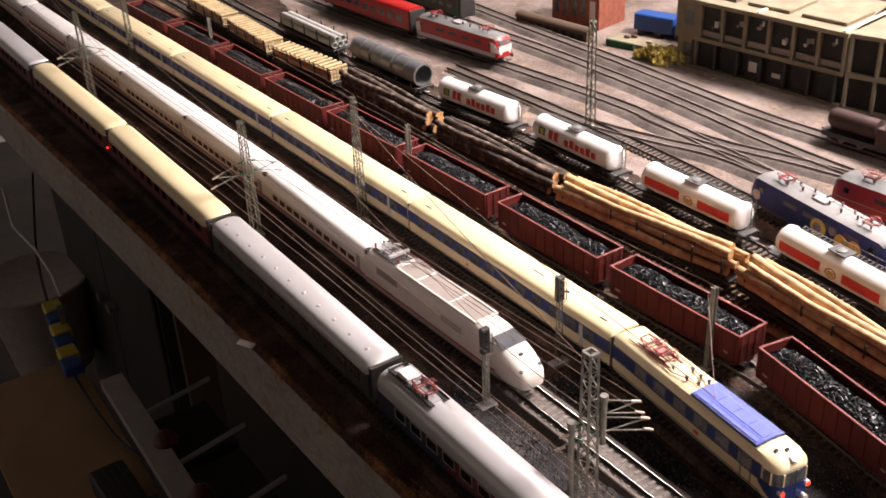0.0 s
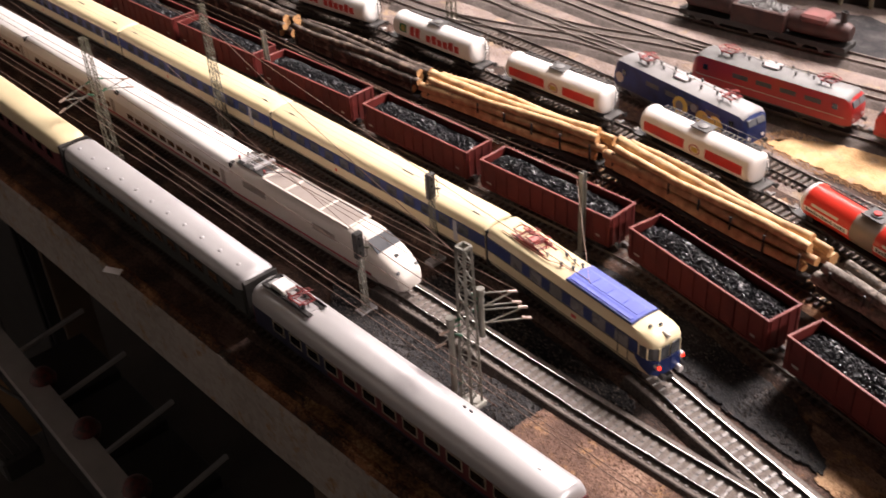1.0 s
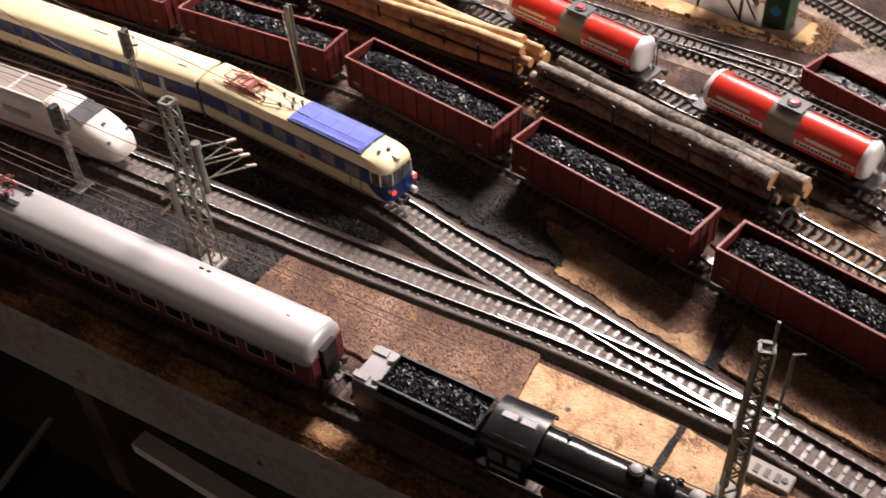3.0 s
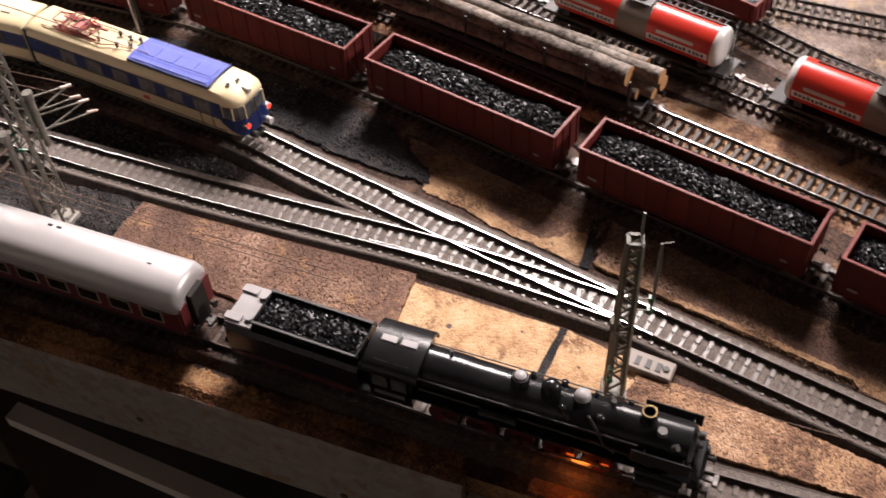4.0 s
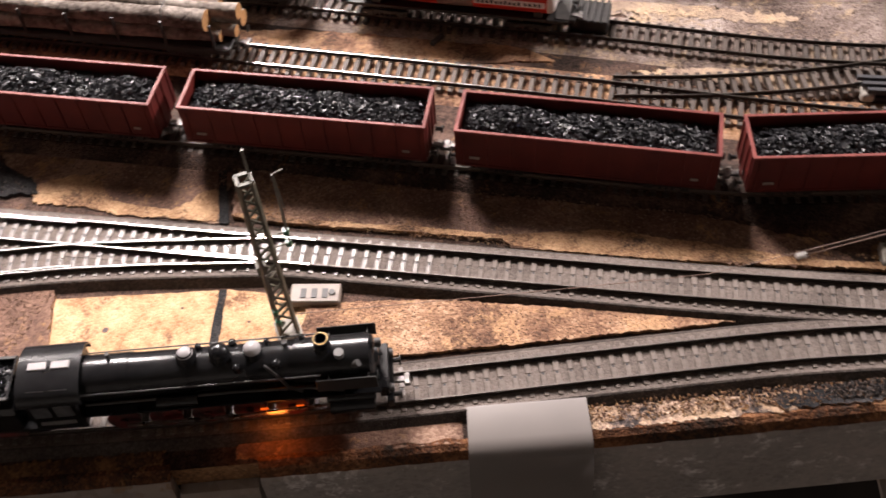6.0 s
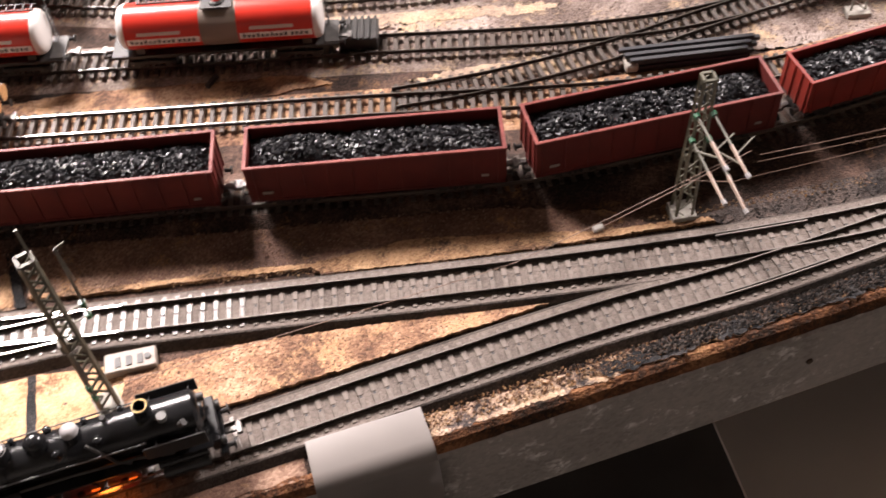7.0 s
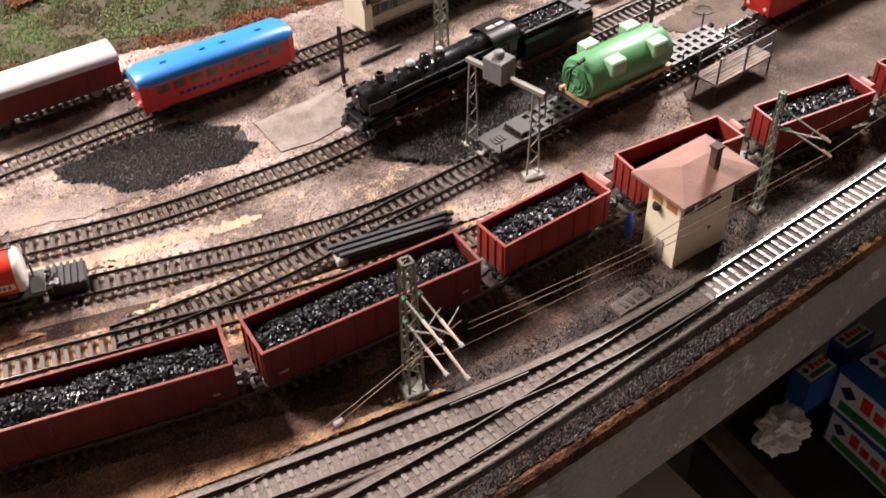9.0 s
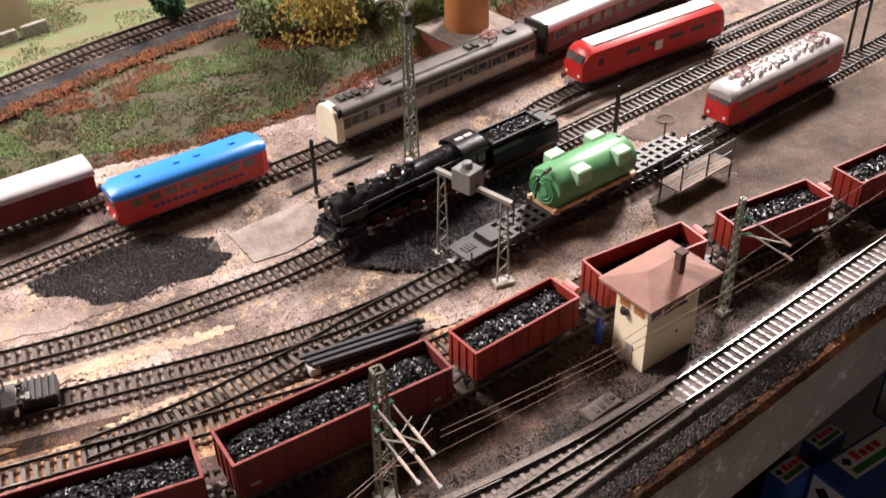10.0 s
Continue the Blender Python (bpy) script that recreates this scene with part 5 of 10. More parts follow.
def tank_wagon(m, style, label, group, length=150.0, r=15.0):
    th = thing("tank_wagon", label, "tank wagon", m, group)
    lx = length / 2
    cz = 27.0
    bm = bm_new()
    prof = [(-lx + 8, 0.1), (-lx + 8.2, r * 0.55), (-lx + 9.2, r * 0.85), (-lx + 11.5, r * 0.98), (-lx + 14, r), (lx - 14, r), (lx - 11.5, r * 0.98), (lx - 9.2, r * 0.85), (lx - 8.2, r * 0.55), (lx - 8, 0.1)]
    if style == "red":
        xs = [-lx + 8, -lx + 8.2, -lx + 9.2, -lx + 11.5, -lx + 14, -12, 12, lx - 14, lx - 11.5, lx - 9.2, lx - 8.2, lx - 8]
        rs = [0.1, r * 0.55, r * 0.85, r * 0.98, r, r, r, r, r * 0.98, r * 0.85, r * 0.55, 0.1]
        lathe_x(bm, list(zip(xs, rs)), 28, 0, cz)
        bm.normal_update()
        for f in bm.faces:
            c = f.calc_center_median()
            f.material_index = 2 if abs(c.x) > lx - 14 else (1 if abs(c.x) < 12 else 0)
        part("tank", bm, ["orange_red", "taupe_band", "white"], th, smooth=True)
    else:
        lathe_x(bm, prof, 28, 0, cz)
        part("tank", bm, "white", th, smooth=True)
    # printing on both flanks, wrapped on the shell
    def plate(x0, x1, a0, a1, mat, name, label=""):
        for s in (-1, 1):
            b2 = bm_new()
            loops = []
            for i in range(7):
                a = radians(a0 + (a1 - a0) * i / 6)
                y, z = s * (r + 0.12) * math.cos(a), cz + (r + 0.12) * math.sin(a)
                loops.append([(x0, y, z), (x1, y, z)])
            loft(b2, loops, caps=False, closed=False)
            part(name, b2, mat, th, label)
    if style == "red":
        for x0, x1 in ((-lx + 15, -13), (13, lx - 15)):
            plate(x0, x1, -16, 4, "white", "sign_band", "white lettering band")
            w = (x1 - x0)
            for j in range(10):
                plate(x0 + 2 + j * w * 0.063, x0 + 2 + (j + 0.72) * w * 0.063, -12, -3 if j % 3 else 0, "print_dark", "letter_bar", "dark unreadable lettering bar")
            for j in range(4):
                plate(x0 + w * 0.70 + j * w * 0.065, x0 + w * 0.70 + (j + 0.7) * w * 0.065, -12, -1, "print_dark", "letter_bar", "dark unreadable lettering bar")
            plate(x0 + w * 0.15, x0 + w * 0.75, 12, 21, "offwhite", "sign_bar", "pale unreadable lettering bar")
    elif style == "stripe":
        plate(-lx + 16, -9, -20, 18, "red", "red_panel", "red rectangular panel")
        plate(16, lx - 17, -20, 18, "red", "red_panel", "red rectangular panel")
        for s in (-1, 1):
            b2 = bm_new()
            for j in range(20):
                a0, a1 = j * math.tau / 20, (j + 1) * math.tau / 20
                pts = []
                for aa, rr in ((a0, 6.5), (a1, 6.5), (a1, 5.2), (a0, 5.2)):
                    z = rr * 0.8 * math.sin(aa) - 1
                    pts.append((3.5 + rr * math.cos(aa), s * (math.sqrt((r + 0.15) ** 2 - z * z)), cz + z))
                b2.faces.new([b2.verts.new(Vector(q)) for q in pts])
            part("round_badge", b2, "crimson_line", th, "thin red oval badge")
        plate(-0.5, 7.5, -14, 6, "print_yellow", "badge_centre", "pale yellow badge centre")
    else:
        for j in range(9):
            if j != 2:
                plate(-34 + j * 9.2, -34 + j * 9.2 + 7.4, -16, 28 if j in (0, 1) else (22 if j in (4, 7) else 15), "red", "letter_bar", "red lettering bar")
        plate(-52, -40, -10, 26, "print_green", "shield_badge", "green shield badge")
        plate(-49, -43, -4, 20, "print_yellow", "shield_badge", "yellow shield centre")
    # dome, walkway, ladder, rail
    bm = bm_new()
    lathe_z(bm, [(cz + r - 1.5, 5.0), (cz + r + 2.2, 5.0), (cz + r + 2.8, 4.2), (cz + r + 2.9, 0.1)], 16, 0, 0)
    part("dome", bm, "grey_mid" if style != "red" else "frame_black", th, smooth=True)
    if style == "red":
        bm = bm_new()
        lathe_z(bm, [(cz + r + 2.9, 3.2), (cz + r + 4.0, 3.0), (cz + r + 4.1, 0.1)], 14)
        part("dome_cap", bm, "red", th, "red dome cap", smooth=True)
    bm = bm_new()
    for u in (3.5, 9.5):
        bars(bm, (-lx + 22, u, cz + r + 0.2), (lx - 12, u, cz + r + 0.2), 0.7)
    for k in range(22):
        x = -lx + 24 + (length - 38) * k / 21
        bars(bm, (x, 3.5, cz + r + 0.3), (x, 9.5, cz + r + 0.3), 0.9)
    box(bm, -10, 10, -7, 9, cz + r + 0.6, cz + r + 1.4)
    part("walkway", bm, "frame_black" if style == "red" else "frame_grey", th)
    bm = bm_new()
    bars(bm, (-10, 11.5, cz + r + 4.5), (lx - 12, 11.5, cz + r + 4.5), 0.5)
    for k in range(6):
        x = -10 + (lx + 0) * k / 5.6
        bars(bm, (x, 11, cz + r - 5), (x, 11.5, cz + r + 4.5), 0.5)
    part("handrail", bm, "frame_grey", th)
    bm = bm_new()
    for u in (6, 11):
        bars(bm, (lx - 6.5, u, 12), (lx - 6.5, u, cz + r + 1), 0.6)
    for k in range(9):
        bars(bm, (lx - 6.5, 6, 14 + k * 3.2), (lx - 6.5, 11, 14 + k * 3.2), 0.5)
    part("ladder", bm, "frame_grey" if style != "red" else "frame_black", th)
    bm = bm_new()
    box(bm, -lx, lx, -12.5, 12.5, 9.8, 12.2, bevel=0.4)
    for s in (-1, 1):
        box(bm, s * (lx - 20) - 3, s * (lx - 20) + 3, -11, 11, 12, 17.5)
    part("underframe", bm, "frame_black", th)
    bm = bm_new()
    box(bm, lx - 9, lx + 0.5, -11, 11, 12.2, 13.0, bevel=0.2)
    part("end_platform", bm, "frame_grey", th)
    for s in (-1, 1):
        bogie(th, s * (lx - 26))
        buffers(th, s * lx, way=s)
    return th


tk = tank_wagon(LINES["F"].seat(312, 98, RAIL_LOW), "red", "orange-red tank wagon with a grey-brown middle band", "red tank wagons")
copy_thing(tk, LINES["F"].seat(130, 98, RAIL_LOW))
copy_thing(tk, LINES["F"].seat(-63, 98, RAIL_LOW))
tw = tank_wagon(LINES["F"].seat(-252, 98, RAIL_LOW), "stripe", "white tank wagon with red panels and an oval badge", "white tank wagons")
copy_thing(tw, LINES["F"].seat(-432, 98, RAIL_LOW))
tb = tank_wagon(LINES["F"].seat(-609, 98, RAIL_LOW), "letters", "white tank wagon with red lettering and a green shield", "white tank wagons")
copy_thing(tb, LINES["F"].seat(-784, 98, RAIL_LOW))


def pipe_wagon(m, fat, label):
    th = flat_wagon("pipe_wagon", label, m, 172 if fat else 180, 5, "pipe wagon", "pipe wagons", 22 if fat else 34)
    if fat:
        for x0, x1 in ((-82, -30), (-26, 26), (30, 84)):
            bm = bm_new()
            n = 22
            r0, r1 = 15.5, 13.6
            ring = lambda x, r: [(x, r * math.cos(k * math.tau / n), 30 + r * math.sin(k * math.tau / n)) for k in range(n)]
            loft(bm, [ring(x0, r0), ring(x1, r0), ring(x1, r1), ring(x0, r1), ring(x0, r0)], caps=False)
            for x in (x0 + 2, (x0 + x1) / 2, x1 - 2):
                loft(bm, [ring(x - 1, r0), ring(x - 1, r0 + 0.6), ring(x + 1, r0 + 0.6), ring(x + 1, r0)], caps=False)
            part("steel_pipe", bm, "zinc", th, smooth=True)
    else:
        for y, z in ((-9.5, 20), (0, 20), (9.5, 20), (-5, 28.4), (5, 28.4)):
            bm = bm_new()
            n = 16
            ring = lambda x, r: [(x, y + r * math.cos(k * math.tau / n), z + r * math.sin(k * math.tau / n)) for k in range(n)]
            loft(bm, [ring(-86, 4.7), ring(86, 4.7), ring(86, 3.9), ring(-86, 3.9), ring(-86, 4.7)], caps=False)
            part("pale_pipe", bm, "pipe", th, smooth=True)
    return th


pipe_wagon(LINES["F"].seat(-975, 110, RAIL_LOW), True, "flat wagon with large zinc-grey steel pipes")
pipe_wagon(LINES["F"].seat(-1190, 110, RAIL_LOW), False, "flat wagon with a bundle of pale concrete pipes")

# ---------------------------------------------------------------- passenger stock


def share(name, me, parent, m, label=""):
    ob = new(name, me)
    ob.parent = parent
    ob.matrix_basis = m
    return tagged(ob, label=label)


def mesh_of(bm, mats, smooth=False):
    bmesh.ops.recalc_face_normals(bm, faces=bm.faces)
    me = bpy.data.meshes.new("piece")
    for v in bm.verts:
        v.co *= MM
    bm.to_mesh(me)
    bm.free()
    for m in mats:
        me.materials.append(M[m])
    if smooth:
        me.polygons.foreach_set("use_smooth", [True] * len(me.polygons))
    return me


WINDOWS = {}


def window_mesh(w, h, pane, frame):
    key = (w, h, pane, frame)
    if key not in WINDOWS:
        bm = bm_new()
        box(bm, -w / 2, w / 2, -0.06, 0.06, -h / 2, h / 2, 0)
        t = 0.9
        for x0, x1, z0, z1 in ((-w / 2 - t, w / 2 + t, h / 2, h / 2 + t), (-w / 2 - t, w / 2 + t, -h / 2 - t, -h / 2), (-w / 2 - t, -w / 2, -h / 2, h / 2), (w / 2, w / 2 + t, -h / 2, h / 2)):
            box(bm, x0, x1, -0.3, 0.3, z0, z1, 1)
        WINDOWS[key] = mesh_of(bm, [pane, frame])
    return WINDOWS[key]


def roof_section(width, eave, top, x, inset=0.0, drop=0.0):
    w, h = width / 2 - inset, top - eave - drop
    shape = ((1, 0), (1.0, 0.25), (0.955, 0.5), (0.86, 0.71), (0.70, 0.86), (0.48, 0.95), (0.24, 0.99))
    pts = [(w * u, eave + h * v) for u, v in shape] + [(0, eave + h)] + [(-w * u, eave + h * v) for u, v in reversed(shape)]
    return [(x, y, z) for y, z in pts]


def roof(bm, lx, width, eave, top, round_end=0.0, mat=0, n=2):
    xs = [-lx + (2 * lx) * k / n for k in range(n + 1)]
    loops = []
    if round_end:
        loops += [roof_section(width, eave, top, -lx - 0.0, round_end * 0.45, (top - eave) * 0.35), roof_section(width, eave, top, -lx + round_end * 0.35, round_end * 0.15, (top - eave) * 0.1)]
        xs[0] = -lx + round_end
        xs[-1] = lx - round_end
    loops += [roof_section(width, eave, top, x) for x in xs]
    if round_end:
        loops += [roof_section(width, eave, top, lx - round_end * 0.35, round_end * 0.15, (top - eave) * 0.1), roof_section(width, eave, top, lx, round_end * 0.45, (top - eave) * 0.35)]
    loft(bm, loops, mat)


def pantograph(parent, x, z, mat="panto_red", up=9.0, folded=True, span=14.0):
    bm = bm_new()
    for s in (-1, 1):
        for u in (-6, 6):
            cyl(bm, (x + s * span * 0.55, u, z - 2.0), (x + s * span * 0.55, u, z + 0.8), 0.9, 8)
    part("panto_insulator", bm, "grey_mid", parent)
    bm = bm_new()
    for u in (-6, 6):
        bars(bm, (x - span * 0.7, u, z + 1), (x + span * 0.7, u, z + 1), 1.0)
    for s in (-1, 1):
        bars(bm, (x + s * span * 0.6, -6.5, z + 1), (x + s * span * 0.6, 6.5, z + 1), 0.7)
        for u in (-5.5, 5.5):
            bars(bm, (x + s * span * 0.6, u, z + 1.2), (x + s * span * 1.15, u * 0.8, z + 3.2), 0.6)
            bars(bm, (x + s * span * 1.15, u * 0.8, z + 3.2), (x + s * 1.5, u * 1.1, z + 4.6), 0.55)
        bars(bm, (x + s * span * 1.15, -4.6, z + 3.2), (x + s * span * 1.15, 4.6, z + 3.2), 0.55)
    part("panto_frame", bm, mat, parent)
    bm = bm_new()
    for s in (-1, 1):
        pipe_run(bm, [(x + s * 1.6, -10, z + 3.6), (x + s * 1.6, -7, z + 5), (x + s * 1.6, 7, z + 5), (x + s * 1.6, 10, z + 3.6)], 0.45, 6)
    part("panto_bow", bm, "steel" if mat != "panto_red" else mat, parent)


def coach(name, label, m, length, roof_mat, body_mat, win, group, eave=33.5, top=46.0, width=32.5, round_end=0.0, bands=(), vents=0, pane="glass", frame="trim", floor=10.5, gang=15.0):
    th = thing(name, label, "passenger coach", m, group)
    lx, wy = length / 2, width / 2
    bm = bm_new()
    box(bm, -lx + 0.4, lx - 0.4, -wy + 0.3, wy - 0.3, floor, eave + 0.5, bevel=0.6)
    part("body", bm, body_mat, th)
    for x0, x1, z0, z1, mat in bands:
        for s in (-1, 1):
            bm = bm_new()
            box(bm, x0, x1, s * (wy - 0.2) - 0.12, s * (wy - 0.2) + 0.12, z0, z1)
            part("side_band", bm, mat, th)
    bm = bm_new()
    roof(bm, lx, width + 0.6, eave, top, round_end)
    part("roof", bm, roof_mat, th, smooth=True)
    for x, w, z, h in win:
        me = window_mesh(w, h, pane, frame)
        for s in (-1, 1):
            share("window", me, th, at(x, s * (wy - 0.05), z))
    for k in range(vents):
        x = -lx + 18 + (length - 36) * k / (vents - 1)
        bm = bm_new()
        lathe_z(bm, [(top - 2.4, 2.0), (top - 0.2, 2.0), (top + 0.4, 1.2), (top + 0.45, 0.05)], 10, x, -5.0)
        part("roof_vent", bm, "grey_light", th, "pale round roof vent", smooth=True)
    bm = bm_new()
    box(bm, -lx + 34, lx - 34, -11, 11, 4.5, floor, bevel=0.5)
    part("underfloor_box", bm, "frame_black", th)
    for s in (-1, 1):
        bogie(th, s * (lx - 34), 28)
        bm = bm_new()
        box(bm, s * lx - 0.7 - (2.6 if s < 0 else 0), s * lx + 0.7 + (2.6 if s > 0 else 0), -gang, gang, 8, min(41.5, top - 10) if gang < 10 else 41.5, bevel=0.3)
        part("gangway", bm, "bld_dark", th, "black rubber gangway")
        buffers(th, s * lx, way=s)
    return th


def even(x0, x1, n, w, z, h):
    return [(x0 + (x1 - x0) * k / (n - 1), w, z, h) for k in range(n)]


A = LINES["A"]
# lounge coach with its own pantograph, next to the steam engine
LA = 309
lounge = coach("passenger_coach", "silver-roofed lounge coach in navy and wine red with a red pantograph", A.seat(-107, 215, RAIL_Z), LA, "silver", "wine", even(-120, 135, 13, 13, 22.8, 8.6), "table edge train",
               eave=29.2, round_end=5, gang=6.5, bands=((-152, -62, 11, 28.8, "navy"), (-152, 152, 10.6, 12.4, "navy")))
for s in (-1, 1):
    bm = bm_new()
    box(bm, LA / 2 - 0.1, LA / 2 + 0.7, s * 11.5 - 3.5, s * 11.5 + 3.5, 11.5, 33.0, bevel=0.2)
    part("end_panel", bm, "wine", lounge, "wine red end panel beside the gangway")
bm = bm_new()
box(bm, -146, -92, -8.5, 8.5, 44.6, 46.6, bevel=0.5)
part("equipment_tray", bm, "grey_light", lounge)
bm = bm_new()
for y in (-8.0, 8.0):
    box(bm, -146, -88, y - 0.6, y + 0.6, 46.4, 48.0, bevel=0.2)
for y in (-5.6, 5.6):
    box(bm, -146, -88, y - 1.4, y + 1.4, 46.6, 46.9)
box(bm, -147, -145.6, -8.5, 8.5, 46.4, 48.0, bevel=0.2)
part("tray_rail", bm, "frame_black", lounge, "black rails of the roof tray")
bm = bm_new()
box(bm, -138, -122, -6.5, 6.5, 46.6, 51.0, bevel=0.8)
part("switch_box", bm, "white", lounge, "pale roof switch box")
for x, y in ((-117, -4), (-117, 4), (-113, -5), (-110, 5), (-100, -4)):
    bm = bm_new()
    cyl(bm, (x, y, 46.6), (x, y, 50.2), 1.5, 10)
    part("roof_insulator", bm, "frame_grey", lounge)
pantograph(lounge, -108, 48.5, span=10)
for x, y in ((128, 0), (57, 6), (63, 6)):
    bm = bm_new()
    box(bm, x, x + 3.0, y, y + 1.3, 44.6, 46.2, bevel=0.2)
    part("roof_vent", bm, "frame_grey", lounge)
coach("passenger_coach", "silver-roofed coach in dark grey-green with amber windows", A.seat(-417, 215, RAIL_Z), 306, "silver", "grey_green", even(-130, 130, 13, 12, 26, 9), "table edge train", round_end=7, vents=11, pane="glass_warm", frame="grey_green")
yel = coach("passenger_coach", "wine red coach with a rounded cream-yellow roof", A.seat(-723, 205, RAIL_Z), 300, "cream", "wine", even(-125, 125, 12, 12, 25.5, 8.5), "table edge train", eave=31.5, top=46.5, round_end=11, frame="wine")
copy_thing(yel, A.seat(-1017, 205, RAIL_Z))
coach("passenger_coach", "grey-roofed dark red coach at the far end of the train", A.seat(-1322, 205, RAIL_Z), 304, "silver", "wine", even(-125, 125, 12, 12, 25.5, 8.5), "table edge train", round_end=6, frame="wine")
bm = bm_new()
lathe_z(bm, [(0, 1.4), (1.5, 1.4), (2.0, 0.2)], 10)
tail = part("tail_lamp", bm, "lamp_red", yel, "glowing red tail lamp", smooth=True)
tail.matrix_basis = pose(-0.149, -0.0166, 0.020, 90, 0, 0)

# ---------------------------------------------------------------- blue and cream railcar
C = LINES["C"]


def railcar_coach(m, length):
    wins = even(-length / 2 + 26, length / 2 - 26, 12, 13.5, 30.8, 9.4)
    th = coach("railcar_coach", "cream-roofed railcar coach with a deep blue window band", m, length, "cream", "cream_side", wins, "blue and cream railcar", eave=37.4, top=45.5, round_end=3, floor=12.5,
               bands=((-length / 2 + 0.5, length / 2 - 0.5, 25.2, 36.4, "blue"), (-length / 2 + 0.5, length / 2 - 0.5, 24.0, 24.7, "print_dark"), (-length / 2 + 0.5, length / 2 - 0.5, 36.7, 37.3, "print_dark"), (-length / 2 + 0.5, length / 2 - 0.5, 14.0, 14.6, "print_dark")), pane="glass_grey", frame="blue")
    for k in range(5):
        bm = bm_new()
        x0 = -length / 2 + 8
        bars(bm, (x0, -12.4 + k * 6.2, 0), (length / 2 - 8, -12.4 + k * 6.2, 0), 0.5)
        z = 45.35 - (abs(-12.4 + k * 6.2) / 16.5) ** 3.2 * 6.6
        for v in bm.verts:
            v.co.z += z
        part("roof_seam", bm, "trim", th)
    for x, w, y in ((-length / 2 + 20, 8, -6.5), (length / 2 - 24, 8, -6.5), (length * 0.11, 15, -2)):
        bm = bm_new()
        box(bm, x, x + w, y, y + 1.2, 44.4, 45.6)
        part("roof_vent", bm, "print_dark", th)
    for s in (-1, 1):
        bm = bm_new()
        cyl(bm, (-length * 0.16, s * 16.25, 19), (-length * 0.16, s * 16.5, 19), 1.6, 12)
        part("round_badge", bm, "print_red", th, "small red round badge")
        bm = bm_new()
        box(bm, length / 2 - 38, length / 2 - 33, s * 16.3 - 0.2, s * 16.3 + 0.2, 16, 36)
        part("door_panel", bm, "grey_light", th)
    return th


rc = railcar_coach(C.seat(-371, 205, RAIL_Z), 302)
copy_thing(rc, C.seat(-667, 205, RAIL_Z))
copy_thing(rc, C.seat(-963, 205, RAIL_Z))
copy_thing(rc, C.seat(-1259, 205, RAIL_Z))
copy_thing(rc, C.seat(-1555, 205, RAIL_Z))


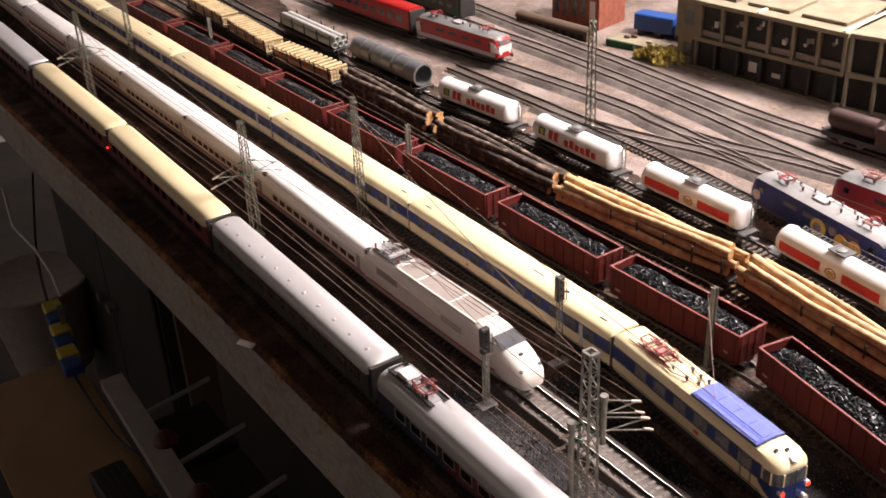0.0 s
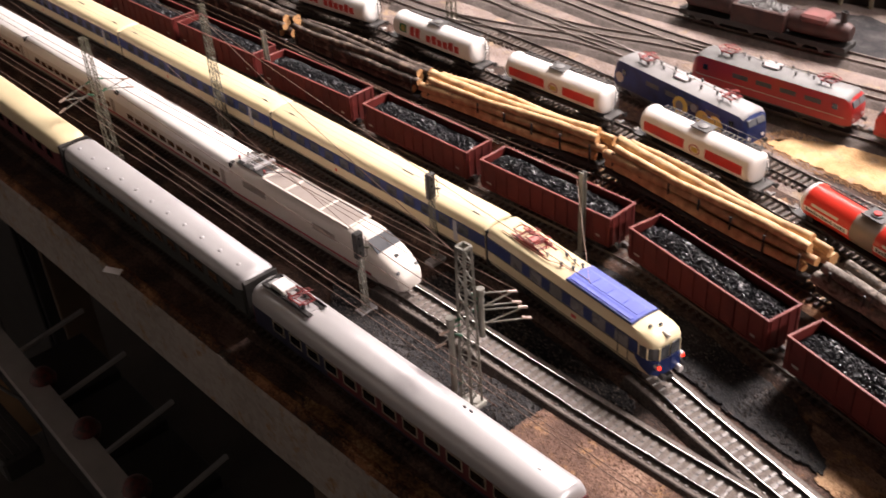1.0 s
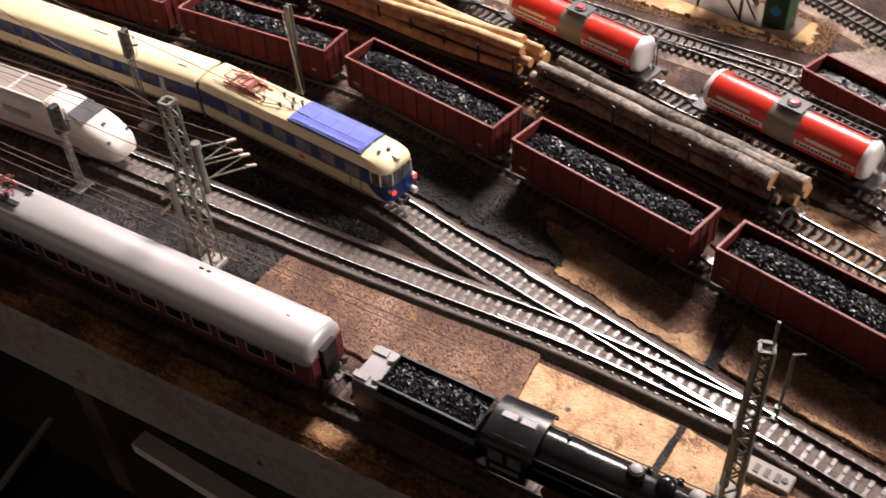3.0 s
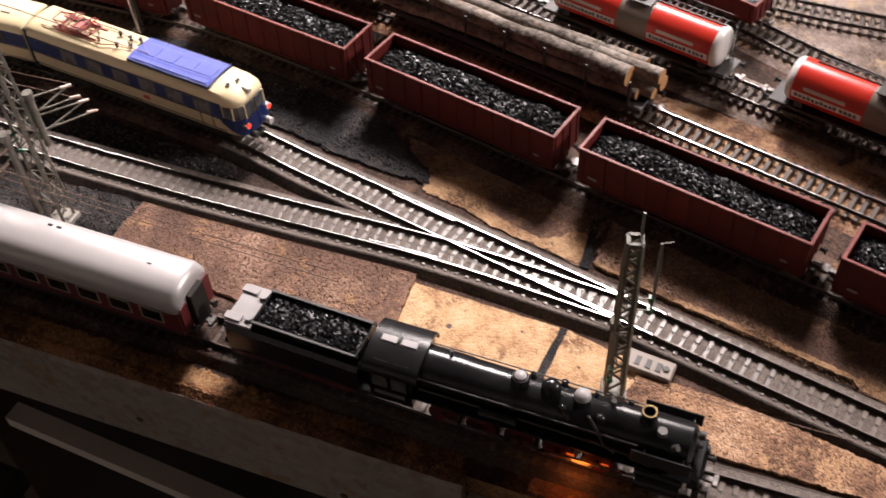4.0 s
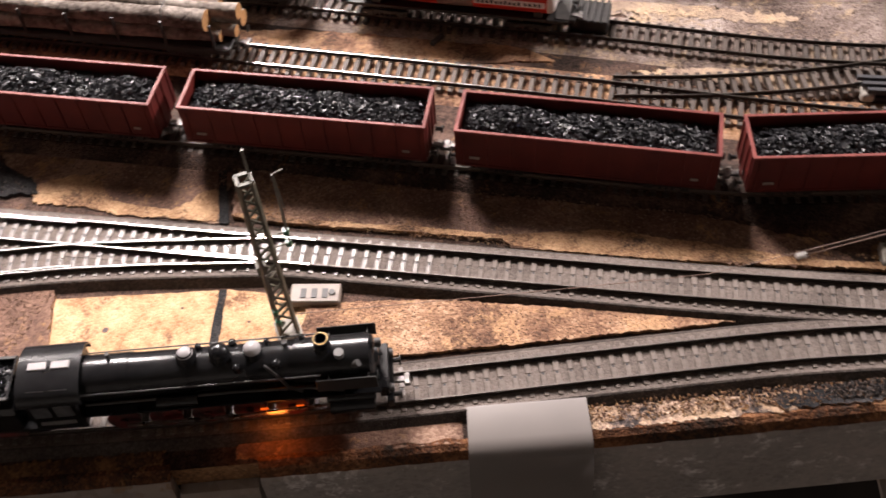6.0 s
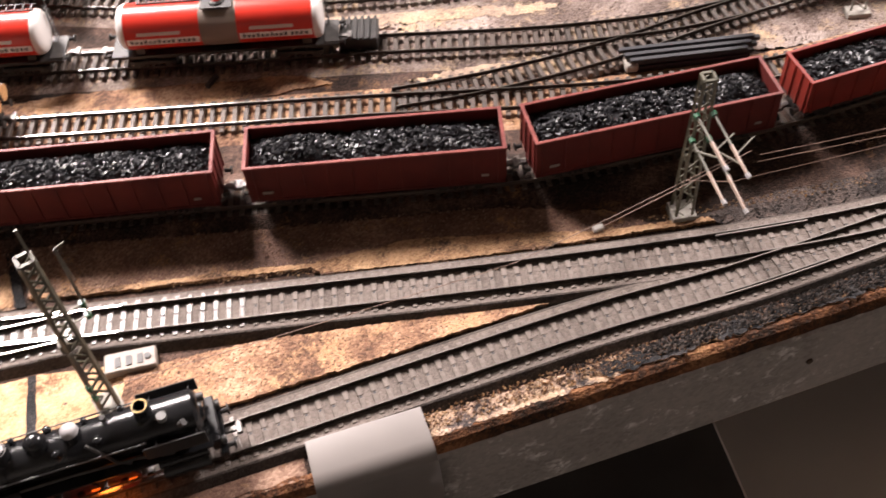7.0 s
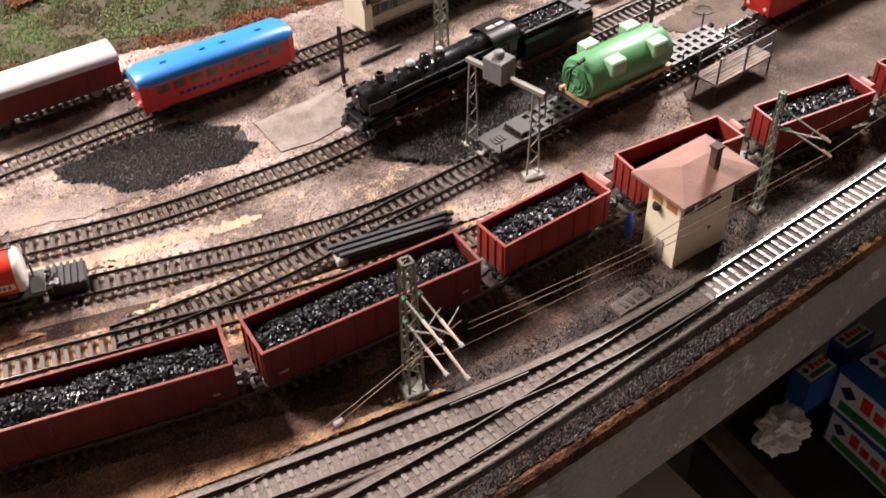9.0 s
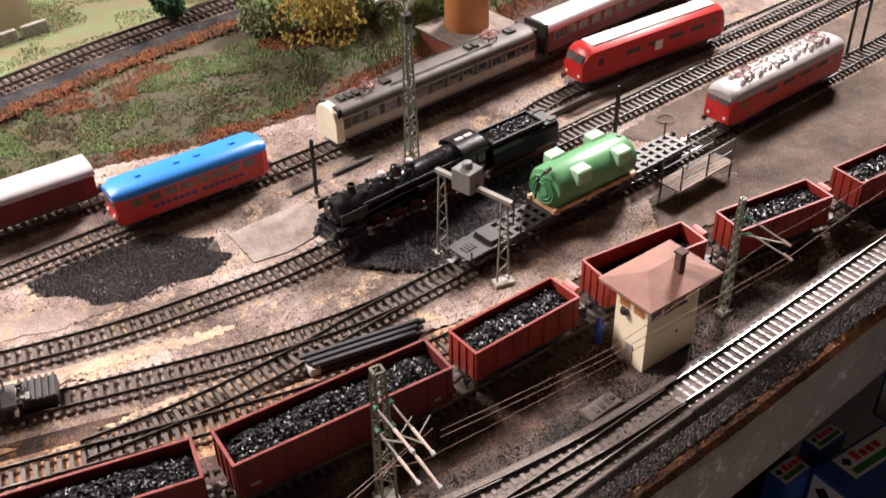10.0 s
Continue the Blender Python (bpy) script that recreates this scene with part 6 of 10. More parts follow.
def railcar_power(m):
    """The end car with its rounded, raked nose; the nose points to +x."""
    L, w = 184.0, 32.5
    lx = L / 2
    th = thing("railcar_power_car", "cream and blue railcar power car with a blue roof grille", "railcar", m, "blue and cream railcar")

    def sec(x, hw, z0, zs, top):
        return [(x, -hw * 0.95, z0), (x, -hw, z0 + 3), (x, -hw, zs), (x, -hw * 0.98, zs + (top - zs) * 0.45), (x, -hw * 0.84, zs + (top - zs) * 0.82), (x, -hw * 0.5, top - 0.5), (x, 0, top),
                (x, hw * 0.5, top - 0.5), (x, hw * 0.84, zs + (top - zs) * 0.82), (x, hw * 0.98, zs + (top - zs) * 0.45), (x, hw, zs), (x, hw, z0 + 3), (x, hw * 0.95, z0)]

    h = w / 2
    bm = bm_new()
    loft(bm, [sec(-lx + 0.5, h * 0.97, 12, 37, 44.6), sec(-lx + 3, h, 12, 37, 45.4), sec(lx - 22, h, 12, 37, 45.4), sec(lx - 10, h * 0.985, 12, 36.8, 44.8), sec(lx - 4, h * 0.93, 12, 36.4, 43.2), sec(lx - 0.5, h * 0.80, 12.5, 36, 41.0), sec(lx + 1.5, h * 0.62, 13, 35.6, 38.8)])
    bm.normal_update()
    # below the eaves the shell takes the shaded cream
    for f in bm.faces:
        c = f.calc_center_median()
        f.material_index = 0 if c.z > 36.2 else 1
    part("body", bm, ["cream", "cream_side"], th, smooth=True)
    for s in (-1, 1):
        for x0, x1, z0, z1, mat in ((-lx + 1, lx - 13, 25.0, 36.0, "blue"), (-lx + 1, lx - 12, 23.8, 24.5, "print_dark"), (-lx + 1, lx - 13, 36.4, 37.1, "print_dark"), (-lx + 1, lx - 12, 14.2, 14.8, "print_dark")):
            bm = bm_new()
            box(bm, x0, x1, s * h - 0.2, s * h + 0.15, z0, z1)
            part("side_band", bm, mat, th)
        for k in range(6):
            x = -lx + 38 + 23.5 * k
            bm = bm_new()
            box(bm, x - 7, x + 7, s * h - 0.4, s * h + 0.4, 25.6, 35.6, bevel=0.12)
            part("side_window", bm, "window_haze", th)
        bm = bm_new()
        box(bm, 10, 15.5, s * h - 0.2, s * h + 0.3, 17.5, 20.5, bevel=0.1)
        part("side_badge", bm, "print_red", th, "small red side badge")
        bm = bm_new()
        bars(bm, (lx - 22, s * (h + 0.2), 15), (lx - 22, s * (h + 0.2), 36), 0.5)
        bars(bm, (lx - 32, s * (h + 0.2), 15), (lx - 32, s * (h + 0.2), 36), 0.5)
        part("door_seam", bm, "print_dark", th)
    # nose: three-part windscreen under the roof brow, blue apron, lamps
    for s in (-1, 1):
        q = [(lx - 11.5, s * 16.1, 35.6), (lx - 4.6, s * 15.2, 36.2), (lx - 1.0, s * 13.0, 36.6), (lx + 1.7, s * 9.6, 36.8), (lx + 2.4, s * 0.6, 37.0)]
        for k0, k1 in ((0, 1), (1, 3), (3, 4)):
            bm = bm_new()
            loft(bm, [[(x, y, 26.2), (x, y, z), (x + 0.4, y + s * 0.35, z - 0.2), (x + 0.4, y + s * 0.35, 26.2)] for x, y, z in q[k0:k1 + 1]])
            part("windscreen", bm, "glass_grey", th)
        bm = bm_new()
        for x, y, z in (q[1], q[3]):
            bars(bm, (x + 0.4, y + s * 0.3, 26), (x + 0.4, y + s * 0.3, z), 0.9)
        part("screen_pillar", bm, "cream", th)
        bm = bm_new()
        q = [(lx - 15, s * 16.4), (lx - 8, s * 16.2), (lx - 2.5, s * 15.0), (lx + 1.6, s * 11.0), (lx + 3.0, s * 4.0), (lx + 3.3, 0)]
        loft(bm, [[(x, y, z0), (x, y, 26.0), (x + 0.5, y + s * 0.3, 26.0), (x + 0.5, y + s * 0.3, z0)] for (x, y), z0 in zip(q, (22, 17, 14, 13, 13, 13))])
        part("nose_apron", bm, "blue", th, smooth=True)
        bm = bm_new()
        cyl(bm, (lx + 0.6, s * 11.2, 21.5), (lx + 4.0, s * 11.4, 21.5), 2.5, 14)
        part("lamp_housing", bm, "steel" if s < 0 else "white", th, smooth=True)
        bm = bm_new()
        cyl(bm, (lx + 4.0, s * 11.4, 21.5), (lx + 4.6, s * 11.4, 21.5), 1.6, 12)
        part("tail_lamp", bm, "lamp_red", th, "glowing red tail lamp")
        bm = bm_new()
        cyl(bm, (lx + 2.0, s * 8.0, 12), (lx + 7.0, s * 8.0, 12), 2.4, 12)
        part("buffer", bm, "white" if s > 0 else "frame_grey", th, smooth=True)
    bm = bm_new()
    cyl(bm, (lx - 5, 0, 42.5), (lx + 0.5, 0, 41.5), 1.8, 12)
    part("top_lamp", bm, "offwhite", th, smooth=True)
    for x, y in ((lx - 14, -5), (lx - 11, 2)):
        bm = bm_new()
        cyl(bm, (x, y, 44.4), (x + 2, y, 46.2), 0.8, 8, 1.3)
        part("horn", bm, "print_dark", th)
    bm = bm_new()
    box(bm, lx - 6, lx + 5, -3, 3, 6, 9.5, bevel=0.4)
    part("coupler", bm, "frame_black", th)
    # blue roof grille with three panel rows and a deep border
    bm = bm_new()
    loft(bm, [[(x, -12.2, 42.5), (x, -12.2, 46.0), (x, -6, 47.0), (x, 6, 47.0), (x, 12.2, 46.0), (x, 12.2, 42.5)] for x in (1, 69)])
    grille = part("roof_grille", bm, "blue_grille", th, "mid-blue ribbed roof grille")
    for y0, y1, z in ((-11.4, -5.4, 46.6), (-4.9, 4.9, 47.05), (5.4, 11.4, 46.6)):
        for k in range(4):
            bm = bm_new()
            x0 = 3.5 + k * 16
            box(bm, x0, x0 + 15, y0, y1, z - 0.5, z + (0.25 if abs(y0) < 5 else 0.1), bevel=0.15)
            part("grille_panel", bm, "blue_grille", grille)
    for s in (-1, 1):
        bm = bm_new()
        box(bm, 0.5, 69.5, s * 12.7 - 0.5, s * 12.7 + 0.5, 41.6, 45.9, bevel=0.2)
        part("grille_border", bm, "blue", grille, "deep blue grille border")
    bm = bm_new()
    box(bm, 69, 69.8, -12.2, 12.2, 43.0, 46.6, bevel=0.2)
    part("grille_border", bm, "blue", grille, "deep blue grille border")
    pantograph(th, -57, 46.4, span=13)
    pantograph(th, -44, 45.8, span=8)
    bm = bm_new()
    box(bm, -72, -32, -6.5, -5.3, 44.6, 46.0, bevel=0.2)
    box(bm, -72, -32, 5.3, 6.5, 44.6, 46.0, bevel=0.2)
    box(bm, -56, -48, -7, 7, 44.6, 48.6, bevel=0.6)
    part("panto_base", bm, "pink_roll", th, "dull pinkish pantograph base")
    for x, y in ((-14, -5), (-10, 5), (-4, -2), (-20, 6), (-2, 6), (-30, -5), (-47, 4), (-50, -4)):
        bm = bm_new()
        lathe_z(bm, [(44.5, 0.9), (47.6, 0.9), (47.7, 1.5), (48.6, 1.4), (48.7, 0.05)], 8, x, y)
        part("roof_insulator", bm, "print_dark" if x > -25 else "taupe", th)
    bm = bm_new()
    pipe_run(bm, [(-80, -9, 45.6), (-26, -9, 46.2), (-16, -6, 47), (-4, -4, 46)], 0.35, 5)
    pipe_run(bm, [(-80, 9, 45.6), (-26, 9, 46.2), (-16, 6, 47), (-4, 4, 46)], 0.35, 5)
    part("roof_cable", bm, "panto_red", th)
    bm = bm_new()
    box(bm, -lx + 24, lx - 34, -11, 11, 4, 12.2, bevel=0.5)
    part("underfloor_box", bm, "frame_black", th)
    for x in (-lx + 30, lx - 34):
        bogie(th, x, 28)
    return th


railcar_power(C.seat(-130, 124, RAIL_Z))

# ---------------------------------------------------------------- white express train
B = LINES["B"]


def express_coach(m, L):
    # off-white body under a white roof paints the shaded sides
    th = coach("express_coach", "white express coach with sides toned darker for shade and a thin crimson stripe", m, L, "white", "offwhite", even(-L / 2 + 26, L / 2 - 26, 11, 13.0, 21.0, 6.4), "white express train", eave=30.5, top=43.5, round_end=2.0,
               bands=((-L / 2 + 0.5, L / 2 - 0.5, 12.0, 14.0, "crimson_line"), (-L / 2 + 0.5, L / 2 - 0.5, 8.5, 11.8, "taupe")), pane="glass_warm", frame="offwhite")
    for s in (-1, 1):
        bm = bm_new()
        box(bm, L / 2 - 16, L / 2 - 10, s * 16.3 - 0.25, s * 16.3 + 0.25, 14.5, 31, bevel=0.1)
        part("door", bm, "taupe", th)
    return th


ec = express_coach(B.seat(-556, 150, RAIL_Z), 216)
for x in (-765, -975, -1185, -1397, -1609):
    copy_thing(ec, B.seat(x, 150, RAIL_Z))


def express_power(m):
    L = 228.0
    lx = L / 2
    th = thing("express_power_car", "warm white streamlined power car with grey roof panels", "power car", m, "white express train")

    def sec(x, hw, z0, zs, top, flat=0.45):
        return [(x, -hw * 0.9, z0), (x, -hw, z0 + 4), (x, -hw * 0.985, zs), (x, -hw * 0.90, zs + (top - zs) * 0.55), (x, -hw * 0.72, zs + (top - zs) * 0.88), (x, -hw * flat, top), (x, 0, top + 0.3),
                (x, hw * flat, top), (x, hw * 0.72, zs + (top - zs) * 0.88), (x, hw * 0.90, zs + (top - zs) * 0.55), (x, hw * 0.985, zs), (x, hw, z0 + 4), (x, hw * 0.9, z0)]

    h = 16.2
    bm = bm_new()
    loft(bm, [sec(-lx, h, 7, 30, 42), sec(lx - 66, h, 7, 30, 42), sec(lx - 46, h, 7, 30, 41.6), sec(lx - 38, h * 0.99, 7, 29.4, 40.2), sec(lx - 23, h * 0.97, 7, 26.6, 34.0), sec(lx - 15, h * 0.94, 7, 24.2, 30.6), sec(lx - 8, h * 0.88, 7, 21.2, 27.0), sec(lx - 2, h * 0.79, 7, 18, 22.8), sec(lx + 1, h * 0.66, 7.2, 15.5, 19.2), sec(lx + 3, h * 0.46, 8, 12.8, 15.5)])
    part("body", bm, "offwhite", th, smooth=True)
    # windscreen on the raked nose
    bm = bm_new()
    q = [(lx - 37.5, -10.6, 39.6), (lx - 37.5, 10.6, 39.6), (lx - 23.5, 12.2, 33.8), (lx - 23.5, -12.2, 33.8)]
    low = [bm.verts.new(Vector(c)) for c in q]
    hi = [bm.verts.new(Vector(c) + Vector((0.5, 0, 0.75))) for c in q]
    bm.faces.new(hi)
    bm.faces.new(low)
    for k in range(4):
        bm.faces.new((low[k], low[(k + 1) % 4], hi[(k + 1) % 4], hi[k]))
    part("windscreen", bm, "screen", th)
    bm = bm_new()
    bars(bm, (lx - 24, 0, 35.2), (lx - 33, 4, 39.0), 0.4)
    part("wiper", bm, "print_dark", th)
    for s in (-1, 1):
        bm = bm_new()
        box(bm, lx - 47, lx - 36, s * 15.8 - 0.4, s * 15.8 + 0.4, 26.5, 32.0, bevel=0.1)
        part("cab_window", bm, "glass", th)
        bm = bm_new()
        lathe_z(bm, [(0, 1.7), (0.8, 1.5), (0.9, 0.05)], 12)
        o = part("headlight", bm, "glass_grey", th, smooth=True)
        o.matrix_basis = pose((lx - 3.5) * MM, s * 0.0095, 0.0228, 0, 40, 0)
        bm = bm_new()
        box(bm, -lx + 1, lx - 30, s * h - 0.2, s * h + 0.2, 11.6, 13.6)
        part("crimson_stripe", bm, "crimson_line", th, "thin crimson stripe")
        bm = bm_new()
        box(bm, -lx + 1, lx - 22, s * h - 0.1, s * h + 0.12, 7.6, 11.2)
        part("skirt_panel", bm, "taupe", th)
        for x0, x1, z0, z1 in ((-lx + 22, -lx + 56, 25, 32), (10, 40, 25, 31)):
            bm = bm_new()
            box(bm, x0, x1, s * 16.0 - 0.25, s * 16.0 + 0.25, z0, z1, bevel=0.1)
            for k in range(5):
                box(bm, x0 + 1, x1 - 1, s * 16.3 - 0.2, s * 16.3 + 0.2, z0 + 0.8 + k * (z1 - z0 - 1) / 5, z0 + 1.3 + k * (z1 - z0 - 1) / 5)
            part("side_grille", bm, "taupe", th)
    bm = bm_new()
    box(bm, lx - 16, lx - 13, -2.2, 1.2, 30.2, 31.6, bevel=0.3)
    part("nose_badge", bm, "frame_grey", th)
    # framed grey roof panels
    for x0, x1 in ((-62, -34), (-31, 14), (17, 52)):
        bm = bm_new()
        box(bm, x0, x1, -9.8, 9.8, 42.0, 42.7, bevel=0.2)
        part("roof_panel", bm, "taupe", th)
    bm = bm_new()
    for y in (-11.3, 11.3):
        box(bm, -64, 55, y - 1.3, y + 1.3, 41.0, 43.6, bevel=0.5)
    for x in (-65, -32.5, 15.5, 54):
        box(bm, x - 1.2, x + 1.2, -10.2, 10.2, 41.5, 43.5, bevel=0.4)
    part("roof_frame", bm, "offwhite", th)
    pantograph(th, -88, 45.0, mat="grey_light", span=9)
    bm = bm_new()
    box(bm, -108, -68, -9.5, 9.5, 41.9, 42.6, bevel=0.2)
    part("roof_well", bm, "frame_grey", th, "dark roof well under the pantograph")
    bm = bm_new()
    bars(bm, (-76, -11, 47.5), (-76, 11, 47.5), 3.2, 2.2)
    bars(bm, (-66, -6, 45.5), (-50, 8, 46.5), 1.0)
    part("bow_bar", bm, "grey_light", th)
    bm = bm_new()
    box(bm, -106, -98, -7, 7, 42, 44.4, bevel=0.4)
    part("roof_box", bm, "grey_light", th)
    for x, y in ((-110, -4), (-109, 5), (-72, 6), (-70, -5)):
        bm = bm_new()
        cyl(bm, (x, y, 41), (x, y, 46), 1.0, 8)
        part("roof_insulator", bm, "panto_red" if y < 0 else "grey_mid", th)
    bm = bm_new()
    pipe_run(bm, [(-88, 8, 45.5), (-60, 10.5, 46), (-40, 12, 44)], 0.4, 5)
    part("roof_cable", bm, "panto_red", th)
    for x in (-lx + 34, lx - 60):
        bogie(th, x, 30)
    return th


express_power(B.seat(-341, 150, RAIL_Z))

# ---------------------------------------------------------------- steam engine with tender


def steam_engine(m, label, glow):
    th = thing("steam_engine", label, "steam engine", m, "steam engines")
    az = 34.0
    bm = bm_new()
    lathe_x(bm, [(-60, 11.6), (-38, 11.4), (-36, 11.0), (20, 10.6), (20.5, 10.9), (22, 10.9), (22.5, 10.6), (44, 10.6), (44.5, 11.2), (80, 11.2), (80.5, 10.6), (82, 9.2), (83, 0.1)], 28, 0, az)
    part("boiler", bm, "black", th, smooth=True)
    for x in (-36, -8, 44):
        bm = bm_new()
        lathe_x(bm, [(x, 11.1), (x, 11.45), (x + 1.2, 11.45), (x + 1.2, 11.1)], 28, 0, az)
        part("boiler_band", bm, "black", th, smooth=True)
    for x, r, h, mat in ((-7, 4.6, 6.0, "black"), (9, 4.9, 6.4, "black"), (25, 4.2, 5.2, "black")):
        bm = bm_new()
        lathe_z(bm, [(az + 8.0, r + 1.2), (az + 10.5, r + 0.4), (az + 11 + h * 0.55, r), (az + 11 + h * 0.85, r * 0.75), (az + 11 + h, r * 0.3), (az + 11 + h, 0.05)], 20, x, 0)
        part("dome", bm, mat, th, smooth=True)
    for x in (-7, 9, 25):
        bm = bm_new()
        lathe_z(bm, [(az + 13.6, 4.3), (az + 15.4, 4.0), (az + 16.8, 2.6), (az + 17.3, 0.6), (az + 17.3, 0.05)], 16, x, 0)
        part("dome_lid", bm, "grey_light", th, "pale grey dome top", smooth=True)
    for x, y, zz, r in ((-2, 6, 10, 1.6), (14, 7.5, 8.4, 2.0), (17, -7, 8.6, 1.8), (31, 6, 9.4, 1.5), (36, -6.5, 9, 2.0), (48, 7, 8.8, 1.6)):
        bm = bm_new()
        lathe_z(bm, [(az + zz - 2, r), (az + zz + 1.6, r), (az + zz + 2.2, r * 0.6), (az + zz + 2.3, 0.05)], 10, x, y)
        part("valve", bm, "black", th, smooth=True)
    bm = bm_new()
    n = 18
    ring = lambda z, r: [(58 + r * math.cos(k * math.tau / n), r * math.sin(k * math.tau / n), z) for k in range(n)]
    loft(bm, [ring(az + 9, 5.2), ring(az + 12, 4.2), ring(az + 16.6, 3.9), ring(az + 17.3, 4.1), ring(az + 17.6, 3.8), ring(az + 17.6, 2.8), ring(az + 9, 2.8)], caps=False)
    part("chimney", bm, "black", th, smooth=True)
    bm = bm_new()
    ring2 = lambda z, r: [(58 + r * math.cos(k * math.tau / n), r * math.sin(k * math.tau / n), z) for k in range(n)]
    loft(bm, [ring2(az + 17.3, 3.7), ring2(az + 17.9, 3.7), ring2(az + 17.9, 3.0), ring2(az + 17.3, 3.0), ring2(az + 17.3, 3.7)], caps=False)
    part("chimney_ring", bm, "brass", th, "worn brass ring on the chimney", smooth=True)
    # cab
    for s in (-1, 1):
        bm = bm_new()
        box(bm, -84, -60, s * 16.3 - 0.5, s * 16.3 + 0.5, 17, 39, bevel=0.2)
        part("cab_side", bm, "black", th)
    bm = bm_new()
    box(bm, -61, -60, -15.7, 15.7, 17, 39)
    part("cab_front", bm, "black", th)
    bm = bm_new()
    prof = [(17.0 * math.sin(radians(a)), 38.5 + 9.6 * math.cos(radians(a)) ** 0.8 if abs(a) < 90 else 38.5) for a in range(-90, 91, 12)]
    loft(bm, [[(x, y, z) for y, z in prof] + [(x, y * 0.95, z - 1.0) for y, z in reversed(prof)] for x in (-87, -57)])
    part("cab_roof", bm, "black", th, smooth=True)
    bm = bm_new()
    for x in (-82, -71):
        box(bm, x, x + 9, -2.2, 2.2, 47.6, 48.8, bevel=0.4)
    part("cab_roof_vent", bm, "grey_light", th)
    bm = bm_new()
    for x in (-82, -71):
        box(bm, x, x + 9, -12.6, -11.2, 44.6, 45.6, bevel=0.3)
    part("cab_roof_rib", bm, "grey_mid", th)
    for s in (-1, 1):
        for x0 in (-82, -71):
            bm = bm_new()
            box(bm, x0, x0 + 8.5, s * 16.9 - 0.25, s * 16.9 + 0.25, 29, 38, bevel=0.1)
            part("cab_window", bm, "glass_grey", th)
        bm = bm_new()
        box(bm, -81, -64, s * 16.9 - 0.12, s * 16.9 + 0.12, 22, 25)
        part("number_bar", bm, "grey_mid", th)
    # running boards, smoke deflectors, pipes
    for s in (-1, 1):
        bm = bm_new()
        box(bm, -60, 84, min(s * 9, s * 15.5), max(s * 9, s * 15.5), 23.2, 24.4, bevel=0.2)
        part("running_board", bm, "black", th)
        bm = bm_new()
        box(bm, 54, 83, s * 15.2 - 0.4, s * 15.2 + 0.4, 29, 38.5, bevel=0.3)
        bars(bm, (60, s * 15, 36), (60, s * 10, 36), 0.7)
        bars(bm, (79, s * 15, 36), (79, s * 10, 36), 0.7)
        part("smoke_deflector", bm, "box_dark", th)
        bm = bm_new()
        pipe_run(bm, [(-58, s * 12.4, 30), (20, s * 12.2, 30), (50, s * 12.2, 28), (66, s * 13, 24)], 0.7, 6)
        pipe_run(bm, [(-58, s * 11.9, 38), (56, s * 11.9, 38)], 0.4, 6)
        part("side_pipe", bm, "frame_grey", th, smooth=True)
        bm = bm_new()
        cyl(bm, (-24, s * 13, 28), (-4, s * 13, 28), 3.0, 12)
        part("air_tank", bm, "black", th, smooth=True)
        bm = bm_new()
        cyl(bm, (58, s * 13.2, 13), (80, s * 13.2, 13), 5.4, 16)
        cyl(bm, (57, s * 13.2, 19.5), (81, s * 13.2, 19.5), 3.0, 12)
        part("cylinder", bm, "black", th, smooth=True)
        bm = bm_new()
        bars(bm, (-44, s * 12.6, 8), (36, s * 12.6, 8), 1.0, 2.2)
        bars(bm, (4, s * 13.4, 8), (58, s * 13.4, 13), 0.9, 1.8)
        part("side_rod", bm, "steel", th)
    bm = bm_new()
    box(bm, -92, 88, -7, 7, 9, 22)
    part("frame", bm, "black", th)
    bm = bm_new()
    box(bm, -93, -60.5, -15.8, 15.8, 15.5, 17.5, bevel=0.3)
    part("cab_floor", bm, "black", th)
    for x in (-46, -25, -4, 17, 38):
        bm = bm_new()
        for u in (-8.6, 8.6):
            cyl(bm, (x, u - 1.3, 8.2), (x, u + 1.3, 8.2), 8.2, 24)
            cyl(bm, (x, u * 1.12, 8.2), (x, u * 1.30, 8.2), 2.0, 10)
        cyl(bm, (x, -9, 8.2), (x, 9, 8.2), 1.2, 8)
        part("driving_wheel", bm, "frame_red", th, "dark red driving wheel", smooth=True)
    wheelset(th, 72, 5.0, "frame_red")
    bm = bm_new()
    box(bm, 86, 89.5, -15.5, 15.5, 9, 15, bevel=0.3)
    part("buffer_beam", bm, "black", th)
    buffers(th, 89, way=1)
    bm = bm_new()
    box(bm, 83, 88, -13, 13, 15, 23.5, bevel=0.5)
    part("front_apron", bm, "black", th)
    for x, y, z in ((87, -10, 18), (87, 10, 18), (83, 0, 44.5)):
        bm = bm_new()
        cyl(bm, (x, y, z), (x + 3, y, z), 2.2, 14)
        part("headlamp", bm, "frame_grey", th, smooth=True)
    bm = bm_new()
    lathe_x(bm, [(82, 6.5), (84, 5.0), (84.6, 0.1)], 20, 0, az)
    cyl(bm, (84, 0, az), (86, 0, az), 0.8, 8)
    part("smokebox_door", bm, "black", th, smooth=True)
    bm = bm_new()
    pipe_run(bm, [(30, -7, az + 9), (36, -10.5, az + 4), (40, -12, az - 4), (46, -12.5, 26)], 0.8, 6)
    part("feed_pipe", bm, "frame_grey", th, smooth=True)
    for p, q, r in (((66, -5, az + 9.5), (66, -5, az + 12.5), 2.4), ((40, 3, az + 9), (40, 3, az + 13), 1.4), ((72, -8, az + 5), (75, -9, az + 8), 1.8), ((-45, 4, az + 9), (-45, 4, az + 14), 1.0)):
        bm = bm_new()
        cyl(bm, p, q, r, 12)
        part("boiler_valve", bm, "grey_mid" if r > 2 else "frame_grey", th, smooth=True)
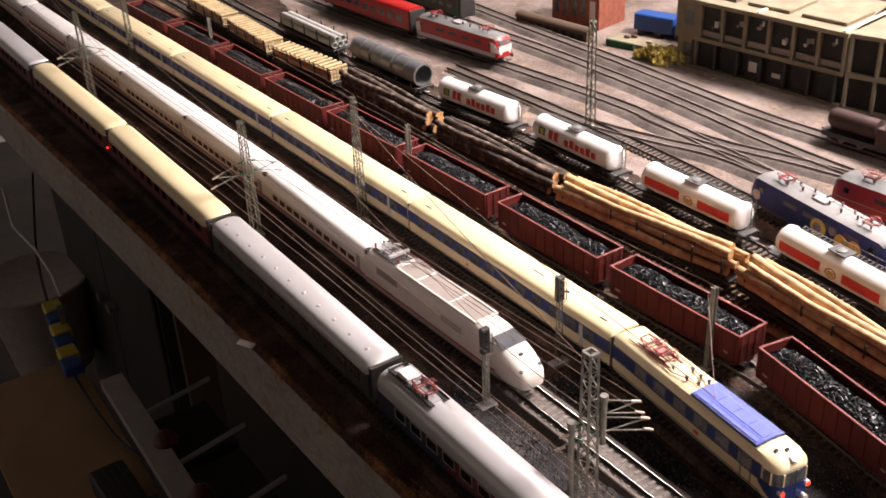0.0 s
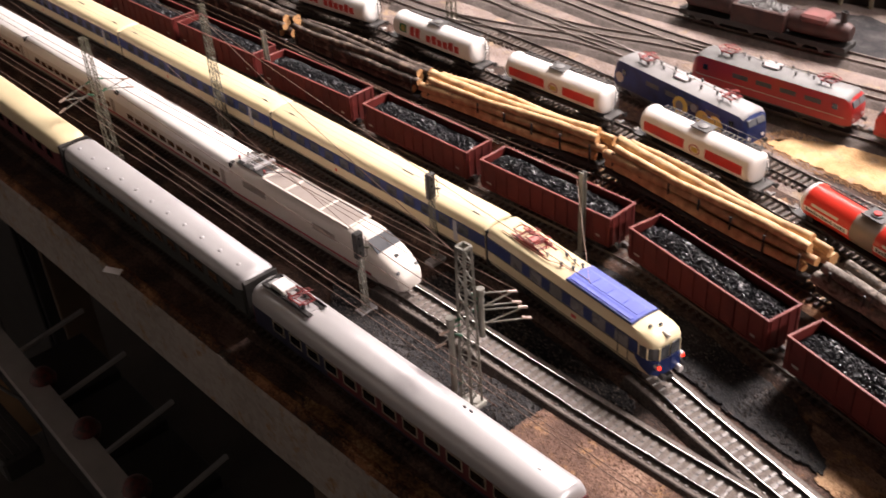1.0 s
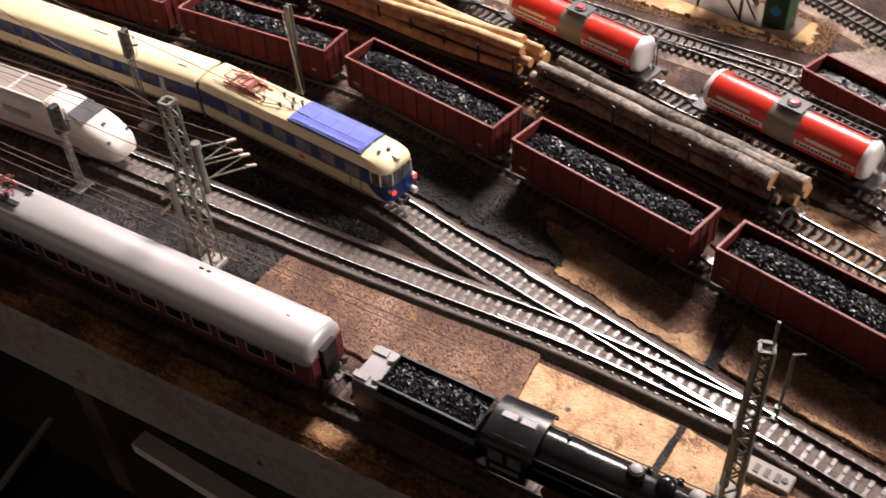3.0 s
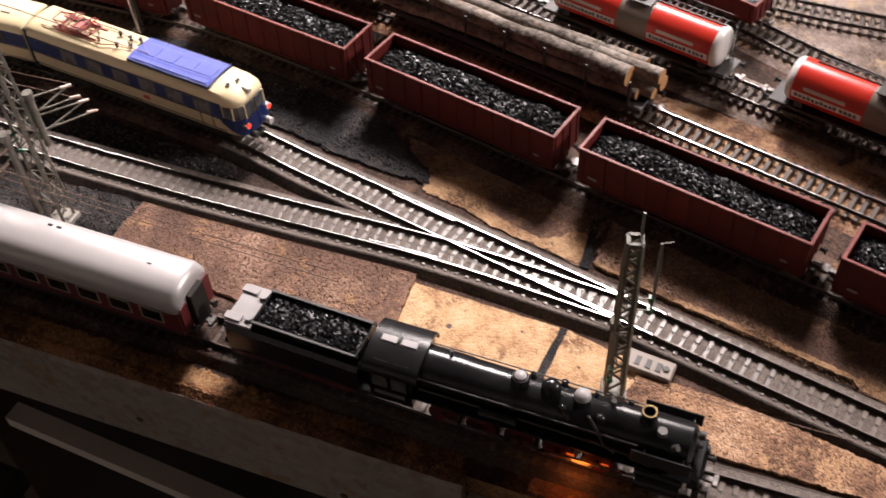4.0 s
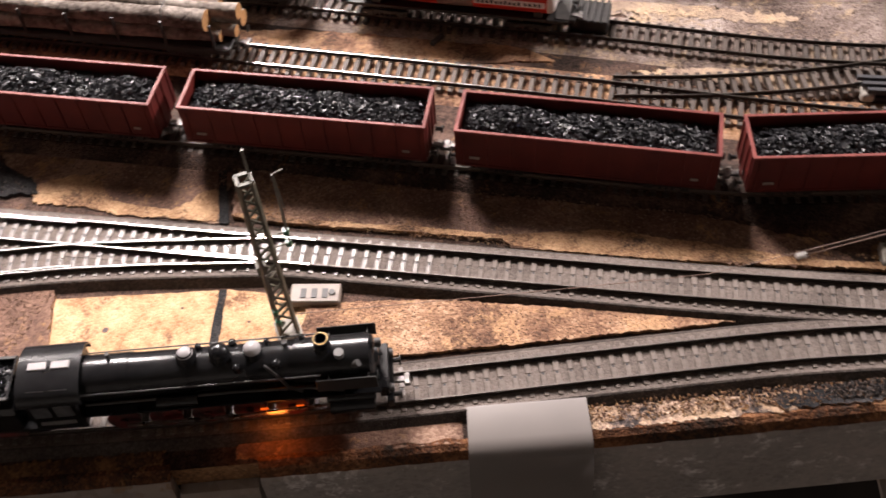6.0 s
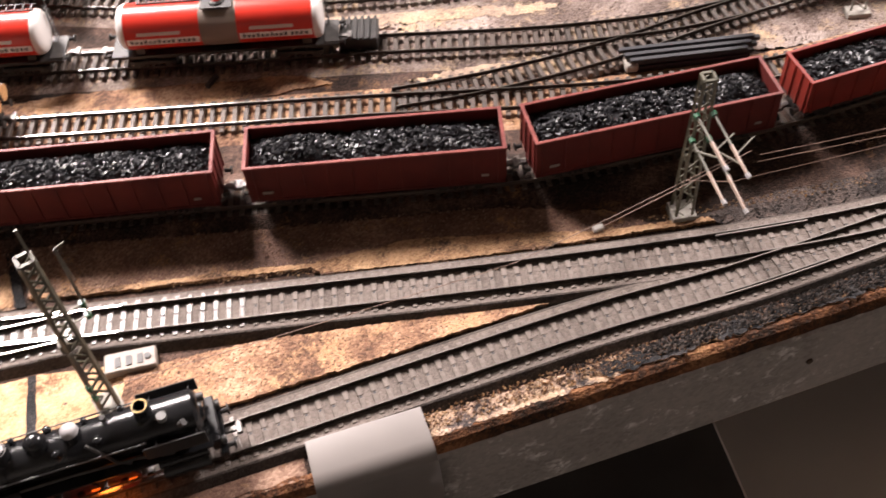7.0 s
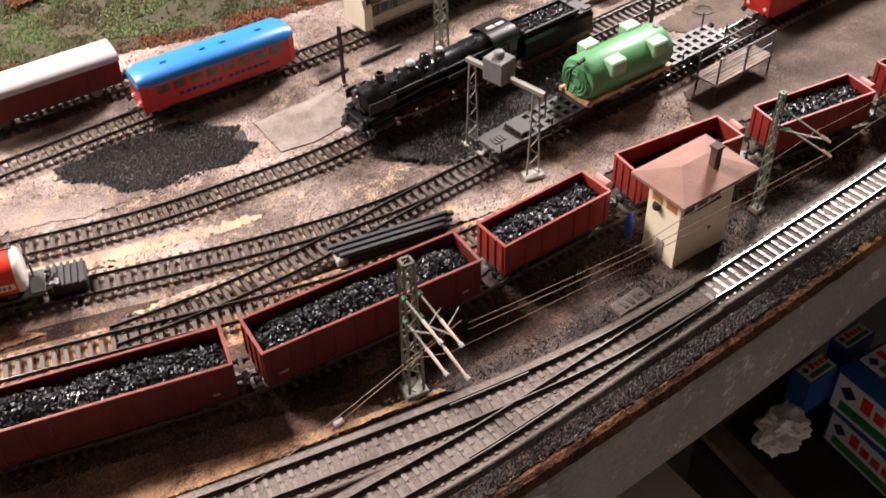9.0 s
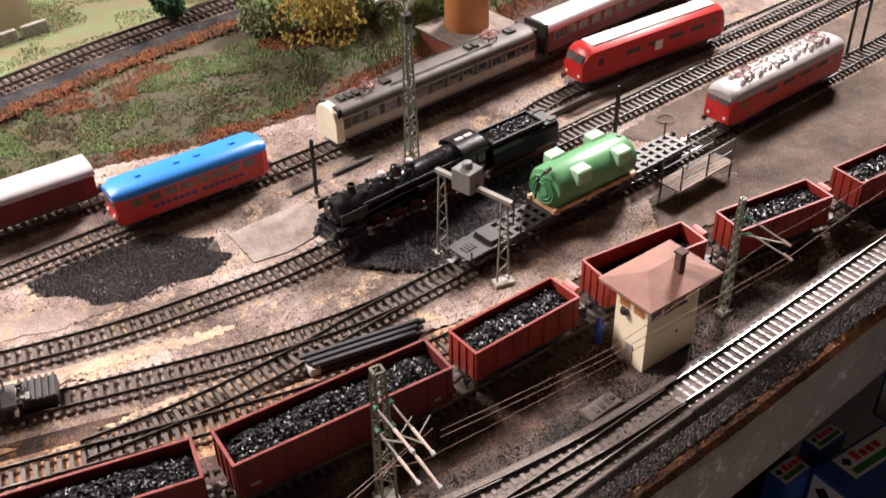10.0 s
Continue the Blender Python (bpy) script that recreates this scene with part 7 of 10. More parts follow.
    if glow:
        for x in (22, 40):
            bm = bm_new()
            box(bm, x, x + 4, -10.8, -9.8, 8.0, 8.9, bevel=0.2)
            part("firebox_glow", bm, "lamp_orange", th, "glowing orange firebox lamp")
    return th


def tender(m, label, plate="grey_light"):
    th = thing("tender", label, "tender", m, "steam engines")
    bm = bm_new()
    sec = [(-14.5, 11), (-15.8, 15), (-15.8, 30), (-14.2, 33.5), (14.2, 33.5), (15.8, 30), (15.8, 15), (14.5, 11)]
    loft(bm, [[(x, y, z) for y, z in sec] for x in (-38, 42)])
    part("tub", bm, "black", th)
    bm = bm_new()
    for s in (-1, 1):
        box(bm, -22, 41, s * 11.6 - 0.5, s * 11.6 + 0.5, 33, 38.5)
    box(bm, -22.5, -21.5, -12, 12, 33, 38.5)
    box(bm, 40, 41, -12, 12, 33, 40)
    part("bunker_wall", bm, "black", th)
    bm = bm_new()
    for s in (-1, 1):
        box(bm, -22.6, 41.2, s * 11.6 - 0.7, s * 11.6 + 0.7, 38.5, 39.2)
    part("bunker_rim", bm, "frame_grey", th)
    for s in (-1, 1):
        bm = bm_new()
        box(bm, -36, 40, s * 14.2 - 0.5, s * 14.2 + 0.5, 7.5, 10.8, bevel=0.2)
        part("frame_plate", bm, "frame_red", th, "dark red frame plate")
    bm = bm_new()
    box(bm, -39, -23, -14, 14, 33.5, 35.0, bevel=0.3)
    for s in (-1, 1):
        box(bm, -40, -30, s * 10 - 2.5, s * 10 + 2.5, 35, 36.4, bevel=0.3)
        cyl(bm, (-26, s * 8, 35), (-26, s * 8, 37), 2.4, 12)
    part("water_hatch", bm, plate, th, "light grey water hatch plate" if plate == "grey_light" else "")
    bm = coal_heap(61, 22.5, 35.0, 3.0, 77, 520)
    for v in bm.verts:
        v.co.x += 9.2
    part("coal_load", bm, "coal", th)
    for x in (-24, 20):
        b = bogie(th, x, 22)
        bm = bm_new()
        for u in (-12.8, 12.8):
            box(bm, x - 15, x + 15, u - 0.5, u + 0.5, 5.2, 6.6)
        part("red_bogie_frame", bm, "frame_red", b, "bright red bogie frame")
    bm = bm_new()
    box(bm, -40, -38, -14.5, 14.5, 9, 31, bevel=0.3)
    for k in range(7):
        bars(bm, (-40.6, 8, 12 + k * 3), (-40.6, 13, 12 + k * 3), 0.5)
    part("rear_wall", bm, "black", th)
    buffers(th, -40, way=-1)
    return th


steam_engine(A.seat(239, 90, RAIL_Z), "glossy black steam engine with a glowing orange firebox", True)
tender(A.seat(109, 44, RAIL_Z), "black tender with a light grey hatch, full of coal")
R = LINES["R"]
steam_engine(R.seat(703, 90, RAIL_LOW) @ pose(0, 0, 0, 0, 0, 180) @ Matrix.Diagonal((0.89, 1.0, 0.95, 1.0)), "black steam engine parked in the goods yard", False)
tender(R.seat(822, 44, RAIL_LOW) @ pose(0, 0, 0, 0, 0, 180) @ Matrix.Diagonal((0.95, 1.0, 0.92, 1.0)), "black tender full of coal in the goods yard", "frame_black")
fire = bpy.data.lights.new("firebox_lamp", "POINT")
fire.energy, fire.color, fire.shadow_soft_size = 0.007, (1.0, 0.22, 0.03), 0.006
new("firebox_lamp", fire).matrix_world = at(272, -181, 12)

# ---------------------------------------------------------------- engines and railcars in the yards


def loft_body(L, w, z0, zs, top, nose_f, nose_r, flat=0.5):
    """A loco body: nose lengths at each end rake the ends."""
    def sec(x, hw, t, s):
        return [(x, -hw, z0), (x, -hw, s), (x, -hw * 0.93, s + (t - s) * 0.6), (x, -hw * flat, t - 0.3), (x, 0, t), (x, hw * flat, t - 0.3), (x, hw * 0.93, s + (t - s) * 0.6), (x, hw, s), (x, hw, z0)]
    lx, h = L / 2, w / 2
    bm = bm_new()
    loops = []
    if nose_r:
        loops += [sec(-lx, h * 0.82, zs - 4, zs - 10), sec(-lx + nose_r * 0.5, h * 0.95, top - 3, zs - 3)]
    loops += [sec(-lx + nose_r, h, top, zs), sec(lx - nose_f, h, top, zs)]
    if nose_f:
        loops += [sec(lx - nose_f * 0.5, h * 0.95, top - 3, zs - 3), sec(lx, h * 0.82, zs - 4, zs - 10)]
    loft(bm, loops)
    return bm


def engine(name, label, m, L, body, roof_mat, group="yard engines", pantos=2, nose=9, stripe=None, top=42, badges=(), roof_gear=True, panto_mat="panto_red", zs=33, category="locomotive", steep=0.25, cap=0.0, white_gear=False, white_front=False):
    th = thing(name, label, category, m, group)
    lx = L / 2
    bm = loft_body(L, 33, 11, zs, top, nose, nose)
    bm.normal_update()
    for f in bm.faces:
        c = f.calc_center_median()
        f.material_index = 1 if c.z > zs + 1.5 and abs(f.normal.z) > steep and abs(c.x) < lx - cap else 0
    part("body", bm, [body, roof_mat], th, smooth=True)
    bm = bm_new()
    box(bm, -lx + 4, lx - 4, -15, 15, 8, 11.2, bevel=0.4)
    part("underframe", bm, "frame_grey", th)
    for s in (-1, 1):
        slope = lambda t: (lx - nose * 0.5 * t, zs - 4 + (top - 3 - zs + 4) * t)
        for y0, y1 in ((-11.5, -0.7), (0.7, 11.5)):
            (xa, za), (xb, zb) = slope(0.05), slope(0.62)
            bm = bm_new()
            loft(bm, [[(s * (xa + dx), y0, za), (s * (xa + dx), y1, za), (s * (xb + dx), y1 * 0.96, zb), (s * (xb + dx), y0 * 0.96, zb)] for dx in (-0.6, 0.55)])
            part("windscreen", bm, "screen", th)
        for u in (-1, 1):
            bm = bm_new()
            box(bm, s * (lx - nose - 8) - 3, s * (lx - nose - 8) + 3, u * 16.5 - 0.3, u * 16.5 + 0.3, 25.5, 31.5, bevel=0.1)
            part("cab_window", bm, "glass", th)
            bm = bm_new()
            cyl(bm, (s * (lx - 1), u * 9, 16.5), (s * (lx + 0.6), u * 9, 16.5), 1.7, 12)
            part("headlight", bm, "white", th)
        buffers(th, s * lx, 11, s)
        bogie(th, s * (lx - 40 if L > 150 else lx - 32), 26)
    for u in (-1, 1):
        if stripe:
            bm = bm_new()
            box(bm, -lx + 6, lx - 6, u * 16.5 - 0.12, u * 16.5 + 0.2, stripe[1], stripe[2])
            part("side_stripe", bm, stripe[0], th)
        for k in range(4):
            bm = bm_new()
            x = -lx * 0.45 + lx * 0.3 * k
            box(bm, x, x + lx * 0.2, u * 16.5 - 0.2, u * 16.5 + 0.25, 26, 31, bevel=0.1)
            part("side_grille", bm, "frame_grey", th)
        for x, z, r, mat in badges:
            bm = bm_new()
            cyl(bm, (x, u * 16.4, z), (x, u * (17.05 - r * 0.018), z), r, 20)
            part("round_picture", bm, mat, th, "round pale yellow picture on the side")
    if white_front:
        for s in (-1, 1):
            bm = bm_new()
            loft(bm, [[(s * (lx + 0.3), -12.5, 18), (s * (lx + 0.3), 12.5, 18), (s * (lx + 0.3), 13.2, 28), (s * (lx + 0.3), -13.2, 28)], [(s * (lx - 0.6), -12.5, 18), (s * (lx - 0.6), 12.5, 18), (s * (lx - 0.6), 13.2, 28), (s * (lx - 0.6), -13.2, 28)]])
            part("cab_front", bm, "offwhite", th, "white cab front")
            for u in (-1, 1):
                bm = bm_new()
                q = ((lx - 14, 16.7, 33.0), (lx - 9, 16.7, 33.0), (lx - 4.4, 15.9, 30.0), (lx - 0.2, 13.8, 23.0))
                loft(bm, [[(s * x, u * y, 18), (s * x, u * y, z), (s * x, u * (y - 1), z), (s * x, u * (y - 1), 18)] for x, y, z in q])
                part("cab_corner", bm, "offwhite", th, "white cab corner")
    if white_gear:
        bm = bm_new()
        roof(bm, lx - 1.0, 33.6, zs + 0.5, top + 0.4, 9.0)
        part("roof_shell", bm, roof_mat, th, smooth=True)
    if roof_gear:
        for k in range(12):
            x = -lx * 0.55 + lx * 1.1 * k / 11
            y = (-5, 4, -2, 6)[k % 4]
            bm = bm_new()
            lathe_z(bm, [(top - 1, 0.9), (top + 3.0, 0.9), (top + 3.1, 1.5), (top + 4, 1.3), (top + 4.1, 0.05)], 8, x, y)
            part("roof_insulator", bm, "frame_grey", th)
        if white_gear:
            for k in range(32):
                x, y = -lx * 0.74 + lx * 1.48 * (k // 2) / 15, (-6, 5)[k % 2] + (1.5 if k % 3 else -1)
                bm = bm_new()
                lathe_z(bm, [(top - 1.6, 2.6), (top + 1.2, 2.8), (top + 2.8, 2.2), (top + 4.8, 1.0), (top + 4.9, 0.05)], 9, x, y)
                part("white_insulator", bm, "white", th, "white porcelain roof insulator", smooth=True)
        bm = bm_new()
        box(bm, -lx * 0.16, lx * 0.04, -7, 7, top - 0.5, top + 2.2, bevel=0.5)
        part("roof_hatch", bm, "grey_light", th)
        bm = bm_new()
        bars(bm, (-lx * 0.55, 0, top + 3.6), (lx * 0.5, 0, top + 3.6), 0.5)
        part("roof_bar", bm, "steel", th)
        for k in range(pantos):
            pantograph(th, (-1 if k else 1) * lx * 0.62, top + 2.5, mat=panto_mat, span=9)
    return th


H, I, F, T = LINES["H"], LINES["I"], LINES["F"], LINES["T"]
engine("electric_engine", "dark blue electric engine with round yellow pictures and silver roof", H.seat(-336, 110, RAIL_LOW), 182, "engine_blue", "engine_roof", badges=((8, 21.5, 10.0, "print_yellow"), (7, 21.8, 5.4, "blue_print"), (38, 19.5, 8.2, "print_yellow"), (55, 19.5, 8.8, "print_yellow"), (26, 26, 4.2, "blue_print"), (-80, 21, 5.5, "trim")))
engine("electric_engine", "red electric engine with a grey roof and red pantographs", I.seat(-304, 110, RAIL_LOW), 178, "loco_red", "grey_mid", stripe=("trim", 18.6, 19.4))
engine("electric_engine", "bright red electric engine with a low rounded nose", I.seat(-108, 110, RAIL_LOW), 196, "red", "grey_light", pantos=1, nose=14, stripe=("loco_red", 12, 15))
engine("electric_engine", "red and grey electric engine with a white cab front", I.seat(-1046, 110, RAIL_LOW), 184, "loco_red", "grey_mid", stripe=("grey_light", 11.5, 17), white_front=True)
coach("passenger_coach", "red passenger coach standing in the yard", I.seat(-1262, 200, RAIL_LOW), 240, "loco_red", "loco_red", even(-95, 95, 9, 13, 26.5, 8), "yard engines", frame="grey_mid")
coach("passenger_coach", "dark green passenger coach far back in the yard", LINES["Z"].seat(-1290, 200, RAIL_LOW), 240, "frame_grey", "dark_green_paint", even(-95, 95, 9, 13, 26.5, 8), "yard engines", frame="grey_mid")
engine("electric_engine", "red electric engine with a white roof full of insulators", F.seat(1093, 100, RAIL_LOW), 176, "red", "grey_light", nose=7, stripe=("loco_red", 22, 23), top=43, white_gear=True)
engine("diesel_engine", "bright red diesel engine with a pale roof", T.seat(1028, 120, RAIL_LOW), 196, "red", "offwhite", roof_gear=False, nose=13, stripe=("loco_red", 12, 14), top=44, steep=2.0)
bm = bm_new()
box(bm, -82, 84, -9, 9, 42.6, 44.6, bevel=0.5)
part("roof_panel", bm, "offwhite", [o for o in scene.objects if o.name.startswith("diesel_engine") and not o.parent][0], "pale flat roof panel")
bm = bm_new()
box(bm, -5, 5, -17.2, -16.8, 20, 30)
part("white_badge", bm, "white", [o for o in scene.objects if o.name.startswith("diesel_engine") and not o.parent][0], "white square badge")

# old brown steam engine shells far back
th = thing("brown_engine", "rust-brown engine loaded with pale scrap beside the depot", "locomotive", LINES["Y"].seat(-470, 60, RAIL_LOW), "yard engines")
bm = bm_new()
lathe_x(bm, [(-72, 0.1), (-71, 9), (-66, 12), (-10, 12), (-8, 0.1)], 20, 0, 26)
part("boiler", bm, "rust_dark", th, smooth=True)
bm = bm_new()
box(bm, -6, 60, -15, 15, 12, 34, bevel=1.0)
part("body", bm, "rust_dark", th)
bm = coal_heap(60, 26, 33, 7, 5, 300)
for v in bm.verts:
    v.co.x += 27
part("scrap_load", bm, "grey_mid", th, "grey scrap load")
bm = bm_new()
lathe_x(bm, [(62, 0.1), (62.5, 11), (66, 12.5), (98, 12.5), (128, 11), (133, 8), (134, 0.1)], 20, 0, 25)
part("boiler", bm, "rust_dark", th, smooth=True)
bm = bm_new()
box(bm, 76, 108, -13.5, 13.5, 30, 40, bevel=3.0)
part("roof_hood", bm, "hood_red", th, "faded red hood")
bm = bm_new()
lathe_z(bm, [(34, 4.0), (45, 3.6), (45.5, 4.4), (48, 4.2), (48.1, 3.0), (44, 2.8)], 14, 122, 0)
part("chimney", bm, "frame_black", th, smooth=True)
bm = bm_new()
box(bm, -74, 134, -14, 14, 6, 12)
part("underframe", bm, "frame_black", th)
for x in (-50, -25, 20, 45, 80, 105):
    wheelset(th, x)

# railbus with a blue roof
S = LINES["H"]
LR = 136
th = thing("railbus", "small red railbus with a bright blue roof", "railbus", S.seat(546, 70, RAIL_LOW), "goods yard")
bm = bm_new()
h = 15.6


def bus_sec(x, hw, z1):
    return [(x, -hw, 8), (x, -hw, z1), (x, hw, z1), (x, hw, 8)]


loft(bm, [bus_sec(-LR / 2, h * 0.78, 30), bus_sec(-LR / 2 + 6, h, 31), bus_sec(LR / 2 - 6, h, 31), bus_sec(LR / 2, h * 0.78, 30)])
part("body", bm, "red", th)
bm = bm_new()
rs = lambda x, hw, t: [(x, -hw, 30.5), (x, -hw * 0.98, 33.5), (x, -hw * 0.8, t - 1.4), (x, -hw * 0.4, t - 0.2), (x, hw * 0.4, t - 0.2), (x, hw * 0.8, t - 1.4), (x, hw * 0.98, 33.5), (x, hw, 30.5)]
loft(bm, [rs(-LR / 2 - 0.5, h * 0.78, 36), rs(-LR / 2 + 7, h + 0.5, 39), rs(LR / 2 - 7, h + 0.5, 39), rs(LR / 2 + 0.5, h * 0.78, 36)])
part("roof", bm, "sky_blue", th, smooth=True)
for k in range(8):
    for s in (-1, 1):
        bm = bm_new()
        x = -50 + k * 14.2
        box(bm, x - 5.4, x + 5.4, s * h - 0.25, s * h + 0.25, 21.5, 28.5, bevel=0.12)
        part("window", bm, "glass_warm" if k < 6 else "glass_grey", th)
for s in (-1, 1):
    bm = bm_new()
    box(bm, s * (LR / 2 + 0.1) - 0.3, s * (LR / 2 + 0.1) + 0.3, -10, 10, 21, 28.5, bevel=0.1)
    part("windscreen", bm, "glass_grey", th)
    for u in (-7, 7):
        bm = bm_new()
        cyl(bm, (s * LR / 2, u, 14), (s * (LR / 2 + 1.4), u, 14), 1.8, 12)
        part("headlight", bm, "offwhite", th)
    buffers(th, s * LR / 2, 11, s)
    wheelset(th, s * 36)
for k in range(14):
    bm = bm_new()
    x = -38 + k * 5.6 + (4 if k > 6 else 0)
    box(bm, x, x + 4, -h - 0.25, -h, 14.5, 17.5)
    part("letter_bar", bm, "blue", th, "blue unreadable lettering bar")
for x in (-44, -10, 8, 40):
    bm = bm_new()
    box(bm, x, x + 5, -2, 2, 38.5, 40.2, bevel=0.4)
    part("roof_vent", bm, "sky_blue", th)
bm = bm_new()
box(bm, -56, 56, -12, 12, 4, 8.2)
part("underframe", bm, "frame_black", th)

# brown van with a pale roof
th = thing("covered_van", "brown covered van with a pale grey curved roof", "covered van", LINES["V"].seat(412, 70, RAIL_LOW), "goods yard")
bm = bm_new()
box(bm, -60, 60, -15.5, 15.5, 11, 31, bevel=0.4)
part("body", bm, "oxide", th)
bm = bm_new()
roof(bm, 61, 33, 30.5, 38)
part("roof", bm, "grey_light", th, smooth=True)
for k in range(20):
    for s in (-1, 1):
        bm = bm_new()
        box(bm, -58 + k * 6, -57.2 + k * 6, s * 15.5 - 0.3, s * 15.5 + 0.3, 11.5, 30.5)
        part("plank_joint", bm, "oxide", th)
bm = bm_new()
box(bm, -60, 60, -13, 13, 8, 11)
part("underframe", bm, "frame_black", th)
for s in (-1, 1):
    wheelset(th, s * 38)
    buffers(th, s * 60, way=s)
# low brown wagon by the sand heap
coal_wagon("open_wagon", "low brown open wagon near the loading hopper", LINES["R"].seat(150, 50, RAIL_LOW), 92, 29, 26, "oxide", 15, 7, "goods yard", crown=1.0, chunks=60, load=18)

# grey railcar with cream end, behind
mu = coach("grey_railcar", "grey weathered electric railcar with a cream front", LINES["H"].seat(800, 170, RAIL_LOW), 240, "roof_grime", "weathered_cream", even(-104, 104, 12, 12, 26.5, 8), "goods yard", eave=33, top=42,
           bands=((-120, 120, 21, 31.4, "frame_grey"), (-120, 120, 11, 13.5, "taupe")), pane="glass", frame="taupe")
bm = bm_new()
sec = [(-16.2, 9), (-16.4, 30), (-13, 38.5), (-5, 42.2), (5, 42.2), (13, 38.5), (16.4, 30), (16.2, 9)]
loft(bm, [[(-127, y * 0.94, 9 + (z - 9) * 0.97) for y, z in sec], [(-119.4, y * 1.02, z) for y, z in sec]])
part("cab_front", bm, "trim_pale", mu, "plain cream front wall")
pantograph(mu, -82, 45, span=9)
pantograph(mu, 70, 45, span=9)
bm = bm_new()
for x in (-112, -104, -96, -64, -60, 40, 48, 92, 98):
    box(bm, x, x + 5, -5, 5, 41.5, 44.5, bevel=0.4)
for y in (-9, 9):
    bars(bm, (-60, y, 42.6), (66, y, 42.6), 0.8)
part("roof_gear", bm, "frame_black", mu, kind="stuff")
bm = bm_new()
pipe_run(bm, [(-92, -7, 46), (-84, 0, 49), (-76, 9, 47)], 1.1, 6)
pipe_run(bm, [(-88, -8, 46), (-80, 1, 49), (-73, 9, 47)], 1.1, 6)
part("bright_bow", bm, "steel", mu, "bright metal pantograph bow")
coach("grey_railcar", "silver-roofed red-brown railcar trailer", LINES["H"].seat(1045, 170, RAIL_LOW), 240, "silver", "wine", even(-104, 104, 12, 12, 26.5, 8), "goods yard", eave=33, top=42, frame="taupe")

# flat wagons, green tank load and the loading gauge


def skeleton_flat(m, L, label):
    th = thing("flat_wagon", label, "flat wagon", m, "goods yard")
    bm = bm_new()
    box(bm, -L / 2, -L / 2 + 26, -13, 13, 10, 12.5, bevel=0.4)
    for u in (-12, 12, -4, 4):
        box(bm, -L / 2 + 25, L / 2, u - 1.4, u + 1.4, 9.5, 12.5)
    for k in range(9):
        x = -L / 2 + 30 + (L - 36) * k / 8
        box(bm, x, x + 4, -13, 13, 11.0, 12.8)
    part("deck_frame", bm, "frame_black", th)
    bm = bm_new()
    box(bm, -L / 2 + 26, -L / 2 + 38, -10, 10, 12.5, 16, bevel=0.4)
    for k in range(4):
        box(bm, -L / 2 + 6 + k * 3, -L / 2 + 8 + k * 3, -4, 4, 12.5, 13.2)
    part("brake_box", bm, "frame_black", th)
    for k in range(3):
        for s in (-1, 1):
            bm = bm_new()
            x = -L / 2 + 3 + k * (L - 8) / 2
            cyl(bm, (x, s * 12.6, 12), (x, s * 12.6, 26 if k == 2 else 19), 0.7, 8)
            part("stake", bm, "frame_black", th)
    for s in (-1, 1):
        bogie(th, s * (L / 2 - 22), 18)
        buffers(th, s * L / 2, way=s)
    return th


fl = skeleton_flat(F.seat(765, 60, RAIL_LOW), 112, "dark grey skeleton flat wagon with open deck")
copy_thing(fl, F.seat(905, 70, RAIL_LOW))
gm = F.seat(842, 60, RAIL_LOW)
th = thing("green_tank", "pale green tank with saddles on a wooden cradle", "tank", gm @ at(0, 0, 12.8) @ Matrix.Diagonal((1.02, 1.12, 1.0, 1.0)), "goods yard")
bm = bm_new()
lathe_x(bm, [(-44, 0.1), (-43.8, 10), (-42, 15.6), (-39, 17.2), (40, 17.2), (43, 15.6), (44.8, 10), (45, 0.1)], 26, 0, 18)
part("shell", bm, "green_tank", th, smooth=True)
for x in (-26, 18):
    for s in (-1, 1):
        bm = bm_new()
        box(bm, x, x + 15, s * 13.5 - 5.5, s * 13.5 + 5.5, 22, 35, bevel=1.2)
        part("saddle_pad", bm, "green_pad", th)
for r in (12.5, 9.5, 6.5):
    bm = bm_new()
    n = 22
    ring = lambda x, q: [(x, q * math.cos(k * math.tau / n), 18 + q * math.sin(k * math.tau / n)) for k in range(n)]
    loft(bm, [ring(-44.5, r), ring(-46, r - 0.4), ring(-46, r - 1.2), ring(-44.5, r - 1.6)], caps=False)
    part("end_ring", bm, "green_tank", th, smooth=True)
bm = bm_new()
for x in (-44, -10, 24, 40):
    box(bm, x, x + 4, -15, 15, 0, 4.5, bevel=0.3)
for s in (-1, 1):
    box(bm, -46, 46, s * 13 - 1.5, s * 13 + 1.5, 2, 5)
part("wood_cradle", bm, "pine", th, "orange wooden cradle")
bm = bm_new()
pipe_run(bm, [(-46, -4, 36), (-49, 0, 30), (-49, 2, 16), (-48, 4, 8)], 0.8, 6)
part("drain_pipe", bm, "frame_black", th)
for p, q, r in (((-47, -4, 36), (-40, -3, 37), 1.6), ((38, 0, 33), (38, 0, 36), 2.2)):
    bm = bm_new()
    cyl(bm, p, q, r, 10)
    part("valve", bm, "frame_black", th)

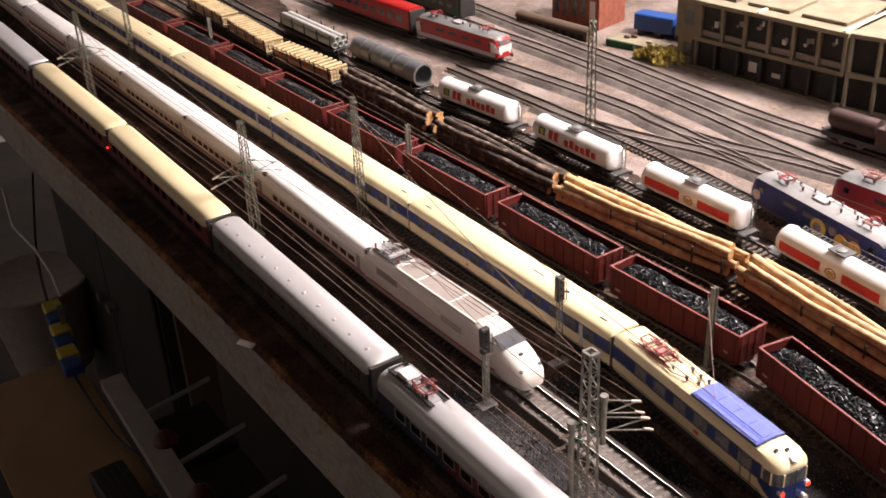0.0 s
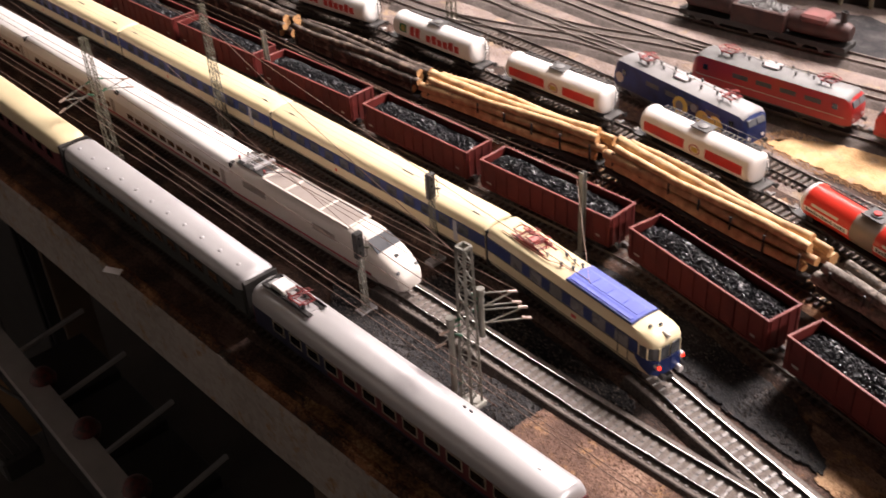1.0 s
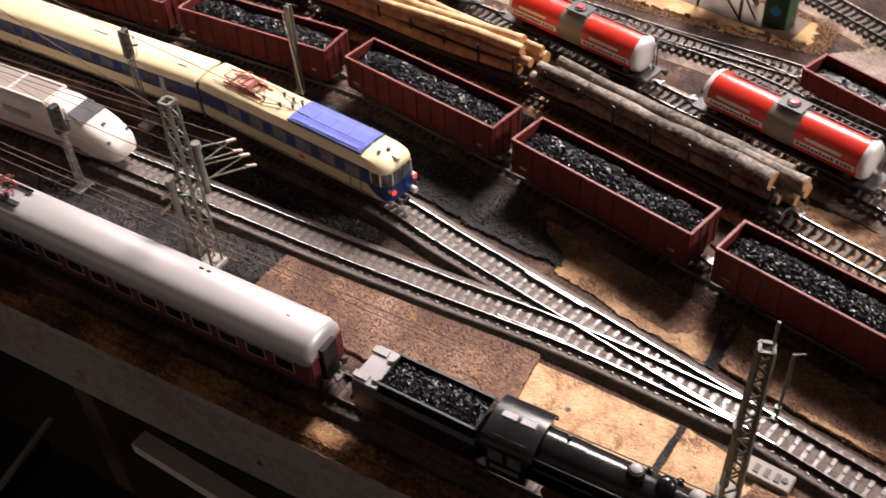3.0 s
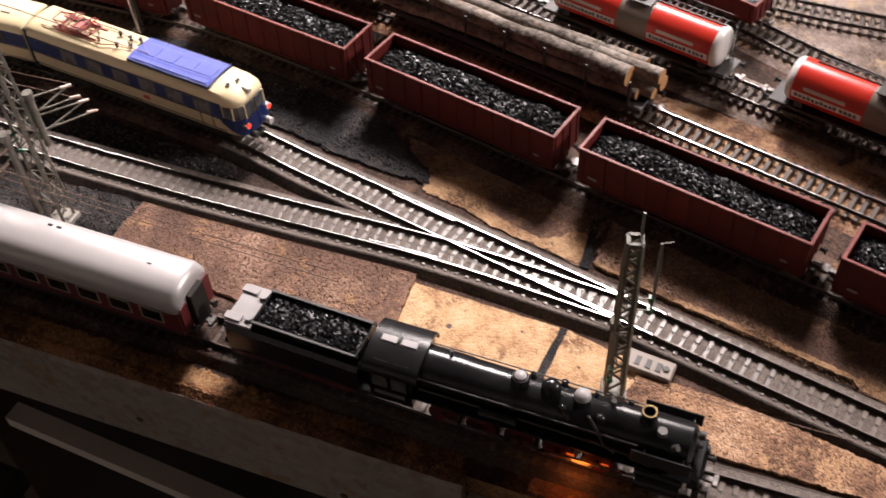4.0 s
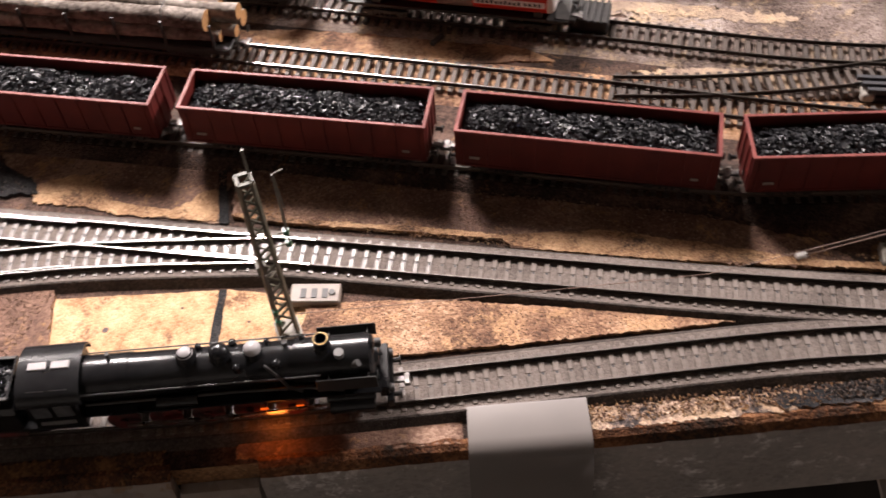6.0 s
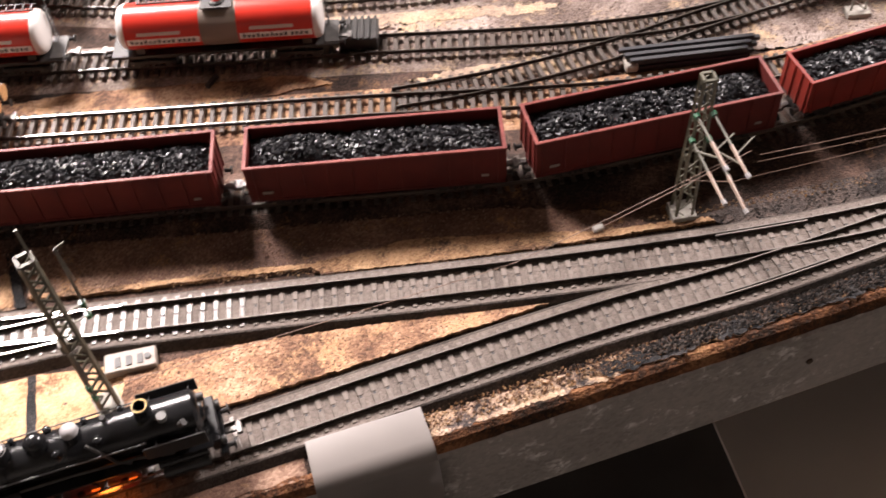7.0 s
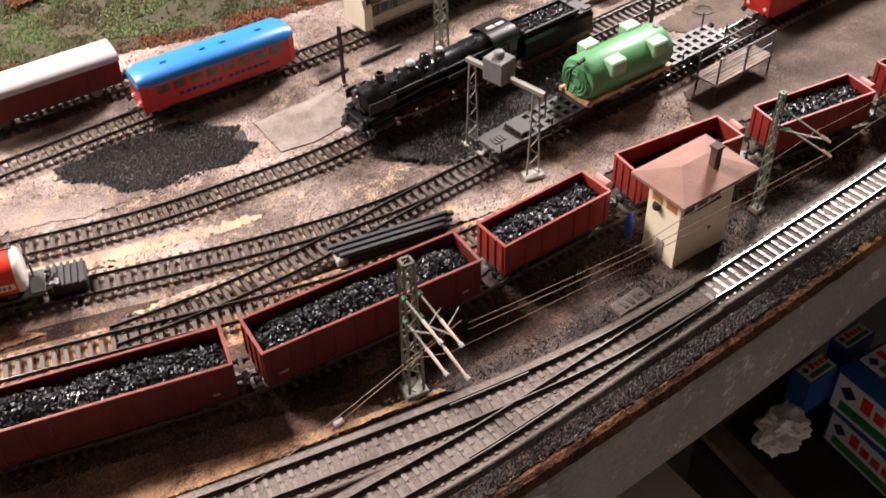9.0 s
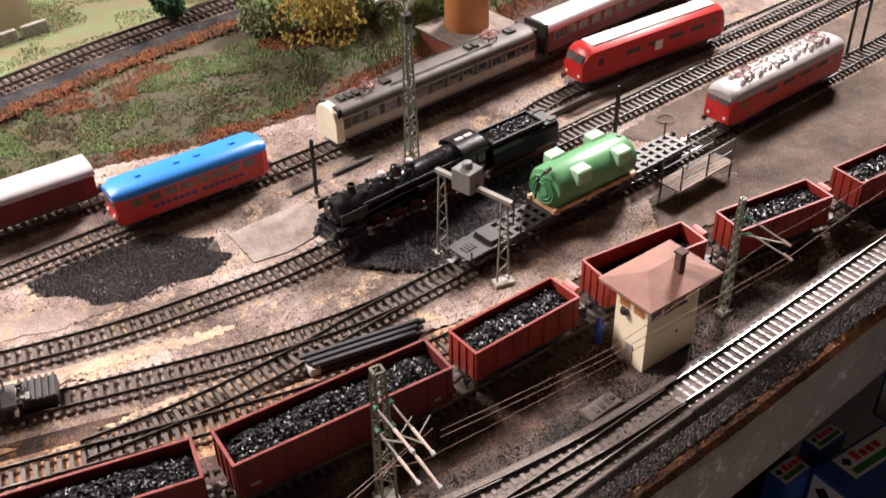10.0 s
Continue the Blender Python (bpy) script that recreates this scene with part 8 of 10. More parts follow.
th = thing("loading_gantry", "grey lattice loading gantry with a motor box over the track", "gantry", None, "goods yard")
feet = ((712, 193), (738, 139))
for fx, fy in feet:
    bm = bm_new()
    for sx in (-1, 1):
        bars(bm, (fx + sx * 5, fy, 2), (fx + sx * 2.4, fy, 76), 1.1)
    for k in range(9):
        z0, z1 = 4 + k * 8, 12 + k * 8
        w0, w1 = 5 - 2.6 * z0 / 76, 5 - 2.6 * z1 / 76
        sgn = 1 if k % 2 else -1
        bars(bm, (fx - sgn * w0, fy, z0), (fx + sgn * w1, fy, z1), 0.7)
    part("lattice_leg", bm, "mast_grey", th)
    bm = bm_new()
    box(bm, fx - 8, fx + 8, fy - 5, fy + 5, 0, 4, bevel=0.4)
    part("foot", bm, "concrete", th)
bm = bm_new()
bars(bm, (710, 198, 77), (741, 132, 77), 4.0, 3.0)
part("cross_beam", bm, "mast_grey", th)
bm = bm_new()
box(bm, -9, 9, -8, 8, 79, 97, m=Matrix.Translation((723, 170, -6)) @ Matrix.Rotation(radians(-64), 4, "Z"), bevel=0.6)
lathe_z(bm, [(91, 4), (95, 4), (96, 3), (96.2, 0.1)], 14, 723, 170)
part("motor_box", bm, "grey_mid", th)
bm = bm_new()
cyl(bm, (741, 130, 60), (741, 130, 92), 0.7, 8)
part("aerial", bm, "frame_black", th)

# wooden service platform with rails
th = thing("service_platform", "low weathered wooden platform with thin handrails", "platform", at(946, 190, 0, 17), "goods yard")
for k in range(7):
    bm = bm_new()
    box(bm, -36, 36, -11 + k * 3.3, -8.2 + k * 3.3, 15, 16.5)
    part("plank", bm, "wood_grey", th)
for x in (-34, 0, 34):
    for s in (-10, 10):
        bm = bm_new()
        bars(bm, (x, s, 0), (x, s, 40), 1.2)
        part("post", bm, "frame_grey", th)
for z in (28, 39):
    for s in (-10, 10):
        bm = bm_new()
        bars(bm, (-34, s, z), (34, s, z), 0.8)
        part("handrail", bm, "frame_grey", th)


# ---------------------------------------------------------------- signal box
th = thing("signal_box", "cream two-storey signal box with a low red-brown hipped roof", "signal box", at(780, 10, 0, 13.8), "")
W, D, HT = 50, 29, 64
for x0, x1, y0, y1 in ((0, W, 0, 1.6), (0, W, D - 1.6, D), (0, 1.6, 1.6, D - 1.6), (W - 1.6, W, 1.6, D - 1.6)):
    bm = bm_new()
    box(bm, x0, x1, y0, y1, 0, HT)
    part("wall", bm, "plaster", th)
bm = bm_new()
ov = 9.5
z0, z1 = HT - 1, HT + 9
e = [(-ov, -ov), (W + ov, -ov), (W + ov, D + ov), (-ov, D + ov)]
ridge = [(13, 16), (36, 16)]
lo = [bm.verts.new((x, y, z0)) for x, y in e]
lo2 = [bm.verts.new((x, y, z0 + 2.2)) for x, y in e]
rg = [bm.verts.new((x, y, z1)) for x, y in ridge]
bm.faces.new(lo[::-1])
for k in range(4):
    bm.faces.new((lo[k], lo[(k + 1) % 4], lo2[(k + 1) % 4], lo2[k]))
bm.faces.new((lo2[0], lo2[1], rg[1], rg[0]))
bm.faces.new((lo2[1], lo2[2], rg[1]))
bm.faces.new((lo2[2], lo2[3], rg[0], rg[1]))
bm.faces.new((lo2[3], lo2[0], rg[0]))
part("hipped_roof", bm, "roof_tile", th)
bm = bm_new()
box(bm, 30.5, 36, 4, 9.5, HT + 1, HT + 20, bevel=0.3)
box(bm, 29.8, 36.7, 3.3, 10.2, HT + 20.05, HT + 22)
part("chimney", bm, "soot_brick", th)
for x in (8, 20, 32):
    bm = bm_new()
    box(bm, x - 4.5, x + 4.5, -0.3, 0.4, HT - 17, HT - 5)
    w = part("window", bm, "glass", th)
    bm = bm_new()
    box(bm, x - 5.4, x + 5.4, -0.9, -0.1, HT - 18.4, HT - 17.2)
    part("sill", bm, "wood_dark", w)
# plain orange colour stands in for the glow of these windows
for y in (8, 21):
    bm = bm_new()
    box(bm, -0.4, 0.3, y - 4.5, y + 4.5, HT - 17, HT - 7)
    part("window", bm, "terracotta", th, "window painted orange as if lit under the eaves")
bm = bm_new()
box(bm, -0.5, 0.3, 10, 17, 0, 19, bevel=0.2)
part("door", bm, "taupe", th)
bm = bm_new()
lathe_z(bm, [(24, 3.0), (26, 3.4), (28, 3.0)], 14)
dark = part("round_lamp", bm, "print_dark", th)
dark.matrix_basis = at(-0.6, 20, 18)
bm = bm_new()
box(bm, 30, 32, -0.5, 0, 22, 24)
part("wall_vent", bm, "wood_dark", th)

bm = bm_new()
lathe_z(bm, [(0, 2.2), (8, 2.6), (14, 3.4), (17, 2.2), (18, 1.7), (21, 1.9), (22.5, 0.9), (22.8, 0.1)], 14)
fig = part("figurine", bm, "figure_blue", smooth=True)
fig.matrix_basis = at(769, 50, 1)
tagged(fig, "tiny plain blue figurine standing beside the signal box", "figurine")

# ---------------------------------------------------------------- masts, signals, wires


def lattice(bm, h, w0, w1, leg=0.9, brace=0.55, step=1.0, x=0.0, y=0.0, z0=0.0):
    for sx in (-1, 1):
        for sy in (-1, 1):
            bars(bm, (x + sx * w0 / 2, y + sy * w0 / 2, z0), (x + sx * w1 / 2, y + sy * w1 / 2, z0 + h), leg)
    z, k = 0.0, 0
    while z < h - 3:
        w = w0 + (w1 - w0) * z / h
        z2 = min(h, z + w * step)
        v = w0 + (w1 - w0) * z2 / h
        s = 1 if k % 2 else -1
        for u in (-1, 1):
            bars(bm, (x - s * w / 2, y + u * w / 2, z0 + z), (x + s * v / 2, y + u * v / 2, z0 + z2), brace)
            bars(bm, (x + u * w / 2, y - s * w / 2, z0 + z), (x + u * v / 2, y + s * v / 2, z0 + z2), brace)
        z, k = z2, k + 1
    for s in (-1, 1):
        bars(bm, (x - w1 / 2, y + s * w1 / 2, z0 + h), (x + w1 / 2, y + s * w1 / 2, z0 + h), leg)
        bars(bm, (x + s * w1 / 2, y - w1 / 2, z0 + h), (x + s * w1 / 2, y + w1 / 2, z0 + h), leg)


def cantilever(th, angle, reach, z, back=3.0):
    """A catenary arm: stay, tube, insulators and registration arm."""
    m = Matrix.Rotation(radians(angle), 4, "Z")
    for p, q in (((back, 0, z + 16), (reach, 0, z + 6)), ((back, 0, z), (reach, 0, z + 6)), ((back + 6, 0, z + 3), (reach + 4, 0, z - 5))):
        bm = bm_new()
        bars(bm, m @ Vector(p), m @ Vector(q), 0.75)
        part("arm", bm, "mast_grey", th)
    for p, q, mat in (((back + 1, 0, z + 15.6), (back + 6, 0, z + 14), "insulator"), ((back + 1, 0, z + 0.5), (back + 7, 0, z + 3.5), "insulator"), ((reach - 5, 0, z + 7.4), (reach + 2, 0, z + 5.2), "insulator_pale"), ((reach - 2, 0, z - 2.6), (reach + 5, 0, z - 5.4), "insulator_pale")):
        bm = bm_new()
        cyl(bm, m @ Vector(p), m @ Vector(q), 1.0, 8)
        part("insulator", bm, mat, th)


def lattice_mast(x, y, h, w0, w1, label, arms=(), mat="mast", foot=True, turn=14, leg=0.9, brace=0.6):
    th = thing("catenary_mast", label, "catenary mast", at(x, y, 0, turn), "catenary masts")
    bm = bm_new()
    lattice(bm, h, w0, w1, leg, brace)
    part("lattice", bm, mat, th)
    if foot:
        bm = bm_new()
        box(bm, -w0 * 0.75, w0 * 0.75, -w0 * 0.75, w0 * 0.75, -0.5, 5.5, bevel=0.5)
        part("foot", bm, "concrete", th)
    for a, r, z in arms:
        cantilever(th, a - turn, r, z)
    return th


lattice_mast(-1097, -439, 136, 8, 5, "olive lattice mast between the trains", ((100, 28, 72), (-80, 34, 72)))
lattice_mast(-1242, -364, 112, 8, 5, "olive lattice mast between the trains")
lattice_mast(-611, -316, 133, 9, 5.5, "olive lattice mast with catenary arms beside the white train", ((100, 32, 74), (-80, 36, 74)))
lattice_mast(-589, -203, 146, 8, 4.5, "tall olive lattice mast beside the railcar")
lattice_mast(-702, 136, 142, 8.5, 6.0, "olive lattice mast in the yard", leg=1.4, brace=0.8)
big_mast = lattice_mast(-100, -195, 139, 10.5, 7, "grey-green lattice mast with arms to both sides", ((86, 36, 84), (82, 42, 70), (-105, 18, 66)), mat="mast_grey", leg=1.7, brace=0.8)

for x, y, z0, z1, r in ((-6.5, -9.5, 16, 78, 2.4), (4.5, 9.0, 62, 98, 2.2)):
    bm = bm_new()
    cyl(bm, (x, y, z0), (x, y, z1), r, 12)
    cyl(bm, (x, y, z1), (x, y, z1 + 5), r * 1.35, 12)
    w = part("tension_weight", bm, "mast_grey", big_mast, "pale grey tension weight", smooth=True)
    for z in (z0 + 6, z1 - 4):
        bm = bm_new()
        bars(bm, (x, y, z), (x * 0.4, y * 0.4, z + 2), 0.8)
        part("bracket", bm, "insulator", w)


def drop_rod(th, x, y, z0, z1, tie):
    """A rod hung beside a mast on two green insulators, with thin ties to it."""
    bm = bm_new()
    bars(bm, (x, y, z0), (x, y, z1), 1.3)
    bars(bm, (x + 1.6, y, z1 - 24), (x + 0.4, y, z1 - 2), 0.8)
    bars(bm, (x, y, z1), (x + 5, y, z1 + 1.5), 0.6)
    rod = part("drop_rod", bm, "mast_grey", th, "pale grey drop rod")
    for z in (z0, z0 + 9):
        bm = bm_new()
        cyl(bm, (x - 0.6, y, z - 1.6), (x - 0.6, y, z + 1.6), 1.7, 10)
        part("insulator", bm, "insulator", rod)
    bm = bm_new()
    for z in (z0, z0 + 9):
        bars(bm, (tie[0], tie[1], z), (x, y, z), 0.7)
    part("tie", bm, "mast", th)


mid_mast = lattice_mast(260, -116, 126, 9.0, 6.4, "tall olive lattice mast beside the steam engine", (), turn=30, leg=1.8, brace=1.0, mat="mast")
bm = bm_new()
bars(bm, (3, 3.5, 124), (3, 3.5, 141), 1.3)
part("top_spike", bm, "mast_grey", mid_mast)
bm = bm_new()
bars(bm, (-4, 0, 60), (-4, 0, 66), 6.0, 5.0)
part("fuse_box", bm, "mast", mid_mast)
drop_rod(mid_mast, 13, 2, 72, 122, (3, 2))
drop_rod(mid_mast, -3.5, -9, 26, 66, (-3.5, -3))


def twin_arms(th, tip, reach, z_hi, z_lo, gap):
    """Two parallel brackets, each an upper stay and a lower tube with pale insulators."""
    for s in (-1, 1):
        x = s * gap
        k = 1.0 if s < 0 else 1.18
        for z0, far, drop in ((z_hi, reach * 0.86 * k, 4.0), (z_lo, reach * k, 5.0)):
            y0 = -3.5
            p, q = Vector((x, y0, z0)), Vector((x + tip, -far, z0 - drop))
            mid = p.lerp(q, 0.55)
            bm = bm_new()
            bars(bm, p, mid, 1.0)
            arm = part("arm", bm, "mast_grey", th)
            bm = bm_new()
            cyl(bm, mid, q, 1.05, 8, 0.8)
            part("insulator", bm, "insulator_pale", arm, "pale pinkish insulator rod")
            bm = bm_new()
            cyl(bm, p, p.lerp(q, 0.07), 1.7, 10)
            part("insulator", bm, "insulator", arm)
            bm = bm_new()
            cyl(bm, q, q + Vector((0.6, -2.5, -0.6)), 1.3, 8)
            part("end_clamp", bm, "grey_light", arm)
        bm = bm_new()
        bars(bm, (x + tip * 0.8, -reach * 0.74 * k, z_hi - 3.4), (x + 0.5, -12, z_lo - 1.0), 0.8)
        bars(bm, (x + tip * 0.7, -reach * 0.62 * k, z_hi - 3.0), (x + tip + 9, -reach * 0.5 * k, z_hi + 2), 0.7)
        part("strut", bm, "mast_grey", th)


arm_mast = lattice_mast(582, -22, 108, 9.5, 6.0, "olive lattice mast with twin catenary arms", (), leg=1.4, turn=4)
twin_arms(arm_mast, 5.0, 44, 86, 68, 4.5)
lattice_mast(867, 39, 102, 5.6, 3.0, "slim green lattice mast beside the signal box", ((-62, 36, 74),), mat="mast_green")
th = thing("yard_lamp_mast", "tall olive lattice mast with two curved lamp arms", "lamp mast", at(744, 338, 0, 14), "")
bm = bm_new()
lattice(bm, 132, 9, 4.5, 1.5, 0.95)
part("lattice", bm, "mast_green", th)
bm = bm_new()
box(bm, -4, 4, -4, 4, 132, 140, bevel=0.5)
part("head_box", bm, "frame_black", th)
for s in (-1, 1):
    bm = bm_new()
    pipe_run(bm, [(0, 0, 140), (s * 4, 0, 150), (s * 12, 0, 156), (s * 30, 0, 158)], 0.8, 6)
    box(bm, s * 24 - 5, s * 24 + 5, -1.6, 1.6, 156.5, 159.5, bevel=0.5)
    part("lamp_arm", bm, "grey_light", th)


def post(x, y, h, label, mat="mast_grey", w=3.0, name="catenary_post"):
    th = thing(name, label, "post", at(x, y, 0, 14), "catenary posts")
    bm = bm_new()
    for s in (-1, 1):
        box(bm, -w / 2, w / 2, s * w * 0.42 - 0.4, s * w * 0.42 + 0.4, 0, h)
    box(bm, -0.35, 0.35, -w * 0.42, w * 0.42, 0, h)
    part("beam", bm, mat, th)
    bm = bm_new()
    box(bm, -w, w, -w, w, -0.5, 3.5, bevel=0.4)
    part("foot", bm, "concrete", th)


post(-208, -22, 82, "pale green steel post beside the coal wagons", w=4.5)
post(-646, -127, 80, "pale green steel post beside the coal wagons", w=4.5)
post(-1189, -250, 74, "pale green steel post beside the coal wagons", w=4.5)
post(646, 314, 57, "thin dark post in the goods yard", "frame_black", 2.4)
post(927, 291, 54, "thin dark post in the goods yard", "frame_black", 2.4)
post(1228, 330, 90, "thin dark post at the end of the yard", "frame_black", 2.0)
post(1248, 332, 90, "thin dark post at the end of the yard", "frame_black", 2.0)


def light_signal(x, y, h, label):
    th = thing("light_signal", label, "railway signal", at(x, y, 0, 14), "light signals")
    bm = bm_new()
    lattice(bm, h - 24, 4.2, 3.2, 0.7, 0.45, z0=2)
    part("lattice_post", bm, "mast" if h > 80 else "mast_grey", th)
    bm = bm_new()
    box(bm, -2.6, 2.6, -4.2, 4.2, h - 24, h, bevel=1.0)
    head = part("signal_head", bm, "frame_black", th)
    for k in range(3):
        bm = bm_new()
        cyl(bm, (2.6, 0, h - 5 - k * 6.5), (4.0, 0, h - 5 - k * 6.5), 1.5, 12)
        part("lens_hood", bm, "frame_black", head)
    bm = bm_new()
    pipe_run(bm, [(0, 3, h - 28), (0, 7.5, h - 26), (0, 7.5, h - 8)], 0.45, 5)
    bars(bm, (-2, 6, h - 18), (2, 9, h - 18), 1.4)
    part("ladder_hoop", bm, "mast", th)
    bm = bm_new()
    box(bm, -5, 5, -8, 8, -0.5, 3.0, bevel=0.4)
    part("foot", bm, "grey_light", th)


light_signal(-241, -210, 77, "black light signal on a lattice post beside the white train")
light_signal(-269, -130, 88, "black light signal on a green lattice post")


def wire(pts, r=0.32, label="thin copper catenary wire between the masts", sag=2.5, name="catenary_wire"):
    bm = bm_new()
    run = []
    for p, q in zip(pts, pts[1:]):
        p, q = Vector(p), Vector(q)
        for k in range(10):
            t = k / 10
            run.append(p.lerp(q, t) - Vector((0, 0, sag * 4 * t * (1 - t))))
    run.append(Vector(pts[-1]))
    pipe_run(bm, run, r, 5)
    tagged(part(name, bm, "wire"), label, "wire", group="catenary wires")


wire([(-1480, -545, 82), (-1097, -462, 80), (-611, -340, 80), (-105, -226, 76), (120, -175, 72)])
wire([(-1480, -545, 70), (-1097, -462, 70), (-611, -340, 70), (-105, -226, 68), (120, -175, 64)], sag=0.3)
wire([(-1480, -470, 84), (-1097, -413, 82), (-611, -290, 82), (-97, -157, 90)])
wire([(-1480, -470, 72), (-1097, -413, 72), (-611, -290, 72), (-94, -153, 76)], sag=0.3)
wire([(-1300, -436, 118), (-611, -316, 118), (-100, -195, 132)], sag=4)
wire([(-1300, -374, 100), (-589, -203, 130), (-100, -195, 128)], sag=5)
wire([(-1300, -340, 92), (-640, -178, 96), (-76, -112, 92)], sag=3)
wire([(-76, -112, 90), (-208, -28, 78), (-646, -128, 76)], sag=2, r=0.24)
wire([(-1300, -420, 96), (-611, -250, 96), (-241, -206, 70), (-100, -188, 84)], sag=3, r=0.3)
wire([(-900, -420, 60), (-420, -300, 62), (-100, -222, 56), (-62, -196, 30)], sag=1, r=0.26)
wire([(607, -48, 70), (719, -31, 70), (886, 6, 70), (945, 23, 74), (1250, 112, 78)], sag=0.6, r=0.24)
wire([(609, -45, 72), (730, -24, 70), (878, 11, 88), (938, 22, 92), (1250, 120, 96)], sag=1.0, r=0.22)
wire([(594, -53, 62), (722, -33, 67), (886, 4, 67)], sag=0.4, r=0.22)
wire([(578, -30, 40), (594, -53, 62)], sag=0.3, r=0.24)
wire([(606, -40, 70), (532, -29, 3)], sag=0.5)
for dy, z0, z1 in ((-6, 88, 70), (20, 90, 84)):
    wire([(-1350, -490 + dy, z0), (-611, -304 + dy, z0 - 2), (-110, -190 + dy * 0.6, z1)], sag=3.5, r=0.22)
for dy, z0 in ((0, 98), (10, 82)):
    wire([(-1350, -300 + dy, z0), (-646, -140 + dy, z0 - 6), (-208, -24 + dy, 78)], sag=4, r=0.26)
wire([(600, -34, 60), (480, -58, 16), (260, -110, 10)], sag=1.0, r=0.22)
bm = bm_new()
box(bm, -3.4, 3.4, -2, 2, 0, 3.2, bevel=0.8)
o = part("white_chip", bm, "white")
o.matrix_basis = at(532, -29, 2, 20)
tagged(o, "small white plastic chip lying on the brown mat", "debris")

# ---------------------------------------------------------------- depot, small buildings, hopper
ang = math.degrees(math.atan2(453 - 364, -621 + 862))
th = thing("depot_building", "two-storey beige depot with open frame bays and a flat roof", "building", at(-862, 364, 0, ang), "")
BL, BD, F1, F2 = 257, 150, 46, 96
# solid near-black block paints the shade inside the open bays
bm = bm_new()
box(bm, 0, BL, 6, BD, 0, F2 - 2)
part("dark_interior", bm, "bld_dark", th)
bm = bm_new()
box(bm, -4, BL + 4, -3, BD, F2 - 2, F2 + 4, bevel=0.6)
rf = part("flat_roof", bm, "bld_stone", th)
for k in range(3):
    bm = bm_new()
    box(bm, 16 + k * 82, 80 + k * 82, 20, 90, F2 + 4, F2 + 9, bevel=0.8)
    part("roof_light", bm, "bld_stone", rf)
bm = bm_new()
box(bm, -2, BL + 2, -2, 7, F1 - 4, F1 + 2, bevel=0.4)
part("floor_beam", bm, "bld_stone", th)
bm = bm_new()
box(bm, -2, BL + 2, -2, 7, 0, 5, bevel=0.4)
part("plinth", bm, "bld_stone", th)
for k in range(8):
    x = BL * k / 7
    bm = bm_new()
    box(bm, x - 2.2, x + 2.2, -1.5, 6.5, F1, F2 - 2, bevel=0.3)
    part("column", bm, "bld_stone", th)
    if k < 7:
        bm = bm_new()
        box(bm, x + 4, x + BL / 7 - 4, 3.0, 6.2, F1 + 4, F1 + 12)
        part("parapet", bm, "taupe_band", th)
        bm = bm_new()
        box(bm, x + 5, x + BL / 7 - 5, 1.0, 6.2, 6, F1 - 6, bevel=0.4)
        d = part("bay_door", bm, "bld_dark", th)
        if k in (3, 4):
            bm = bm_new()
            box(bm, x + 11, x + BL / 7 - 13, 0.3, 1.2, 17, 17 + 8 * (k == 3) + 6)
            part("door_window", bm, "offwhite", d)
        for j in range(2 + k % 2):
            u, v = 7 + (k * 37 + j * 53) % 19, (k * 29 + j * 41) % 22
            bm = bm_new()
            box(bm, x + u, x + u + 2.5 + (k + j) % 3 * 1.8, 5.0, 6.4, F1 + 14 + v, F1 + 18 + v + (k * j + 2) % 4 * 1.6, bevel=0.3)
            part("pale_goods", bm, ("offwhite", "taupe", "taupe_band")[(k + 2 * j) % 3], th)
        bm = bm_new()
        box(bm, x + BL / 7 - 9, x + BL / 7 - 5.5, -4.0, 5.0, 5, F1 - 4, bevel=0.4)
        part("door_leaf", bm, "bld_dark", d, "open dark door leaf")
bm = bm_new()
box(bm, 2.3, BL / 7 - 2.3, -0.8, 6.0, 5.1, F2 - 2.1, bevel=0.3)
end = part("end_bay_wall", bm, "bld_stone", th, "closed beige end bay")
for z in (16, F1 + 16):
    bm = bm_new()
    box(bm, 11, BL / 7 - 11, -1.4, -0.6, z, z + 20, bevel=0.2)
    part("window", bm, "glass_grey", end)
for x in (3, BL / 2, BL - 3):
    bm = bm_new()
    box(bm, x - 2, x + 2, -2, BD - 4, F2 + 4, F2 + 6.5, bevel=0.3)
    part("roof_kerb", bm, "plaster", rf)
th2 = thing("depot_wing", "beige depot wing with open frame bays and a flat roof", "building", at(-618, 457, 0, ang + 10), "")
# same near-black fill, painted shade behind the wing's open frames
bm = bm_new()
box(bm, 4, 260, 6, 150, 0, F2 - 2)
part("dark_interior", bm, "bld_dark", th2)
bm = bm_new()
box(bm, 0, 264, -2, 150, F2 - 2, F2 + 4, bevel=0.6)
part("flat_roof", bm, "bld_stone", th2)
bm = bm_new()
box(bm, 0, 264, -2, 6, F1 - 4, F1 + 2, bevel=0.4)
part("floor_beam", bm, "bld_stone", th2)
for k in range(8):
    bm = bm_new()
    box(bm, 2 + 36 * k - 2, 2 + 36 * k + 2, -1.5, 6.5, 0, F2 - 2, bevel=0.3)
    part("column", bm, "bld_stone", th2)

